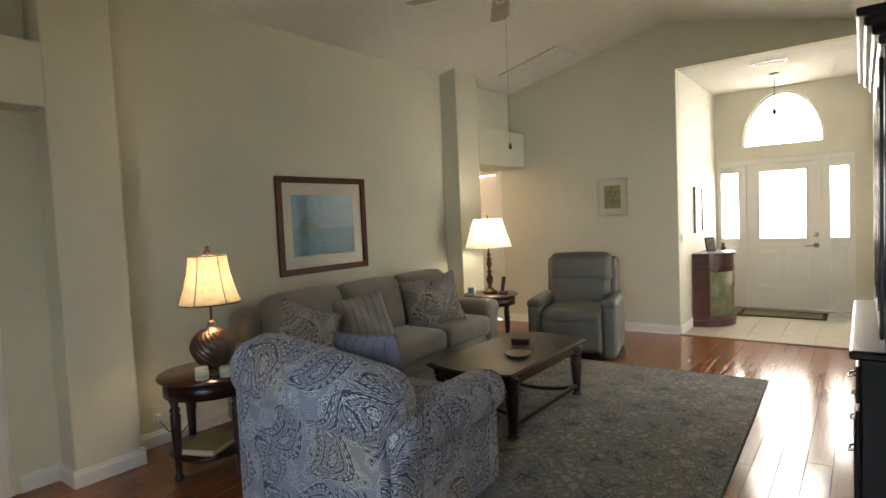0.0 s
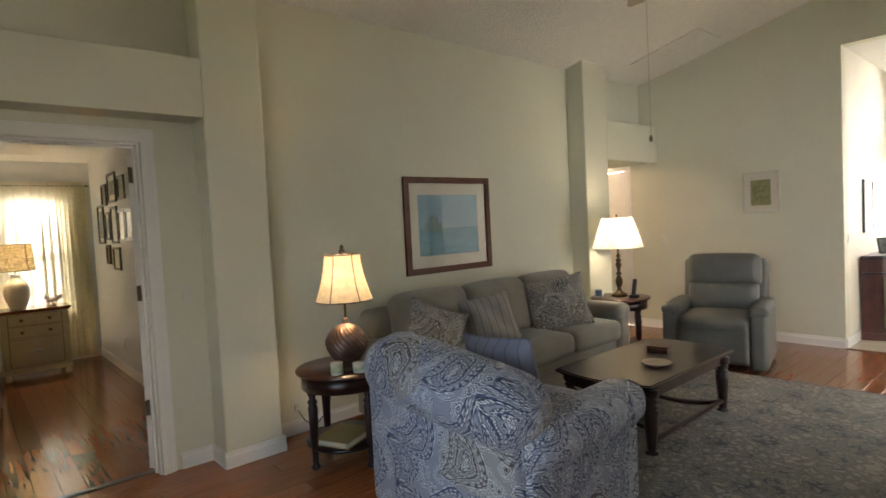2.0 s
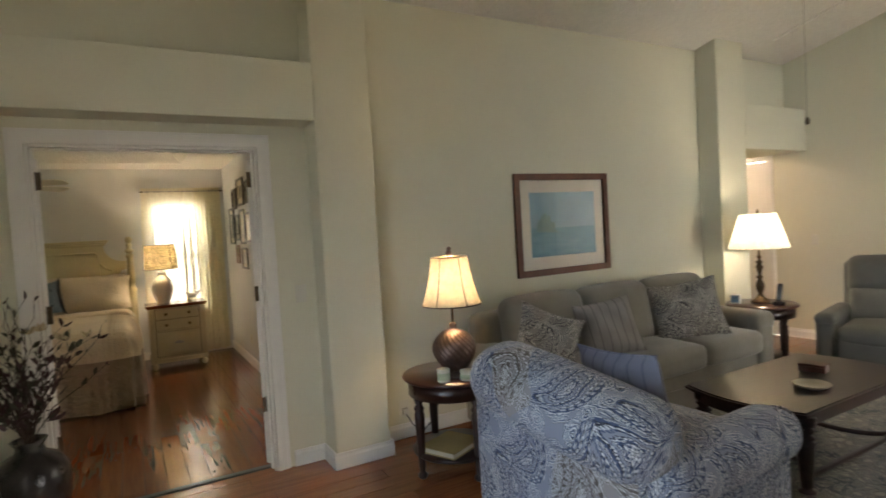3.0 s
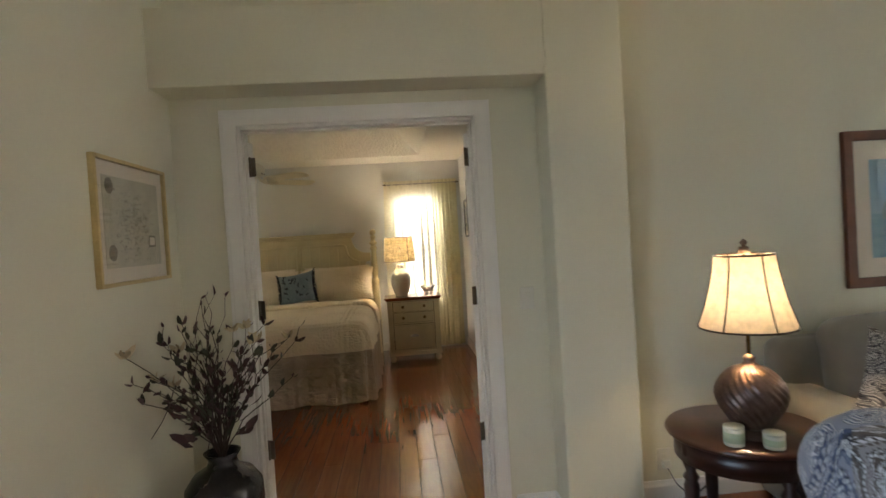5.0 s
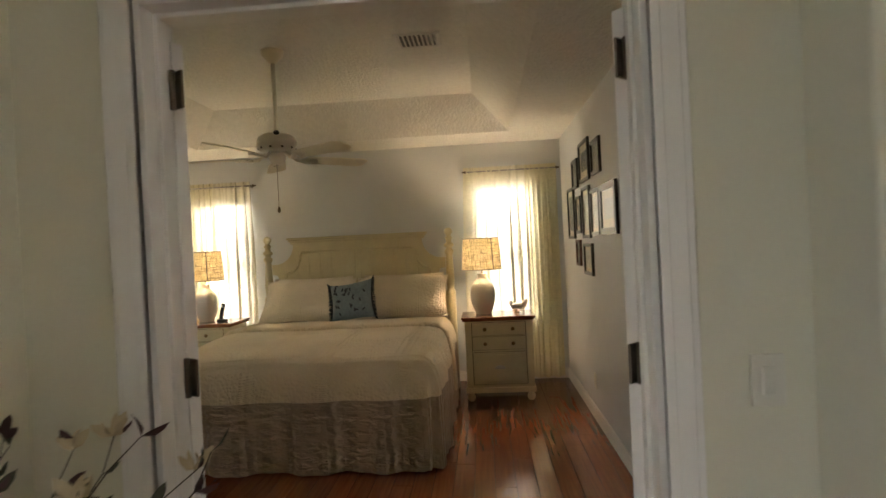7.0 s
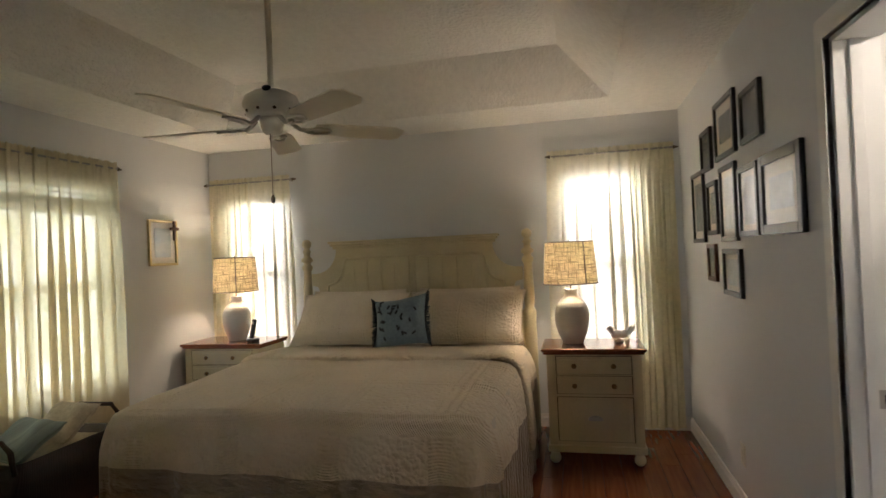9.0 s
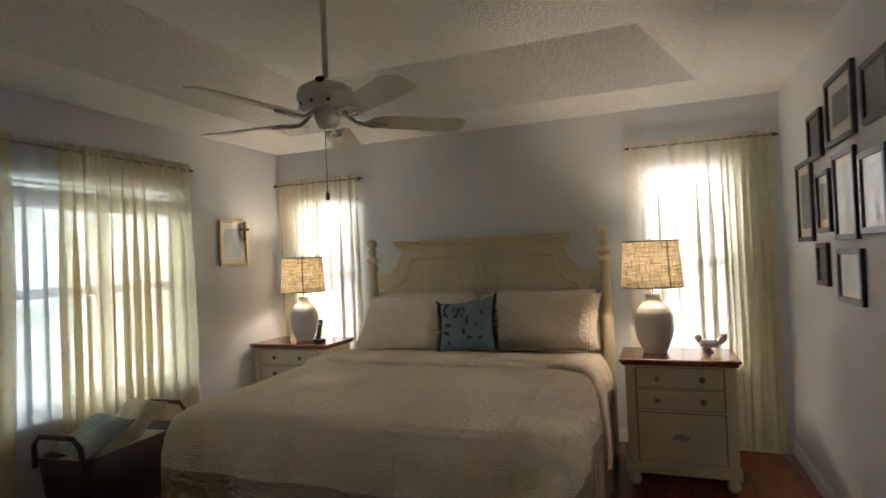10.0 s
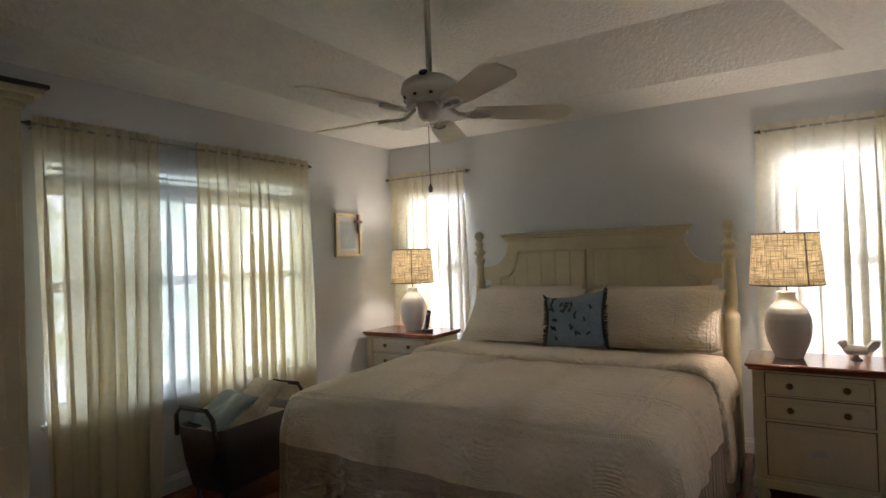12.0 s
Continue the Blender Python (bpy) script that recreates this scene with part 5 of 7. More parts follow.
# rug
def rug_material():
    m = material("floral_rug_pile", (0.30, 0.29, 0.24), rough=0.95, bump=0.0, sheen=0.2)
    nt, b = nodes_of(m)
    N = nt.nodes.new
    co, v1, v2, n, add, r = N("ShaderNodeTexCoord"), N("ShaderNodeTexVoronoi"), N("ShaderNodeTexVoronoi"), N("ShaderNodeTexNoise"), N("ShaderNodeMath"), N("ShaderNodeValToRGB")
    v1.inputs["Scale"].default_value, v2.inputs["Scale"].default_value, n.inputs["Scale"].default_value = 4.6, 15, 6
    v2.feature = "DISTANCE_TO_EDGE"
    n.inputs["Detail"].default_value, n.inputs["Distortion"].default_value = 8, 1.5
    warp = N("ShaderNodeVectorMath")
    warp.operation = "MULTIPLY_ADD"
    warp.inputs[1].default_value = (0.14, 0.14, 0.14)
    nt.links.new(co.outputs["Object"], n.inputs["Vector"])
    nt.links.new(n.outputs["Color"], warp.inputs[0])
    nt.links.new(co.outputs["Object"], warp.inputs[2])
    for q in (v1, v2):
        nt.links.new(warp.outputs[0], q.inputs["Vector"])
    sn = N("ShaderNodeMath")
    sn.operation = "MULTIPLY"
    sn.inputs[1].default_value = 0.55
    nt.links.new(v1.outputs["Distance"], sn.inputs[0])
    add.operation = "MULTIPLY_ADD"
    nt.links.new(v2.outputs["Distance"], add.inputs[0])
    add.inputs[1].default_value = 1.3
    nt.links.new(sn.outputs[0], add.inputs[2])
    mix2 = N("ShaderNodeMath")
    mix2.operation = "MULTIPLY_ADD"
    nt.links.new(n.outputs["Fac"], mix2.inputs[0])
    mix2.inputs[1].default_value = 0.6
    nt.links.new(add.outputs[0], mix2.inputs[2])
    r.color_ramp.interpolation = "CONSTANT"
    r.color_ramp.elements[0].position, r.color_ramp.elements[0].color = 0.42, (0.016, 0.022, 0.023, 1)
    r.color_ramp.elements[1].position, r.color_ramp.elements[1].color = 0.92, (0.235, 0.21, 0.16, 1)
    for pos, col in ((0.52, (0.045, 0.048, 0.046, 1)), (0.60, (0.26, 0.235, 0.18, 1)), (0.66, (0.040, 0.046, 0.046, 1)), (0.72, (0.15, 0.135, 0.10, 1)), (0.80, (0.075, 0.066, 0.048, 1))):
        e = r.color_ramp.elements.new(pos)
        e.color = col
    nt.links.new(mix2.outputs[0], r.inputs["Fac"])
    nt.links.new(r.outputs["Color"], b.inputs["Base Color"])
    f, bp = N("ShaderNodeTexNoise"), N("ShaderNodeBump")
    f.inputs["Scale"].default_value = 350
    nt.links.new(co.outputs["Object"], f.inputs["Vector"])
    nt.links.new(f.outputs["Fac"], bp.inputs["Height"])
    bp.inputs["Strength"].default_value, bp.inputs["Distance"].default_value = 0.5, 0.004
    nt.links.new(bp.outputs[0], b.inputs["Normal"])
    return m


rug = tagged(part("area_rug", Shape().box(-1.25, 1.25, -1.6, 1.6, 0.0, 0.011, 0.005), rug_material(), m=pose(-1.745, 3.77, 0.0, 0, 0, 1.5)), "grey and cream floral area rug under the coffee table", "rug")
part("binding", Shape().box(-1.256, 1.256, -1.606, -1.594, 0, 0.012, 0.004).box(-1.256, 1.256, 1.594, 1.606, 0, 0.012, 0.004).box(-1.256, -1.244, -1.594, 1.594, 0, 0.012, 0.004).box(1.244, 1.256, -1.594, 1.594, 0, 0.012, 0.004), M_FRINGE, rug)


def picture(name, w, h, frame_w, depth, frame_mat, mat_w, print_mat, label, m, inner=None, extras=None, glass=True):
    """A framed picture in its own xz plane, its back on y = 0, facing -y; origin at its middle."""
    t = thing(name, label, "picture", m)
    s = Shape()
    for k, d in ((0.0, depth), (frame_w * 0.35, depth * 0.8), (frame_w * 0.7, depth * 0.62)):
        a, b2 = w / 2 - k, h / 2 - k
        fw = frame_w - k
        s.box(-a, -a + fw, -d, 0, -b2, b2, 0.003).box(a - fw, a, -d, 0, -b2, b2, 0.003)
        s.box(-a + fw, a - fw, -d, 0, -b2, -b2 + fw, 0.003).box(-a + fw, a - fw, -d, 0, b2 - fw, b2, 0.003)
    part("frame", s, frame_mat, t)
    iw, ih = w / 2 - frame_w, h / 2 - frame_w
    part("mat_board", Shape().box(-iw, iw, -0.008, -0.002, -ih, ih, 0.0005), M_MAT if mat_w else print_mat, t)
    if mat_w:
        part("print", Shape().box(-iw + mat_w, iw - mat_w, -0.010, -0.0085, -ih + mat_w, ih - mat_w, 0.0003), print_mat, t)
    if extras:
        for nm, shp, mt in extras:
            part(nm, shp, mt, t)
    if glass:
        g = part("glass", Shape().box(-iw, iw, -0.0165, -0.0145, -ih, ih, 0.0003), M_PICGLASS, t)
        g.visible_shadow = False
    return t


def sketch(name, low, high, scale, mid=None, stretch=(1, 1, 1)):
    m = material(name, high, rough=0.6, vary=0.1, scale=scale, second=low, stretch=stretch, bump=0)
    return m


# seascape over the sofa: sky, water and a wooded island
water = sketch("painted_sea", (0.10, 0.26, 0.36), (0.22, 0.40, 0.47), 5, stretch=(1, 1, 6))
sky_paint = sketch("painted_sky", (0.20, 0.38, 0.50), (0.36, 0.50, 0.55), 3)
trees = sketch("painted_trees", (0.06, 0.12, 0.08), (0.20, 0.26, 0.14), 30)
isle = sketch("painted_isle", (0.15, 0.27, 0.27), (0.26, 0.38, 0.33), 30)
rng = random.Random(5)
isl = Shape()
isl.prism([(-0.30, -0.06), (-0.06, -0.075), (-0.10, -0.045), (-0.20, -0.02), (-0.30, 0.0)], -0.0112, -0.0106, "y")
for cx, hgt, wid in ((-0.235, 0.09, 0.03), (-0.205, 0.105, 0.032), (-0.165, 0.085, 0.03), (-0.26, 0.04, 0.05), (-0.13, 0.02, 0.05)):
    isl.prism([(cx - wid / 2, -0.04), (cx + wid / 2, -0.04), (cx + wid * 0.65, hgt * 0.3), (cx + wid * 0.5, hgt * 0.8), (cx, hgt), (cx - wid * 0.55, hgt * 0.75), (cx - wid * 0.65, hgt * 0.25)], -0.0116, -0.0112, "y")
P_W, P_H = 1.055, 0.87
picture("framed_seascape", P_W, P_H, 0.055, 0.03, M_FRAMEWOOD, 0.105, sky_paint, "framed blue seascape print in a dark walnut frame", pose(WX, 3.493, 1.510, 0, 0, 90),
        extras=[("painted_water", Shape().box(-0.365, 0.365, -0.0105, -0.0100, -0.273, -0.03, 0.0002), water), ("painted_island", isl, isle)])
# botanical print on the gable wall
bot = Shape()
for k in range(26):
    a, b2 = rng.uniform(-0.08, 0.08), rng.uniform(-0.10, 0.06)
    bot.prism([(a, b2), (a + 0.02, b2 + 0.008), (a + 0.032, b2 + 0.03), (a + 0.01, b2 + 0.02)], -0.0112, -0.0106, "y")
picture("botanical_print", 0.395, 0.475, 0.018, 0.02, M_SILVER, 0.075, sketch("botanical_paper", (0.20, 0.22, 0.09), (0.42, 0.40, 0.20), 12), "small framed botanical print with a wide pale mat", pose(-2.42, FY, 1.692, 0, 0, 0),
        extras=[("painted_leaves", bot, trees)])
# old map on the south wall
mp_ink = sketch("map_ink", (0.10, 0.09, 0.07), (0.18, 0.16, 0.11), 20)
ink = Shape()
for k in range(150):
    a, b2 = rng.gauss(0.0, 0.085), rng.gauss(0.0, 0.075)
    w2 = rng.uniform(0.005, 0.03)
    if abs(a) < 0.22 and abs(b2) < 0.17:
        ink.box(a - w2 / 2, a + w2 / 2, -0.0112, -0.0106, b2, b2 + 0.0022, 0.0002, m=None)
for k in range(2):
    r = 0.032
    pts = [(-0.19 + r * math.cos(i * math.pi / 8), (-0.12 if k else 0.14) + r * math.sin(i * math.pi / 8)) for i in range(16)]
    ink.prism(pts, -0.0112, -0.0106, "y")
ink.box(0.125, 0.19, -0.0112, -0.0106, -0.10, -0.05, 0.0003)
cart = Shape().box(0.133, 0.182, -0.0118, -0.0113, -0.092, -0.058, 0.0002)
rg = random.Random(31)
for k in range(150):
    # coast lines, rivers and place names as short strokes
    x, z = max(-0.19, min(0.19, rg.gauss(-0.01, 0.085))), max(-0.145, min(0.145, rg.gauss(0.0, 0.075)))
    dx, dz = rg.uniform(-0.013, 0.013), rg.uniform(-0.008, 0.008)
    ink.tube([(x, -0.0103, z), (x + dx, -0.0103, z + dz), (x + dx * 1.4 + 0.003, -0.0103, z + dz * 2)], rg.choice((0.0006, 0.0009, 0.0014)), 4)
picture("framed_map", 0.625, 0.50, 0.016, 0.025, M_GOLD, 0.055, sketch("old_map_paper", (0.40, 0.39, 0.30), (0.54, 0.51, 0.40), 9), "framed antique map in a thin gold frame", pose(-3.41, SY, 1.636, 0, 0, 180),
        extras=[("map_print", ink, mp_ink), ("map_cartouche", cart, M_MAT)])
tagged(bpy.data.objects["map_print"], kind="stuff")
# foyer picture
picture("foyer_picture", 0.42, 0.60, 0.03, 0.025, M_BLACKFRAME, 0.07, M_PHOTO_PALE, "black framed picture on the foyer wall", pose(FL, 7.93, 1.48, 0, 0, 90))


def plate(name, x, y, z, turn, label, toggles=1, w=0.075, h=0.118):
    t = thing(name, label, "switch", pose(x, y, z, 0, 0, turn))
    part("plate", Shape().soft((0, -0.003, 0), (w, 0.008, h), 0.003, n=2), M_PLASTIC, t)
    for k in range(toggles):
        c = (k - (toggles - 1) / 2) * 0.046
        part("rocker", Shape().box(c - 0.015, c + 0.015, -0.012, -0.006, -0.032, 0.032, 0.003), M_PLASTIC, t)


plate("light_switch", WX, 1.155, 1.15, 90, "ivory rocker light switch beside the bedroom doors")
plate("light_switch", -3.60, FY, 1.15, 0, "ivory rocker light switch on the gable wall")
plate("light_switch", FL, 7.12, 1.15, 90, "ivory rocker light switch in the foyer")
plate("wall_outlet", -7.2, RY, 0.32, 0, "white wall outlet under the small pictures", 1)
plate("wall_outlet", WX, 1.86, 0.22, 90, "white wall outlet behind the end table", 1)

# attic hatch and vents
s = Shape()
tilt = math.degrees(math.atan(SLOPE))
s.box(-0.42, 0.42, -0.29, 0.29, -0.022, -0.001, 0.006)
structure("trim_attic_hatch", s, M_CEIL, "off-white attic access panel in the sloped ceiling", "hatch").matrix_basis = pose(-3.12, 6.44, ceil_z(-3.12), 0, -tilt, 0)


def vent(x, y, z, w, d, label, turn=0):
    t = thing("ceiling_vent", label, "air vent", pose(x, y, z, 0, 0, turn))
    s = Shape().box(-w / 2, w / 2, -d / 2, -d / 2 + 0.022, -0.012, 0, 0.003).box(-w / 2, w / 2, d / 2 - 0.022, d / 2, -0.012, 0, 0.003)
    s.box(-w / 2, -w / 2 + 0.022, -d / 2 + 0.022, d / 2 - 0.022, -0.012, 0, 0.003).box(w / 2 - 0.022, w / 2, -d / 2 + 0.022, d / 2 - 0.022, -0.012, 0, 0.003)
    part("frame", s, M_TRIM, t)
    part("backing", Shape().box(-w / 2 + 0.02, w / 2 - 0.02, -d / 2 + 0.02, d / 2 - 0.02, -0.003, -0.001, 0.0005), M_BLACK, t)
    n = 9
    for k in range(n):
        c = -w / 2 + 0.03 + (w - 0.06) * k / (n - 1)
        part("slat", Shape().box(-0.010, 0.010, -d / 2 + 0.022, d / 2 - 0.022, -0.0015, 0.0015, 0.0005), M_TRIM, t, m=pose(c, 0, -0.008, 0, 40, 0))


vent(-0.745, 7.50, 3.14, 0.36, 0.16, "white ceiling air vent in the foyer")
vent(-6.26, 0.17, TZ, 0.30, 0.26, "white ceiling air vent in the tray ceiling", 90)

# foyer pendant
t = thing("pendant_light", "small dark pendant lantern on a chain", "pendant light", pose(-0.77, 8.20, 3.14))
part("canopy", Shape().lathe([(0.001, -0.02), (0.05, -0.018), (0.06, 0.0), (0.001, 0.0)], 20), M_HINGE, t)
s = Shape()
for k in range(9):
    a = [(0.011 * math.cos(q * math.pi / 5), 0, -0.035 - 0.032 * k + 0.019 * math.sin(q * math.pi / 5)) for q in range(11)]
    s.tube(a if k % 2 else [(p[1], p[0], p[2]) for p in a], 0.0028, 5)
part("chain", s, M_HINGE, t)
part("hub", Shape().lathe([(0.001, -0.52), (0.012, -0.51), (0.03, -0.48), (0.02, -0.45), (0.008, -0.43), (0.008, -0.33), (0.02, -0.31), (0.001, -0.30)], 14), M_HINGE, t)
s = Shape()
for k in range(3):
    a = k * 2 * math.pi / 3
    s.tube([(0.01 * math.cos(a), 0.01 * math.sin(a), -0.34), (0.07 * math.cos(a), 0.07 * math.sin(a), -0.33), (0.085 * math.cos(a), 0.085 * math.sin(a), -0.42), (0.02 * math.cos(a), 0.02 * math.sin(a), -0.50)], 0.005, 6)
part("arm", s, M_HINGE, t)


# foyer demilune cabinet
def foyer_cabinet():
    t = thing("demilune_cabinet", "red-brown half-round cabinet with green painted door", "cabinet", pose(FL + 0.018, 7.92, 0, 0, 0, 0))
    r, h = 0.40, 0.93

    def half(k, n=20):
        return [(0.0, -k)] + [(k * math.cos(-math.pi / 2 + math.pi * i / n), k * math.sin(-math.pi / 2 + math.pi * i / n)) for i in range(n + 1)] + [(0.0, k)]
    part("body", Shape().prism(half(r), 0.08, h - 0.035), M_REDWOOD, t)
    part("plinth", Shape().prism(half(r + 0.02), 0.0, 0.08), M_REDWOOD, t)
    part("top", Shape().prism(half(r + 0.025), h - 0.035, h - 0.012).prism(half(r + 0.012), h - 0.012, h), M_DARKWOOD, t)
    part("moulding", Shape().prism(half(r + 0.012), h - 0.20, h - 0.18), M_DARKWOOD, t)
    n = 8
    v, f = [], []
    for z in (0.14, h - 0.24):
        for rr in (r + 0.002, r + 0.012):
            for i in range(n + 1):
                a = math.radians(-62 + 50 * i / n)
                v.append((rr * math.cos(a), rr * math.sin(a), z))
    for i in range(n):
        f += [(n + 1 + i, n + 2 + i, 3 * n + 4 + i, 3 * n + 3 + i), (i, n + 1 + i, n + 2 + i, i + 1), (2 * n + 2 + i, 2 * n + 3 + i, 3 * n + 4 + i, 3 * n + 3 + i)]
    part("door", Shape().add(v, f), M_GREENPANEL, t, "distressed green painted door")
    part("handle", Shape().lathe([(0.001, 0), (0.012, 0.004), (0.014, 0.016), (0.001, 0.022)], 12, pose((r + 0.01) * math.cos(math.radians(-10)), (r + 0.01) * math.sin(math.radians(-10)), 0.52, 0, 90, 0)), M_BRASS, t)


foyer_cabinet()
d = thing("photo_easel", "small dark framed photo on the foyer cabinet", "photo frame", pose(-1.46, 7.84, 0.93, -12, 0, 50))
part("frame", Shape().box(-0.07, 0.07, -0.012, 0.0, 0.005, 0.19, 0.004), M_BLACKFRAME, d)
part("print", Shape().box(-0.055, 0.055, -0.0135, -0.0125, 0.02, 0.175, 0.0004), M_PHOTO, d)
d = thing("figurine", "small brown bird figurine on the foyer cabinet", "ornament", pose(-1.33, 7.93, 0.93))
part("body", Shape().soft((0, 0, 0.045), (0.06, 0.10, 0.07), 0.03).soft((0, -0.04, 0.095), (0.035, 0.04, 0.045), 0.017).tube([(0, 0.04, 0.06), (0, 0.08, 0.11)], 0.012, 8, 0.004), M_WICKER, d)

# door mat
mt = tagged(part("door_mat", Shape().box(-0.51, 0.51, -0.24, 0.24, 0.0, 0.012, 0.005), sketch("olive_patterned_mat", (0.10, 0.095, 0.045), (0.26, 0.23, 0.12), 25), m=pose(-0.775, 8.76, 0.0)), "olive patterned door mat by the front door", "door mat")
part("border", Shape().box(-0.515, 0.515, -0.245, -0.20, 0.0, 0.0135, 0.003).box(-0.515, 0.515, 0.20, 0.245, 0.0, 0.0135, 0.003).box(-0.515, -0.46, -0.20, 0.20, 0.0, 0.0135, 0.003).box(0.46, 0.515, -0.20, 0.20, 0.0, 0.0135, 0.003), material("dark_mat_border", (0.05, 0.035, 0.025), rough=0.95), mt)


def ceiling_fan(name, label, hub, top, radius, first, drop, blades, mat_body, chain=0.25, mat_blade=None, cord=0.0018):
    """hub: the middle of the motor; first: the world angle of one blade."""
    t = thing(name, label, "ceiling fan", pose(*hub))
    part("canopy", Shape().lathe([(0.001, top - hub[2]), (0.075, top - hub[2]), (0.07, top - hub[2] - 0.03), (0.03, top - hub[2] - 0.075), (0.016, top - hub[2] - 0.085)], 24), mat_body, t)
    part("downrod", Shape().tube([(0, 0, top - hub[2] - 0.06), (0, 0, 0.09)], 0.014, 12), mat_body, t)
    part("motor", Shape().lathe([(0.001, -0.055), (0.095, -0.055), (0.118, -0.042), (0.124, -0.012), (0.132, -0.004), (0.132, 0.018), (0.122, 0.045), (0.09, 0.066), (0.03, 0.078), (0.001, 0.085)], 40), mat_body, t)
    part("switch_cup", Shape().lathe([(0.001, -0.135), (0.03, -0.132), (0.048, -0.115), (0.055, -0.09), (0.06, -0.055), (0.001, -0.055)], 24), mat_body, t)
    part("badge", Shape().lathe([(0.001, 0), (0.02, 0), (0.02, 0.004), (0.001, 0.005)], 14, pose(0.115 * math.cos(0.35), 0.115 * math.sin(0.35), 0.058, 0, 52, math.degrees(0.35))), M_BLACK, t)
    s = Shape()
    for k in range(10):
        a = 2 * math.pi * k / 10
        s.soft((0.118 * math.cos(a), 0.118 * math.sin(a), -0.03), (0.016, 0.016, 0.014), 0.006, n=2)
    tagged(part("motor_slots", s, M_HINGE, t), kind="stuff")
    for k in range(blades):
        a = first + 360 * k / blades
        b = part("blade", Shape().prism([(0.20, -0.045), (0.26, -0.062), (radius - 0.05, -0.072), (radius, -0.04), (radius, 0.045), (radius - 0.04, 0.072), (0.26, 0.06), (0.20, 0.045)], -0.003, 0.003, m=pose(0, 0, -0.092, -12, 0, 0)), mat_blade or M_FANBLADE, t, m=pose(0, 0, 0, 0, 0, a))
        part("blade_iron", Shape().tube([(0.08, 0, -0.06), (0.13, 0, -0.10), (0.19, 0, -0.104)], 0.011, 8).tube([(0.16, -0.012, -0.104), (0.21, -0.036, -0.094), (0.27, -0.022, -0.098), (0.285, 0, -0.102), (0.27, 0.022, -0.107), (0.21, 0.036, -0.110), (0.16, 0.012, -0.106)], 0.007, 6), mat_body, b)
    s = Shape().tube([(0.02, 0, -0.13), (0.02, 0, -0.13 - chain)], cord, 5)
    part("pull_chain", s, M_HINGE, t)
    part("pull_knob", Shape().lathe([(0.001, -0.16 - chain), (0.009, -0.155 - chain), (0.011, -0.14 - chain), (0.004, -0.12 - chain), (0.001, -0.12 - chain)], 10, pose(0.02, 0, 0)), M_HINGE, t)


ceiling_fan("ceiling_fan", "cream ceiling fan on a downrod from the vaulted ceiling", (-1.73, 3.20, 3.09), RIDGE_Z, 0.66, 122, 0.3, 5, M_FAN, 0.985, M_FANBLADE_TAN, 0.0008)


# black hutch
def hutch():
    t = thing("china_hutch", "tall black lacquer hutch with crown moulding", "hutch", pose(0.565, 3.55, 0))
    y0, y1 = -0.72, 0.72
    part("base", Shape().box(-0.46, 0, y0, y1, 0.08, 0.86, 0.006), M_HUTCH, t)
    part("plinth", Shape().box(-0.475, 0, y0 - 0.01, y1 + 0.01, 0.0, 0.10, 0.01), M_HUTCH, t)
    part("counter", Shape().box(-0.50, 0, y0 - 0.02, y1 + 0.02, 0.86, 0.90, 0.012), M_HUTCH, t)
    part("upper_case", Shape().box(-0.38, 0, y0 + 0.02, y1 - 0.02, 0.90, 2.12, 0.006), M_HUTCH, t)
    s = Shape()
    for k, (o, z) in enumerate(((0.02, 2.12), (0.04, 2.155), (0.065, 2.19), (0.09, 2.225))):
        s.box(-0.38 - o, 0, y0 + 0.02 - o, y1 - 0.02 + o, z, z + 0.035, 0.008)
    part("crown", s, M_HUTCH, t)
    for k in range(3):
        c = y0 + 0.05 + k * 0.46
        part("drawer", Shape().box(-0.478, -0.462, c, c + 0.42, 0.66, 0.82, 0.006), M_HUTCH, t)
        part("base_door", Shape().box(-0.478, -0.462, c, c + 0.42, 0.13, 0.63, 0.006).box(-0.486, -0.478, c + 0.05, c + 0.37, 0.18, 0.58, 0.005), M_HUTCH, t)
        g = part("glass_door", Shape().box(-0.398, -0.382, c + 0.0, c + 0.05, 0.94, 2.08, 0.004).box(-0.398, -0.382, c + 0.37, c + 0.42, 0.94, 2.08, 0.004).box(-0.398, -0.382, c + 0.05, c + 0.37, 0.94, 1.0, 0.004).box(-0.398, -0.382, c + 0.05, c + 0.37, 2.02, 2.08, 0.004), M_HUTCH, t)
        for z in (0.74, 0.40):
            part("pull", Shape().tube([(-0.48, c + 0.17, z), (-0.505, c + 0.175, z - 0.012), (-0.505, c + 0.245, z - 0.012), (-0.48, c + 0.25, z)], 0.005, 6), M_CHROME, t, "chrome bail pull")


hutch()


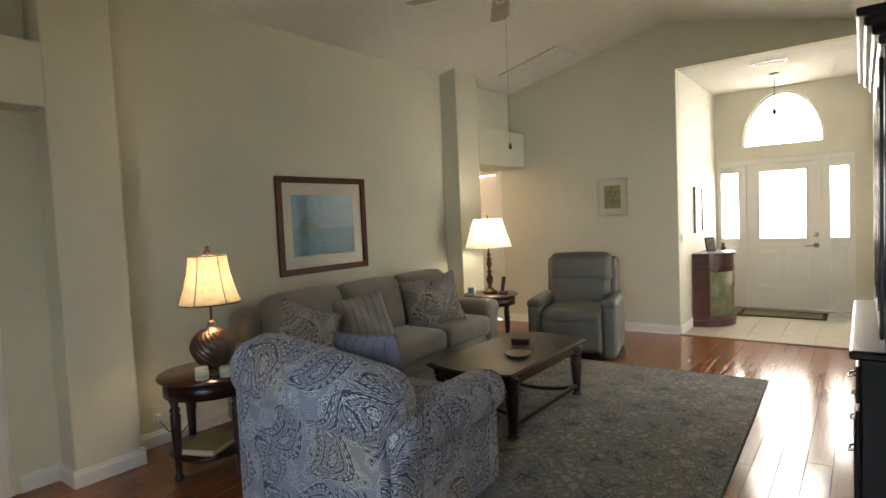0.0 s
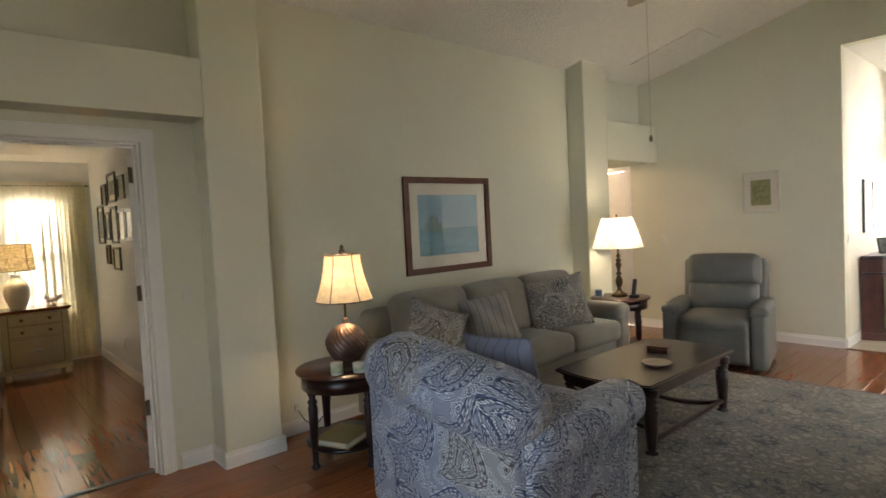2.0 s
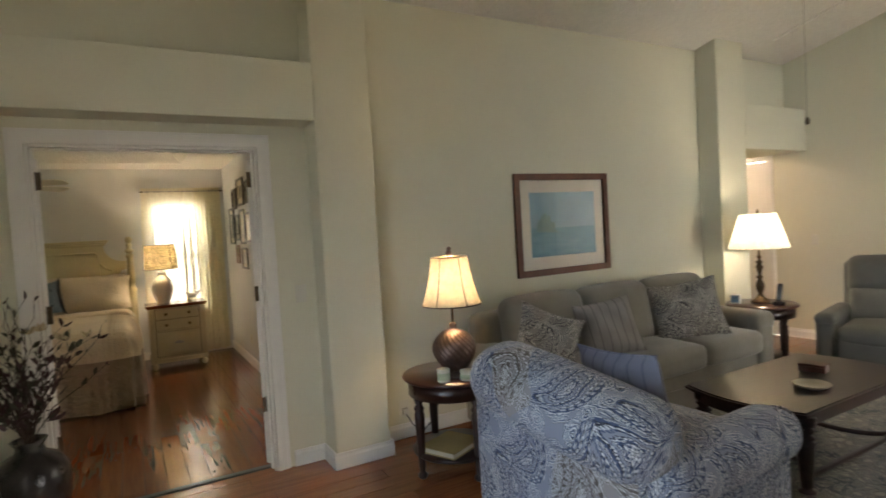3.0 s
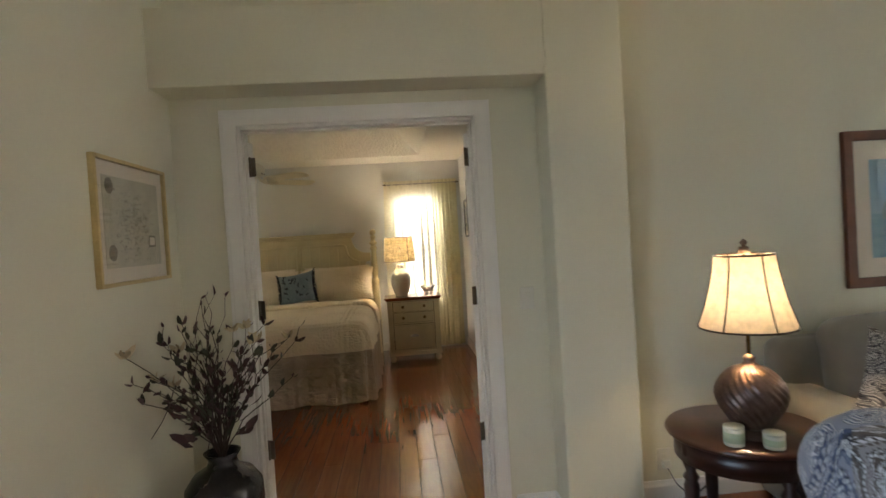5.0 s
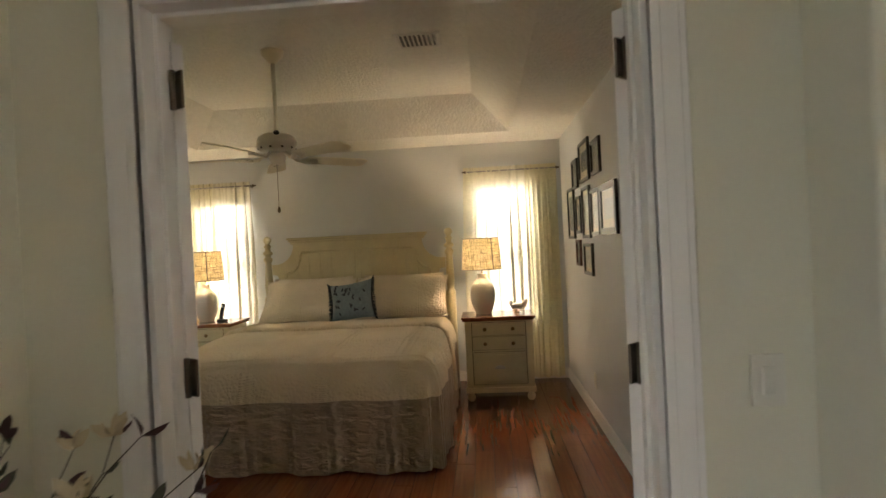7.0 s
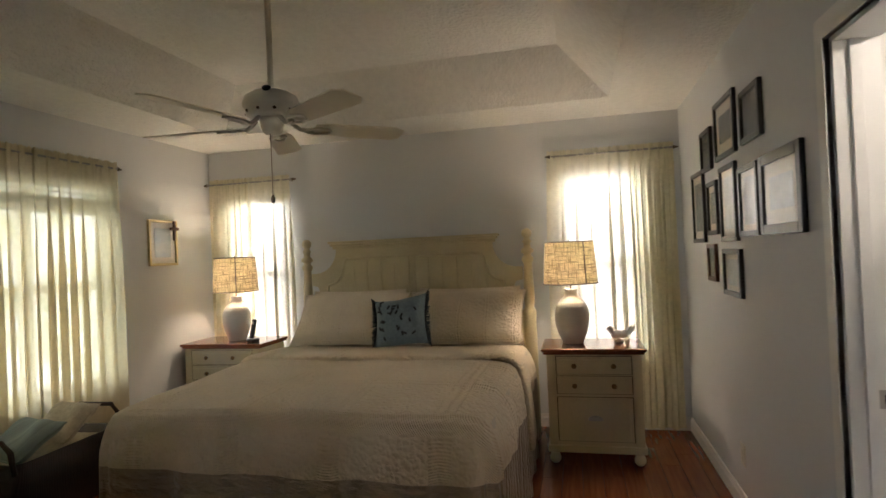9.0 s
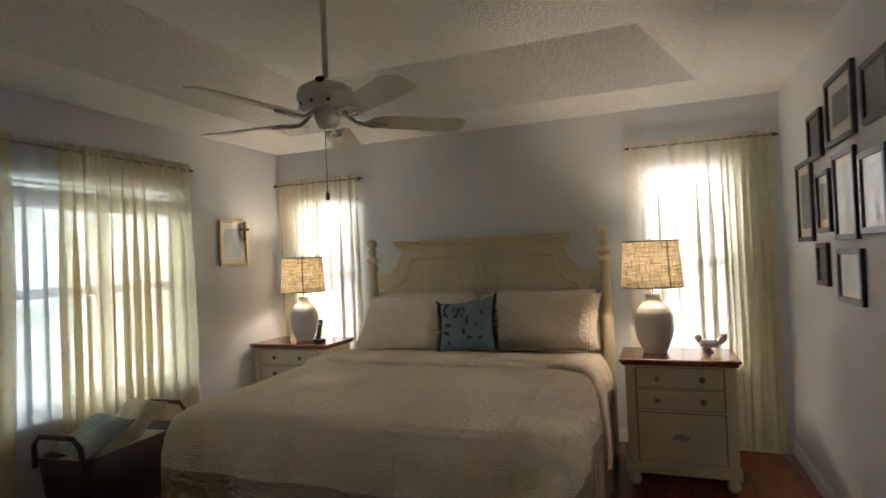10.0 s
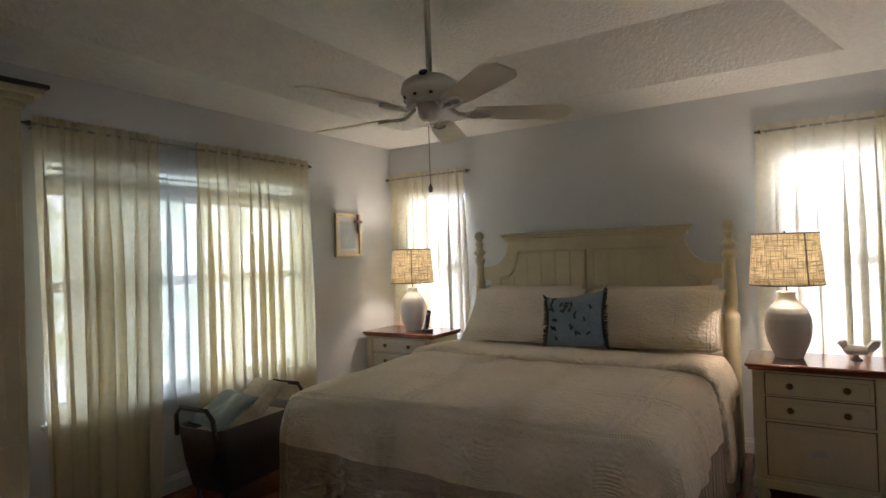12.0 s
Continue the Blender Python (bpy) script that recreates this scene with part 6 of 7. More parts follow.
# vase with dried flowers
def flower_vase():
    bx, by = -3.38, -0.30
    t = thing("flower_vase", "tall dark vase with dried twigs, leaves and cream flowers", "vase", pose(bx, by, 0))
    part("vase", Shape().lathe([(0.001, 0), (0.09, 0), (0.10, 0.015), (0.115, 0.10), (0.145, 0.30), (0.16, 0.45), (0.155, 0.52), (0.12, 0.57), (0.065, 0.60), (0.055, 0.63), (0.075, 0.66), (0.068, 0.66), (0.048, 0.63), (0.04, 0.58), (0.001, 0.56)], 32), M_VASE, t)
    rg = random.Random(21)
    stems, leaves, dark, petals = Shape(), Shape(), Shape(), Shape()

    def leaf(s, at, d, size):
        d = Vector(d).normalized()
        side = d.cross(Vector((rg.uniform(-1, 1), rg.uniform(-1, 1), rg.uniform(-0.3, 1)))).normalized()
        up = d.cross(side)
        a = Vector(at)
        p = [a, a + d * size * 0.35 + side * size * 0.22 + up * 0.004, a + d * size * 0.75 + side * size * 0.16, a + d * size + up * -size * 0.1, a + d * size * 0.75 - side * size * 0.16, a + d * size * 0.35 - side * size * 0.22 + up * 0.004, a + d * size * 0.5 + up * size * 0.1]
        s.add(p, [(0, 1, 6), (1, 2, 6), (2, 3, 6), (3, 4, 6), (4, 5, 6), (5, 0, 6)])
    for k in range(46):
        ang = rg.uniform(0, 2 * math.pi)
        spread = rg.uniform(0.08, 0.42)
        top = rg.uniform(0.86, 1.22) if k > 4 else rg.uniform(1.22, 1.36)
        if k <= 4:
            spread = rg.uniform(0.02, 0.14)
        ex, ey = spread * math.cos(ang), spread * math.sin(ang)
        ex = max(-0.36, ex)
        ey = max(-0.20, ey)
        pts = []
        for i in range(9):
            u = i / 8
            wob = 0.034 * u
            pts.append(Vector((ex * u ** 1.5 + rg.uniform(-wob, wob), ey * u ** 1.5 + rg.uniform(-wob, wob), 0.58 + (top - 0.58) * u ** (0.8 + spread * 0.2))))
        part("twig", Shape().tube(pts, 0.0034, 5, 0.0013), M_STEM, t)
        for i in range(3, 9):
            for q in range(2 if k > 4 else 1):
                if rg.random() < 0.8:
                    d = (pts[i] - pts[i - 1]) + Vector((rg.uniform(-1, 1), rg.uniform(-1, 1), rg.uniform(-0.5, 1))) * 0.08
                    leaf(dark if rg.random() < 0.45 else leaves, pts[i], d, rg.uniform(0.024, 0.058))
        if k % 5 == 0 and k > 4:
            petals = Shape()
            for q in range(7):
                a = 2 * math.pi * q / 7
                leaf(petals, pts[-1], (math.cos(a), math.sin(a), rg.uniform(0.5, 1.6)), rg.uniform(0.035, 0.06))
            part("flower", petals, M_PETAL, t, "cream silk magnolia flower")
    for k in range(14):
        a = rg.uniform(0, 2 * math.pi)
        q = Vector((0.12 * math.cos(a), max(-0.15, 0.12 * math.sin(a)), rg.uniform(0.68, 0.85)))
        leaf(dark, q, (math.cos(a), math.sin(a), 0.5), 0.09)
    for side in (1, -1):
        p0 = Vector((0.02, 0.0, 0.6))
        curl = [p0 + Vector((0.52 * u ** 1.3, (-0.05 if side > 0 else 0.12) * u + 0.02 * math.sin(9 * u), 0.44 * math.sin(min(1.0, 1.25 * u) * math.pi / 2) - 0.22 * max(0, u - 0.7) * (2 if side > 0 else 3))) for u in [i / 12 for i in range(13)]]
        part("twig", Shape().tube(curl, 0.003, 5, 0.0015), M_STEM, t)
    tagged(part("foliage", leaves, M_LEAF, t), kind="stuff")
    tagged(part("dark_foliage", dark, M_LEAF_DARK, t), kind="stuff")


flower_vase()


# ---- bedroom things ----
COV_Y = -0.85
HEAD_Y = -0.8
BED_Y, BED_W, BED_X0, BED_X1, BED_Z = -0.79, 1.98, -8.36, -6.27, 0.765


def loop(a, b, r, n=18):
    """A rounded rectangle, counter-clockwise, of half sizes a and b."""
    p = []
    for sx, sy, t0 in ((1, 1, 0), (-1, 1, 90), (-1, -1, 180), (1, -1, 270)):
        cx, cy = sx * (a - r), sy * (b - r)
        for i in range(n + 1):
            t = math.radians(t0 + 90 * i / n)
            p.append((cx + r * math.cos(t), cy + r * math.sin(t)))
    out = []
    for i, q in enumerate(p):
        nx = p[(i + 1) % len(p)]
        out.append(q)
        d = math.hypot(nx[0] - q[0], nx[1] - q[1])
        k = int(d / 0.035)
        out += [(q[0] + (nx[0] - q[0]) * j / (k + 1), q[1] + (nx[1] - q[1]) * j / (k + 1)) for j in range(1, k + 1)]
    return out


def bed():
    t = thing("bed", "king bed with cream painted headboard and turned posts", "bed", pose(0, 0, 0))
    cx, a, b = (BED_X0 + BED_X1) / 2, (BED_X1 - BED_X0) / 2, BED_W / 2
    part("mattress", Shape().soft((cx, BED_Y, 0.50), (2 * a - 0.06, BED_W - 0.06, 0.48), 0.08), M_SHAM, t)
    part("box_spring", Shape().box(BED_X0 + 0.02, BED_X1 - 0.04, BED_Y - b + 0.04, BED_Y + b - 0.04, 0.14, 0.27, 0.02), M_CREAMWOOD, t)
    hx = -8.43
    for sd in (-1, 1):
        y = HEAD_Y + sd * 0.975
        prof = [(0.001, 0), (0.045, 0), (0.05, 0.02), (0.05, 0.95), (0.055, 0.97), (0.05, 1.0), (0.034, 1.02), (0.04, 1.06), (0.044, 1.12), (0.038, 1.26), (0.032, 1.38), (0.046, 1.40), (0.046, 1.425), (0.03, 1.44), (0.03, 1.455),
                (0.05, 1.47), (0.05, 1.49), (0.03, 1.505), (0.027, 1.54), (0.04, 1.555), (0.028, 1.57), (0.022, 1.58), (0.036, 1.60), (0.042, 1.622), (0.036, 1.645), (0.018, 1.66), (0.001, 1.663)]
        part("post", Shape().lathe(prof, 24, pose(hx, y, 0)), M_CREAMWOOD, t, "turned post with ball finial")
    out = [(-0.93, 0.30), (0.93, 0.30), (0.93, 1.0), (0.86, 1.0), (0.86, 1.21), (0.875, 1.24), (0.93, 1.25), (0.93, 1.355)]
    out += [(0.89 - 0.20 * math.sin(math.pi / 2 * i / 8), 1.355 + 0.21 * (1 - math.cos(math.pi / 2 * i / 8))) for i in range(9)]
    out += [(-p, q) for p, q in reversed(out[2:])]
    part("headboard", Shape().prism([(HEAD_Y + p, q) for p, q in out], hx - 0.022, hx + 0.012, "x"), M_CREAMWOOD, t)
    inner = [(0.775, 0.62), (0.775, 1.23)] + [(0.775 - 0.16 * math.sin(math.pi / 2 * i / 6), 1.25 + 0.20 * (1 - math.cos(math.pi / 2 * i / 6))) for i in range(7)] + [(0.59, 1.475)]
    for sd in (-1, 1):
        rail = inner + [(0.03, 1.475), (0.03, 0.62)]
        pts = [(hx + 0.018, HEAD_Y + sd * p, q) for p, q in rail] + [(hx + 0.018, HEAD_Y + sd * rail[0][0], rail[0][1])]
        part("panel_moulding", Shape().tube(pts, 0.014, 8), M_CREAMWOOD, t)
        for k in range(6):
            y = HEAD_Y + sd * (0.09 + k * 0.122)
            top = 1.47 if k < 4 else (1.43 if k == 4 else 1.27)
            part("bead_board", Shape().box(hx + 0.012, hx + 0.022, y - 0.0565, y + 0.0565, 0.62, top, 0.005), M_CREAMWOOD, t)
    part("crown_rail", Shape().box(hx - 0.03, hx + 0.03, HEAD_Y - 0.715, HEAD_Y + 0.715, 1.565, 1.59, 0.006).box(hx - 0.035, hx + 0.045, HEAD_Y - 0.735, HEAD_Y + 0.735, 1.59, 1.612, 0.008).box(hx - 0.035, hx + 0.055, HEAD_Y - 0.75, HEAD_Y + 0.75, 1.612, 1.632, 0.006), M_CREAMWOOD, t)
    for sd in (-1, 1):
        part("side_rail", Shape().box(BED_X0, BED_X1 - 0.05, BED_Y + sd * (b - 0.03) - 0.012, BED_Y + sd * (b - 0.03) + 0.012, 0.16, 0.32, 0.005), M_CREAMWOOD, t)
    for x in (BED_X1 - 0.12,):
        for sd in (-1, 1):
            part("foot", Shape().box(x - 0.04, x + 0.04, BED_Y + sd * (b - 0.12) - 0.04, BED_Y + sd * (b - 0.12) + 0.04, 0, 0.16, 0.006), M_DARKWOOD, t)


def coverlet():
    cx, a, b = (BED_X0 + BED_X1) / 2, (BED_X1 - BED_X0) / 2, BED_W / 2

    def drape(levels, rip):
        v, f, n = [], [], 0
        for out, z, r, amp in levels:
            base = loop(a, b, 0.10)
            n = len(base)
            for i, (x, y) in enumerate(base):
                u = i / n * 2 * math.pi
                if out < 0:
                    k = 1 + out
                    px, py = x * k, y * k
                    zz = z + 0.010 * math.sin(3.1 * px + 1.7 * py) * math.sin(2.3 * py + 0.6) + 0.004 * math.sin(9 * px + 5 * py)
                else:
                    d = Vector((x / a ** 1, y / b, 0))
                    nx = Vector((math.copysign(abs(d.x) ** 9, d.x), math.copysign(abs(d.y) ** 9, d.y), 0))
                    nx = nx.normalized()
                    wave = amp * (math.sin(23 * u + 1.3 * math.sin(5 * u)) + 0.5 * math.sin(51 * u + 2))
                    px, py = x + nx.x * (out + wave), y + nx.y * (out + wave)
                    zz = z + 0.3 * amp * math.sin(17 * u)
                v.append((cx + px, COV_Y + py, zz))
        for j in range(len(levels) - 1):
            for i in range(n):
                f.append((j * n + i, j * n + (i + 1) % n, (j + 1) * n + (i + 1) % n, (j + 1) * n + i))
        return v, f
    top = BED_Z
    levels = [(-0.98, top + 0.01, 0, 0), (-0.75, top + 0.012, 0, 0), (-0.5, top + 0.012, 0, 0), (-0.3, top + 0.008, 0, 0), (-0.15, top + 0.004, 0, 0), (-0.07, top - 0.004, 0, 0), (-0.025, top - 0.018, 0, 0),
              (0.01, top - 0.05, 0, 0.0), (0.04, top - 0.10, 0, 0.003), (0.06, top - 0.16, 0, 0.006), (0.072, top - 0.22, 0, 0.009), (0.075, 0.485, 0, 0.010)]
    v, f = drape(levels, 0)
    c = tagged(part("coverlet", Shape().add(v, f), M_BED), "cream quilted coverlet with taupe border, hanging to the floor", "bedspread")
    levels = [(0.075, 0.487, 0, 0.010), (0.075, 0.38, 0, 0.012), (0.076, 0.26, 0, 0.015), (0.078, 0.14, 0, 0.018), (0.08, 0.012, 0, 0.021)]
    v, f = drape(levels, 1)
    part("border", Shape().add(v, f), M_SKIRT, c, "taupe quilted border")
    # the turned-down band near the pillows, hanging over both sides
    y0, y1 = COV_Y - b, COV_Y + b
    path = [(y0 - 0.085, 0.20), (y0 - 0.075, 0.45), (y0 - 0.055, 0.62), (y0 - 0.03, 0.72), (y0 + 0.03, 0.785), (y0 + 0.12, 0.802)]
    path += [(y0 + 0.12 + (BED_W - 0.24) * i / 14, 0.806 + 0.006 * math.sin(i * 1.9)) for i in range(1, 14)]
    path += [(2 * COV_Y - p, q) for p, q in reversed(path[:6])]
    v, f = [], []
    cols = [(-7.88, -0.02), (-7.84, 0.0), (-7.72, 0.006), (-7.60, 0.010), (-7.50, 0.012), (-7.462, 0.006), (-7.45, -0.012), (-7.462, -0.03)]
    for i, (p, q) in enumerate(path):
        e = 0.02 * math.sin(i * 0.9)
        side = -1 if p < y0 + 0.02 else (1 if p > y1 - 0.02 else 0)
        for x, dz in cols:
            v.append((x + e + (0.03 * math.sin(i * 2.0) if side else 0), p + side * (dz + 0.01), q + (0 if side else dz)))
    for i in range(len(path) - 1):
        for j in range(len(cols) - 1):
            k = i * len(cols) + j
            f.append((k, k + 1, k + 1 + len(cols), k + len(cols)))
    part("turned_down_fold", Shape().add(v, f), M_BED, c)


bed()
coverlet()
for y, lab in ((-0.31, "cream damask pillow sham against the headboard"), (-1.27, "cream damask pillow sham against the headboard")):
    cushion("pillow_sham", 0.94, 0.50, 0.22, M_SHAM, lab, pose(-7.99, y, 0.79, -40, 0, 90), "pillow")
    cushion("pillow", 0.84, 0.46, 0.18, M_SHAM, "plain cream pillow tucked behind the sham", pose(-8.16, y, 0.80, -30, 0, 90), "pillow")
bp = cushion("blue_cushion", 0.43, 0.42, 0.16, M_BLUEPILLOW, "blue brocade cushion with dark leaf sprigs and fringe", pose(-7.83, -0.735, 0.80, -30, -8, 92), "pillow", M_FRINGE, 0.11)
rg = random.Random(12)
lf = Shape()
for k in range(26):
    x, z = rg.uniform(-0.15, 0.15), rg.uniform(0.06, 0.36)
    u, q = x / 0.215, (z - 0.21) / 0.21
    y = -0.08 * (max(0, 1 - u ** 4) * max(0, 1 - q ** 4)) ** 0.55 - 0.0065 + 0.012 * math.sin(5 * u + 3 * q)
    r = rg.uniform(0, 3.1)
    lf.soft((0, 0, 0), (0.034, 0.008, 0.014), 0.0035, n=2, m=pose(x, y, z, 0, math.degrees(r), 0))
tagged(part("leaf_sprigs", lf, M_LEAFPRINT, bp, "dark embroidered leaves"), kind="stuff")


def nightstand(x, y, w):
    t = thing("nightstand", "cream painted nightstand with wood top and three drawers", "nightstand", pose(x, y, 0), "pair of nightstands")
    d, h = 0.43, 0.79
    part("body", Shape().box(-d, 0, -w / 2, w / 2, 0.10, h - 0.035, 0.005), M_CREAMWOOD, t)
    part("top", Shape().box(-d - 0.015, 0.035, -w / 2 - 0.04, w / 2 + 0.04, h - 0.022, h, 0.009).box(-d - 0.01, 0.022, -w / 2 - 0.026, w / 2 + 0.026, h - 0.04, h - 0.022, 0.006), M_TOPWOOD, t, "red-brown wood top")
    part("plinth", Shape().box(-d, 0.018, -w / 2 - 0.018, w / 2 + 0.018, 0.075, 0.125, 0.008), M_CREAMWOOD, t)
    for y in (-w / 2 + 0.025, w / 2 - 0.025):
        part("corner_stile", Shape().box(0.0, 0.012, y - 0.03, y + 0.03, 0.125, h - 0.04, 0.004), M_CREAMWOOD, t)
    for z0, z1 in ((0.615, 0.735), (0.48, 0.60), (0.155, 0.455)):
        # dark sheet behind each drawer: the shade of the gap put in as colour
        part("drawer_gap", Shape().box(0.0, 0.004, -w / 2 + 0.056, w / 2 - 0.056, z0 - 0.003, z1 + 0.003, 0.0005), M_SUB, t)
        dr = part("drawer", Shape().box(0.0, 0.010, -w / 2 + 0.062, w / 2 - 0.062, z0, z1, 0.003).box(0.008, 0.018, -w / 2 + 0.082, w / 2 - 0.082, z0 + 0.02, z1 - 0.02, 0.006), M_CREAMWOOD, t)
        if z1 - z0 < 0.2:
            for y in (-0.13, 0.13):
                part("knob", Shape().lathe([(0.001, 0), (0.008, 0), (0.007, 0.012), (0.016, 0.018), (0.018, 0.026), (0.001, 0.032)], 14, pose(0.017, y, (z0 + z1) / 2, 0, 90, 0)), M_BRASS, dr)
        else:
            v, f, n = [], [], 10
            for j in range(6):
                q = math.pi / 2 * j / 5
                for i in range(n + 1):
                    a = math.pi * i / n
                    v.append((0.018 + 0.028 * math.sin(q) * math.sin(a) ** 0.5, -0.05 * math.cos(a), 0.305 + 0.03 * math.cos(q) * math.sin(a)))
            for j in range(5):
                for i in range(n):
                    k = j * (n + 1) + i
                    f.append((k, k + 1, k + n + 2, k + n + 1))
            part("cup_pull", Shape().add(v, f), M_METAL, dr, "nickel cup pull")
    for x in (-d + 0.05, -0.01):
        for y in (-w / 2 + 0.03, w / 2 - 0.03):
            part("bun_foot", Shape().lathe([(0.001, 0), (0.022, 0), (0.036, 0.02), (0.038, 0.04), (0.03, 0.062), (0.022, 0.075), (0.001, 0.075)], 16, pose(x, y, 0)), M_CREAMWOOD, t)
    return t


nightstand(-7.83, 0.64, 0.62)
nightstand(-8.115, -2.455, 0.71)


def bed_lamp():
    t = thing("bedside_lamp", "lit bedside lamp, ribbed white jar base and burlap drum shade", "table lamp", pose(-8.08, 0.51, 0.79), "pair of bedside lamps")
    prof, swell = [(0.001, 0), (0.072, 0)], [(0.0, 0.60), (0.1, 0.73), (0.22, 0.87), (0.36, 0.97), (0.48, 1.0), (0.6, 0.975), (0.7, 0.89), (0.78, 0.76), (0.85, 0.58), (0.9, 0.43), (0.94, 0.37), (1.0, 0.36)]
    for k in range(72):
        u = k / 71
        (u0, r0), (u1, r1) = next((p, q) for p, q in zip(swell, swell[1:]) if u <= q[0] + 1e-9)
        r = 0.124 * (r0 + (r1 - r0) * (u - u0) / (u1 - u0))
        prof.append((r + 0.0019 * (k % 2) * (0.12 < u < 0.8), 0.006 + 0.375 * u))
    prof += [(0.050, 0.388), (0.051, 0.395), (0.001, 0.395)]
    part("jar_base", Shape().lathe(prof, 40), M_CERAMIC, t, "ribbed white stoneware jar")
    part("stem", Shape().tube([(0, 0, 0.39), (0, 0, 0.76)], 0.005), M_BRASS, t)
    v, f, n = [], [], 48
    for r, z in ((0.196, 0.435), (0.189, 0.54), (0.182, 0.645), (0.175, 0.742)):
        for i in range(n):
            a = 2 * math.pi * i / n
            v.append((r * math.cos(a), r * math.sin(a), z))
    for j in range(3):
        for i in range(n):
            f.append((j * n + i, j * n + (i + 1) % n, (j + 1) * n + (i + 1) % n, (j + 1) * n + i))
    sh = part("shade", Shape().add(v, f), M_BURLAP, t, "woven burlap drum shade, glowing")
    tr = Shape()
    for r, z in ((0.197, 0.437), (0.176, 0.74)):
        tr.tube([(r * math.cos(2 * math.pi * i / 48), r * math.sin(2 * math.pi * i / 48), z) for i in range(49)], 0.0045, 6)
    tr.tube([(0.197 * math.cos(0.6), 0.197 * math.sin(0.6), 0.435), (0.176 * math.cos(0.6), 0.176 * math.sin(0.6), 0.742)], 0.005, 5)
    part("shade_rim", tr, M_WICKER, sh)
    part("spider", Shape().tube([(-0.174, 0, 0.735), (0.174, 0, 0.735)], 0.0025, 5).tube([(0, -0.174, 0.735), (0, 0.174, 0.735)], 0.0025, 5), M_BRASS, t)
    part("bulb", Shape().lathe([(0.001, 0.50), (0.02, 0.51), (0.03, 0.55), (0.02, 0.60), (0.001, 0.61)], 12), M_BULB, t)
    return t


bl = bed_lamp()
copy_thing(bl, pose(-8.335, -2.44, 0.79, 0, 0, 0))
lamp_light((-8.08, 0.51, 1.37), LAMP_BED, 0.05)
lamp_light((-8.335, -2.44, 1.37), LAMP_BED, 0.05)

ph = thing("cordless_phone", "black cordless phone standing in its base on the nightstand", "telephone", pose(-8.23, -2.22, 0.79, 0, 0, 70))
part("base", Shape().soft((0, 0, 0.015), (0.09, 0.08, 0.03), 0.012), M_BLACK, ph)
part("handset", Shape().soft((0, 0, 0), (0.045, 0.026, 0.17), 0.011, m=pose(0, 0.005, 0.11, -10, 6, 0)), M_BLACK, ph)
part("screen", Shape().box(-0.014, 0.014, -0.016, -0.014, 0.055, 0.08, 0.001, m=pose(0, 0.004, 0.095, -10, 6, 0)), M_METAL, ph)
bird = thing("bird_figurine", "small white ceramic dove figurine on the nightstand", "ornament", pose(-8.09, 0.835, 0.79, 0, 0, 96))
s = Shape().soft((0.0, 0, 0.06), (0.12, 0.065, 0.055), 0.027).lathe([(0.001, 0), (0.032, 0), (0.03, 0.008), (0.014, 0.02), (0.018, 0.045), (0.001, 0.05)], 14)
s.soft((-0.062, 0, 0.098), (0.042, 0.036, 0.044), 0.018).tube([(-0.05, 0, 0.07), (-0.062, 0, 0.10)], 0.017, 8).tube([(-0.08, 0, 0.098), (-0.098, 0, 0.094)], 0.006, 6, 0.001)
s.prism([(0.04, 0.05), (0.075, 0.055), (0.105, 0.085), (0.112, 0.115), (0.095, 0.118), (0.075, 0.112), (0.055, 0.085)], -0.022, 0.022, "y")
part("body", s, M_CERAMIC, bird)

bath_lamp = thing("ceiling_light", "lit white dome light on the bathroom ceiling", "ceiling light", pose(-5.0, 2.3, 2.5))
part("base", Shape().lathe([(0.001, -0.02), (0.13, -0.02), (0.135, -0.01), (0.135, 0), (0.001, 0)], 24), M_TRIM, bath_lamp)
part("dome", Shape().lathe([(0.125, -0.02), (0.12, -0.05), (0.09, -0.085), (0.045, -0.105), (0.001, -0.11)], 24), M_SHADE_WHITE, bath_lamp, "white glass dome, glowing")
lamp_light((-5.0, 2.3, 2.33), LAMP_BATH, 0.06, (1.0, 0.88, 0.70))
ceiling_fan("ceiling_fan", "cream five-blade ceiling fan with pull chain", (-6.27, -0.82, 2.215), TZ, 0.66, 201.5, 0.5, 5, M_FAN, 0.30)


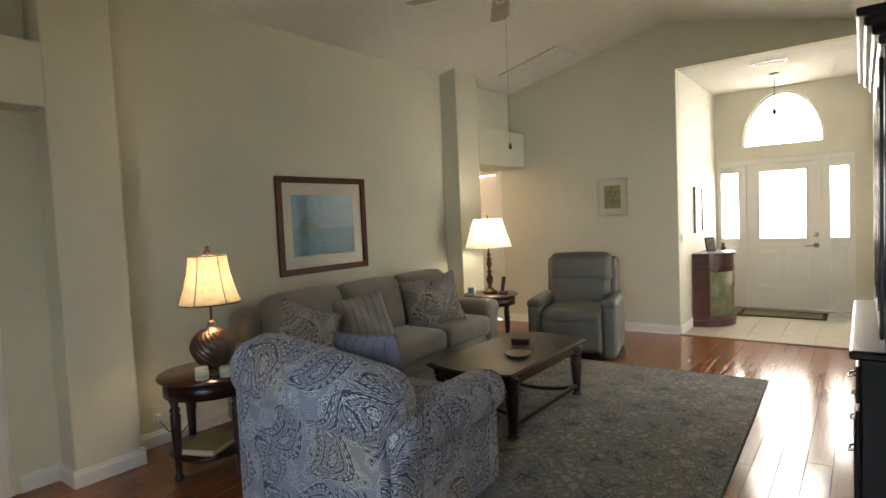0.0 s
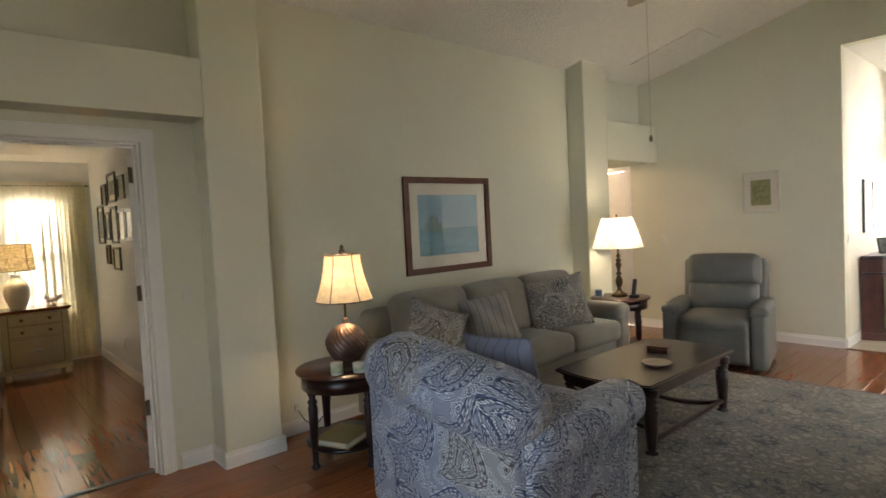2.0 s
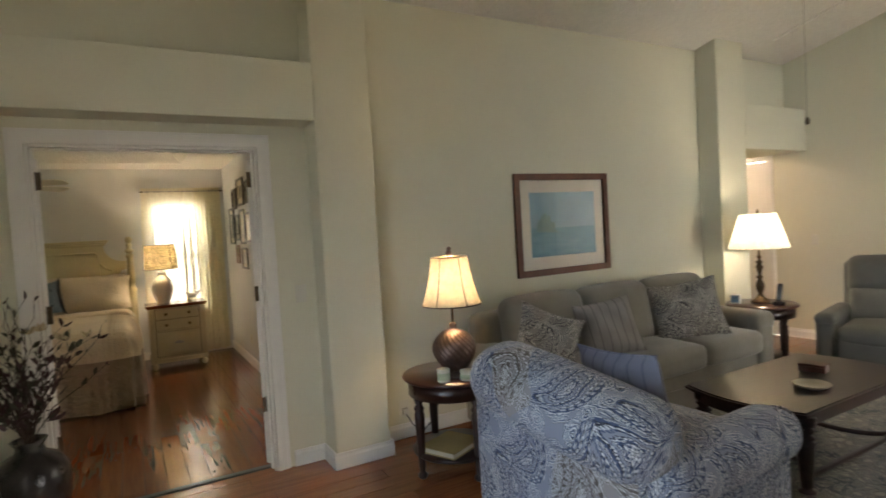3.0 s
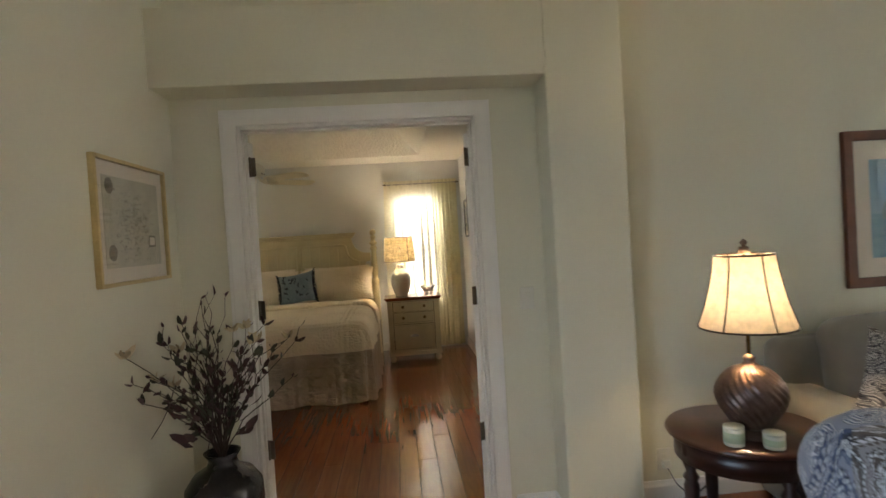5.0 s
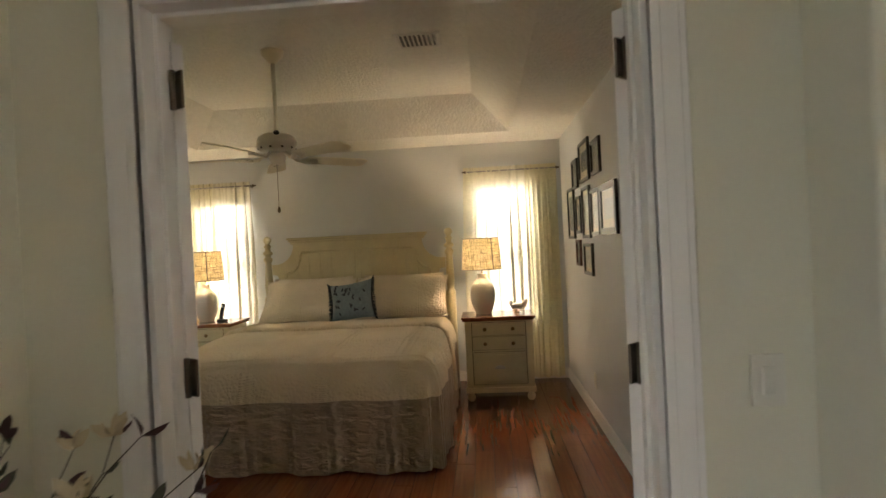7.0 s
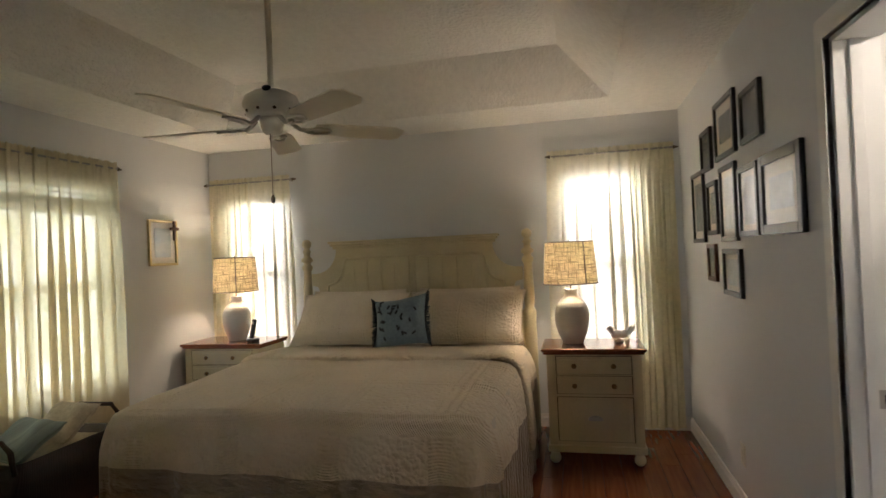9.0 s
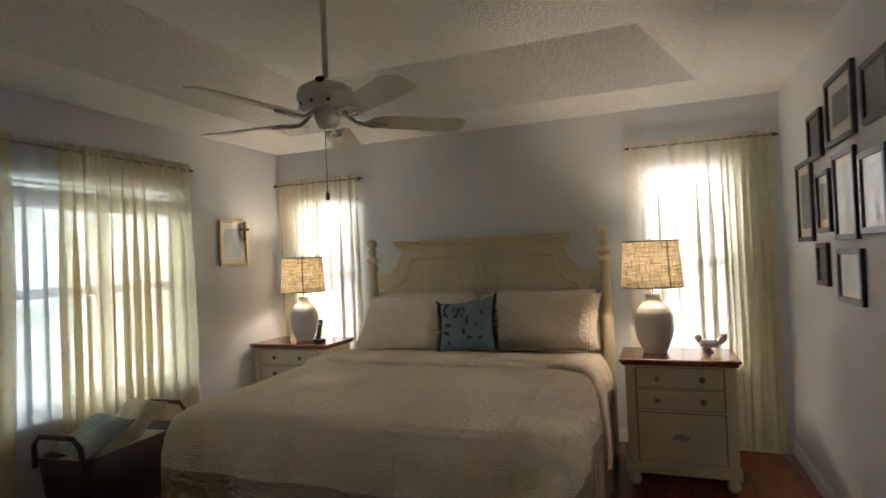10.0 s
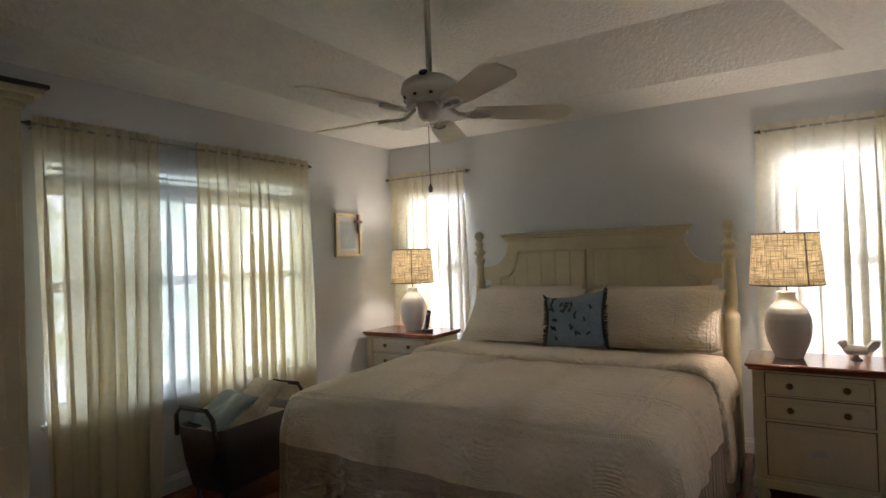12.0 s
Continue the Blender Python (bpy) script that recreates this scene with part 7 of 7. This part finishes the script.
# ---- curtains, rods and blinds ----
def curtain(name, a, b, z0, z1, at, along, mat, label, folds, amp, seed, inward=1, taper=0.0, swing=0.25):
    """Gathered cloth hanging from a rod between a and b."""
    rg = random.Random(seed)
    ph = [rg.uniform(0, 6.28) for _ in range(6)]
    n, mrows = folds * 16, 22
    v, f = [], []
    for j in range(mrows + 1):
        q = j / mrows
        z = z1 + 0.045 - (z1 + 0.045 - z0) * q
        grow = 0.35 + 0.65 * min(1, q * 2.2)
        for i in range(n + 1):
            u = i / n
            k = u * folds * 2 * math.pi
            w = math.sin(k + 1.7 * math.sin(3.7 * u * 2 + ph[0]) + 0.35 * math.sin(6 * q + ph[1])) + 0.25 * math.sin(2.3 * k + ph[2] + 1.5 * q) + 0.06 * math.sin(4.1 * k + ph[3])
            tight = (0.006 * math.sin(3.0 * k + ph[4]) + 0.003 * math.sin(7 * k)) * max(0, 1 - q * 6)
            off = amp * grow * w * 0.62 + tight
            pitch = (b - a) / folds
            p = a + (b - a) * u + swing * pitch * min(1, 0.3 + q * 2) * math.sin(k + ph[5] + 1.5 * math.sin(5.3 * u + ph[0]) + 0.8 * math.sin(13 * u + ph[3])) - taper * (u - 0.5) * q
            lift = 0.008 * math.sin(k * 0.5 + ph[2]) * (1 if j == mrows else 0) + (0.007 * math.sin(5 * k + ph[1]) if j == 0 else 0)
            v.append((p, at + inward * off, z + lift) if along == "x" else (at + inward * off, p, z + lift))
    for j in range(mrows):
        for i in range(n):
            k = j * (n + 1) + i
            f.append((k, k + 1, k + n + 2, k + n + 1))
    return tagged(part(name, Shape().add(v, f), mat), label, "curtain")


def rod(a, b, z, at, along, wall_at, label):
    t = thing("curtain_rod", label, "curtain rod", pose(0, 0, 0))

    def P(p, o, zz):
        return (p, o, zz) if along == "x" else (o, p, zz)
    part("pole", Shape().tube([P(a, at, z), P(b, at, z)], 0.008, 10), M_METAL, t)
    for e, sgn in ((a, -1), (b, 1)):
        part("finial", Shape().tube([P(e, at, z), P(e + sgn * 0.012, at, z), P(e + sgn * 0.02, at, z), P(e + sgn * 0.04, at, z)], 0.016, 10, 0.006), M_HINGE, t)
        part("bracket", Shape().tube([P(e - sgn * 0.03, wall_at, z - 0.01), P(e - sgn * 0.03, at, z - 0.01)], 0.006, 6), M_METAL, t)


hx = BX + 0.075
rod(0.385, 1.335, 2.245, hx, "y", BX, "thin metal curtain rod over the bedside window")
rod(-2.86, -1.96, 2.235, hx, "y", BX, "thin metal curtain rod over the corner window")
rod(-7.42, -5.45, 2.235, LY + 0.085, "x", LY, "thin metal curtain rod over the wide window")
curtain("curtain", 0.37, 1.01, 0.30, 2.245, hx, "y", M_CURTAIN_WEST, "sheer ivory curtain over the bright bedside window", 6, 0.026, 1, swing=0.36)
curtain("curtain", 1.01, 1.34, 0.03, 2.245, hx, "y", M_CURTAIN_SIDE, "gathered ivory curtain panel reaching the floor", 7, 0.03, 2)
curtain("curtain", -2.84, -2.40, 0.30, 2.235, hx, "y", M_CURTAIN_SIDE, "ivory curtain panel beside the corner window", 6, 0.022, 3, taper=-0.03)
curtain("curtain", -2.40, -1.98, 0.30, 2.235, hx, "y", M_CURTAIN_WEST, "sheer ivory curtain over the corner window", 4, 0.026, 4, swing=0.36)
curtain("curtain", -6.14, -5.46, 0.03, 2.235, LY + 0.09, "x", M_CURTAIN, "sheer ivory curtain over the wide window", 8, 0.030, 5, taper=0.10, swing=0.42)
curtain("curtain", -6.46, -5.60, 0.52, 2.235, LY + 0.045, "x", M_CURTAIN_THIN, "thin white sheer behind the ivory curtains", 7, 0.010, 6, swing=0.3)
curtain("curtain", -7.40, -6.40, 0.03, 2.235, LY + 0.09, "x", M_CURTAIN, "sheer ivory curtain over the wide window", 11, 0.026, 7, swing=0.42)


def blind(a, b, z0, z1, at, along, label, step=0.05, tilt=18):
    t = thing("window_blind", label, "blind", pose(0, 0, 0))
    w = b - a - 0.03
    me = (Shape().box(-w / 2, w / 2, -0.022, 0.022, -0.0012, 0.0012, 0.0006) if along == "x" else Shape().box(-0.022, 0.022, -w / 2, w / 2, -0.0012, 0.0012, 0.0006)).mesh("slat")
    me.materials.append(M_BLIND)
    c = (a + b) / 2
    n = int((z1 - z0) / step)
    for k in range(n):
        z = z0 + 0.03 + k * step
        part("slat", me, M_BLIND, t, m=pose(c, at, z, tilt, 0, 0) if along == "x" else pose(at, c, z, 0, tilt, 0))
    part("headrail", Shape().box(a + 0.01, b - 0.01, at - 0.025, at + 0.025, z1 - 0.02, z1 + 0.025, 0.003) if along == "x" else Shape().box(at - 0.025, at + 0.025, a + 0.01, b - 0.01, z1 - 0.02, z1 + 0.025, 0.003), M_TRIM, t)


blind(0.45, 1.075, 0.66, 1.34, BX - 0.03, "y", "white slatted blind in the lower window half")
blind(-2.66, -2.02, 0.66, 2.06, BX - 0.03, "y", "white slatted blind in the corner window")
blind(-7.42, -5.56, 1.92, 2.08, LY - 0.03, "x", "white slatted blind drawn up in the wide window", 0.04)


# small pictures on the bedroom wall
for x0, x1, z0, z1, fm, pm, mw, lab in (
        (-8.145, -7.795, 1.482, 1.958, M_BLACKFRAME, M_PHOTO, 0.05, "tall narrow black framed photo"),
        (-7.82, -7.545, 1.929, 2.189, M_BLACKFRAME, M_PHOTO, 0.0, "small black framed photo"),
        (-7.44, -7.022, 1.947, 2.279, M_BLACKFRAME, M_PHOTO, 0.06, "black framed photo with a pale mat"),
        (-6.919, -6.614, 1.953, 2.21, M_BLACKFRAME, M_PHOTO, 0.0, "small black framed dark photo"),
        (-7.698, -7.45, 1.526, 1.853, M_BLACKFRAME, M_PHOTO, 0.04, "small black framed photo"),
        (-7.376, -7.053, 1.482, 1.903, M_BLACKFRAME, M_PHOTO_PALE, 0.04, "black framed pale print"),
        (-6.998, -6.69, 1.502, 1.85, M_BLACKFRAME, M_PHOTO_PALE, 0.03, "black framed pale print"),
        (-6.66, -6.179, 1.502, 1.853, M_BLACKFRAME, M_PHOTO_PALE, 0.06, "wide black framed pale print"),
        (-7.755, -7.54, 1.24, 1.472, M_BROWNFRAME, M_PHOTO, 0.0, "small brown framed photo"),
        (-7.374, -7.022, 1.181, 1.441, M_BLACKFRAME, M_PHOTO_PALE, 0.03, "small black framed pale print")):
    picture("wall_photo", x1 - x0, z1 - z0, 0.045 if x1 - x0 > 0.45 else 0.028, 0.022, fm, mw, pm, lab + " on the bedroom wall", pose((x0 + x1) / 2, RY, (z0 + z1) / 2, 0, 0, 0))
crs = Shape().box(-0.012, 0.012, -0.05, -0.03, 0.02, 0.19, 0.004).box(-0.05, 0.05, -0.05, -0.03, 0.11, 0.135, 0.004)
picture("framed_print", 0.335, 0.39, 0.022, 0.025, M_GOLD, 0.05, sketch("pale_blue_print", (0.20, 0.30, 0.36), (0.50, 0.50, 0.42), 7), "small framed blue print with a wooden cross hung on it", pose(-7.96, LY, 1.682, 0, 0, 180),
        extras=[("cross", Shape().add([(p[0] + 0.11, p[1], p[2]) for p in crs.v], crs.f, False), M_BROWNFRAME)])


def armoire():
    t = thing("armoire", "tall cream painted armoire with dark-topped crown", "armoire", pose(-4.75, LY + 0.012, 0))
    w, d, h = 0.96, 0.56, 2.18
    part("body", Shape().box(-w / 2, w / 2, 0.0, d, 0.10, h, 0.006), M_CREAMWOOD, t)
    part("plinth", Shape().box(-w / 2 - 0.015, w / 2 + 0.015, 0, d + 0.015, 0, 0.12, 0.008), M_CREAMWOOD, t)
    s = Shape()
    for o, z in ((0.015, h), (0.04, h + 0.03), (0.07, h + 0.06)):
        s.box(-w / 2 - o, w / 2 + o, 0, d + o, z, z + 0.032, 0.008)
    part("crown", s, M_CREAMWOOD, t)
    part("crown_cap", Shape().box(-w / 2 - 0.085, w / 2 + 0.085, 0, d + 0.085, h + 0.092, h + 0.112, 0.006), M_DARKWOOD, t, "dark wood cap")
    for sd in (-1, 1):
        x0, x1 = sorted((sd * 0.01, sd * (w / 2 - 0.03)))
        dr = part("door", Shape().box(x0, x1, d, d + 0.018, 0.75, h - 0.05, 0.004).box(x0 + 0.06, x1 - 0.06, d + 0.018, d + 0.026, 0.82, h - 0.12, 0.006), M_CREAMWOOD, t)
        part("knob", Shape().lathe([(0.001, 0), (0.008, 0), (0.016, 0.018), (0.001, 0.03)], 12, pose(sd * 0.04, d + 0.018, 1.3, -90, 0, 0)), M_METAL, dr)
    for z in (0.16, 0.45):
        dr = part("drawer", Shape().box(-w / 2 + 0.03, w / 2 - 0.03, d, d + 0.018, z, z + 0.26, 0.004), M_CREAMWOOD, t)
        part("knob", Shape().lathe([(0.001, 0), (0.008, 0), (0.016, 0.018), (0.001, 0.03)], 12, pose(0, d + 0.018, z + 0.13, -90, 0, 0)), M_METAL, dr)


armoire()


def cradle():
    t = thing("doll_cradle", "dark brown cane cradle basket with bent rails", "cradle", pose(-6.46, -2.45, 0, 0, 0, 4))
    L, W, z0, z1 = 0.36, 0.19, 0.12, 0.50
    base = loop(L, W, 0.06, 4)
    v, f = [], []
    rows = [(z0, 0.82), (0.3, 0.93), (z1, 1.0), (z1, 0.955), (0.3, 0.88), (z0 + 0.02, 0.78)]
    for z, k in rows:
        v += [(x * k, y * k, z) for x, y in base]
    m = len(base)
    for j in range(len(rows) - 1):
        for i in range(m):
            f.append((j * m + i, j * m + (i + 1) % m, (j + 1) * m + (i + 1) % m, (j + 1) * m + i))
    f.append(tuple(range(m)))
    f.append(tuple(range(5 * m, 6 * m)))
    part("basket", Shape().add(v, f), M_WICKER, t)
    for sd in (-1, 1):
        part("end_rail", Shape().tube([(sd * L * 0.99, -W * 0.9, z1 - 0.05), (sd * L * 1.02, -W * 0.85, z1 + 0.07), (sd * L * 1.03, -W * 0.6, z1 + 0.12), (sd * L * 1.03, W * 0.6, z1 + 0.12), (sd * L * 1.02, W * 0.85, z1 + 0.07), (sd * L * 0.99, W * 0.9, z1 - 0.05)], 0.014, 8), M_WICKER, t)
        for y in (-0.12, 0.12):
            part("leg", Shape().tube([(sd * 0.25, y, 0.0), (sd * 0.26, y, 0.16)], 0.016, 8), M_WICKER, t)
    part("liner", Shape().soft((0, 0, 0.40), (0.62, 0.30, 0.14), 0.05), M_WHITECLOTH, t)


cradle()
cushion("cradle_cushion", 0.34, 0.30, 0.11, M_TEALCLOTH, "pale teal striped cushion lying in the cradle", pose(-6.16, -2.44, 0.50, -62, 0, 80), "pillow")
cushion("cradle_cushion", 0.32, 0.28, 0.11, M_WHITECLOTH, "cream embroidered cushion lying in the cradle", pose(-6.44, -2.44, 0.51, -55, 0, 84), "pillow")


# ---- floor pieces ----
def planks(owner, mat, x0, x1, y0, y1, along, w=0.128, length=1.22, gap=0.0018):
    rng = random.Random(7)
    L, W = (length - gap) / 2, (w - gap) / 2
    s = Shape().box(-L, L, -W, W, -0.012, 0.0, 0.0015) if along == "x" else Shape().box(-W, W, -L, L, -0.012, 0.0, 0.0015)
    me = s.mesh("plank")
    me.materials.append(mat)
    rows = int(((y1 - y0) if along == "x" else (x1 - x0)) / w) + 1
    lo, hi = (x0, x1) if along == "x" else (y0, y1)
    for i in range(rows):
        at = lo - rng.random() * length
        while at < hi:
            p, q = max(lo, at), min(hi, at + length)
            if q - p > 0.02:
                ob = new("plank", me)
                ob.parent = owner
                c, k = (p + q) / 2, (q - p) / length
                ob.location = (c, y0 + (i + 0.5) * w, 0) if along == "x" else (x0 + (i + 0.5) * w, c, 0)
                ob.scale = (k, 1, 1) if along == "x" else (1, k, 1)
            at += length


planks(floor_living, M_FLOOR_L, -3.995, 0.66, -0.3, FY - 0.02, "y")
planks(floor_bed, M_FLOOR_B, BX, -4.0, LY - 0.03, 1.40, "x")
tile = Shape().box(-0.163, 0.163, -0.163, 0.163, -0.01, 0.0, 0.003).mesh("tile")
tile.materials.append(M_TILE)
for i in range(6):
    for j in range(7):
        ob = new("tile", tile)
        ob.parent = floor_foyer
        ob.location = (FL + 0.17 + i * 0.332, FY + 0.19 + j * 0.332, 0)
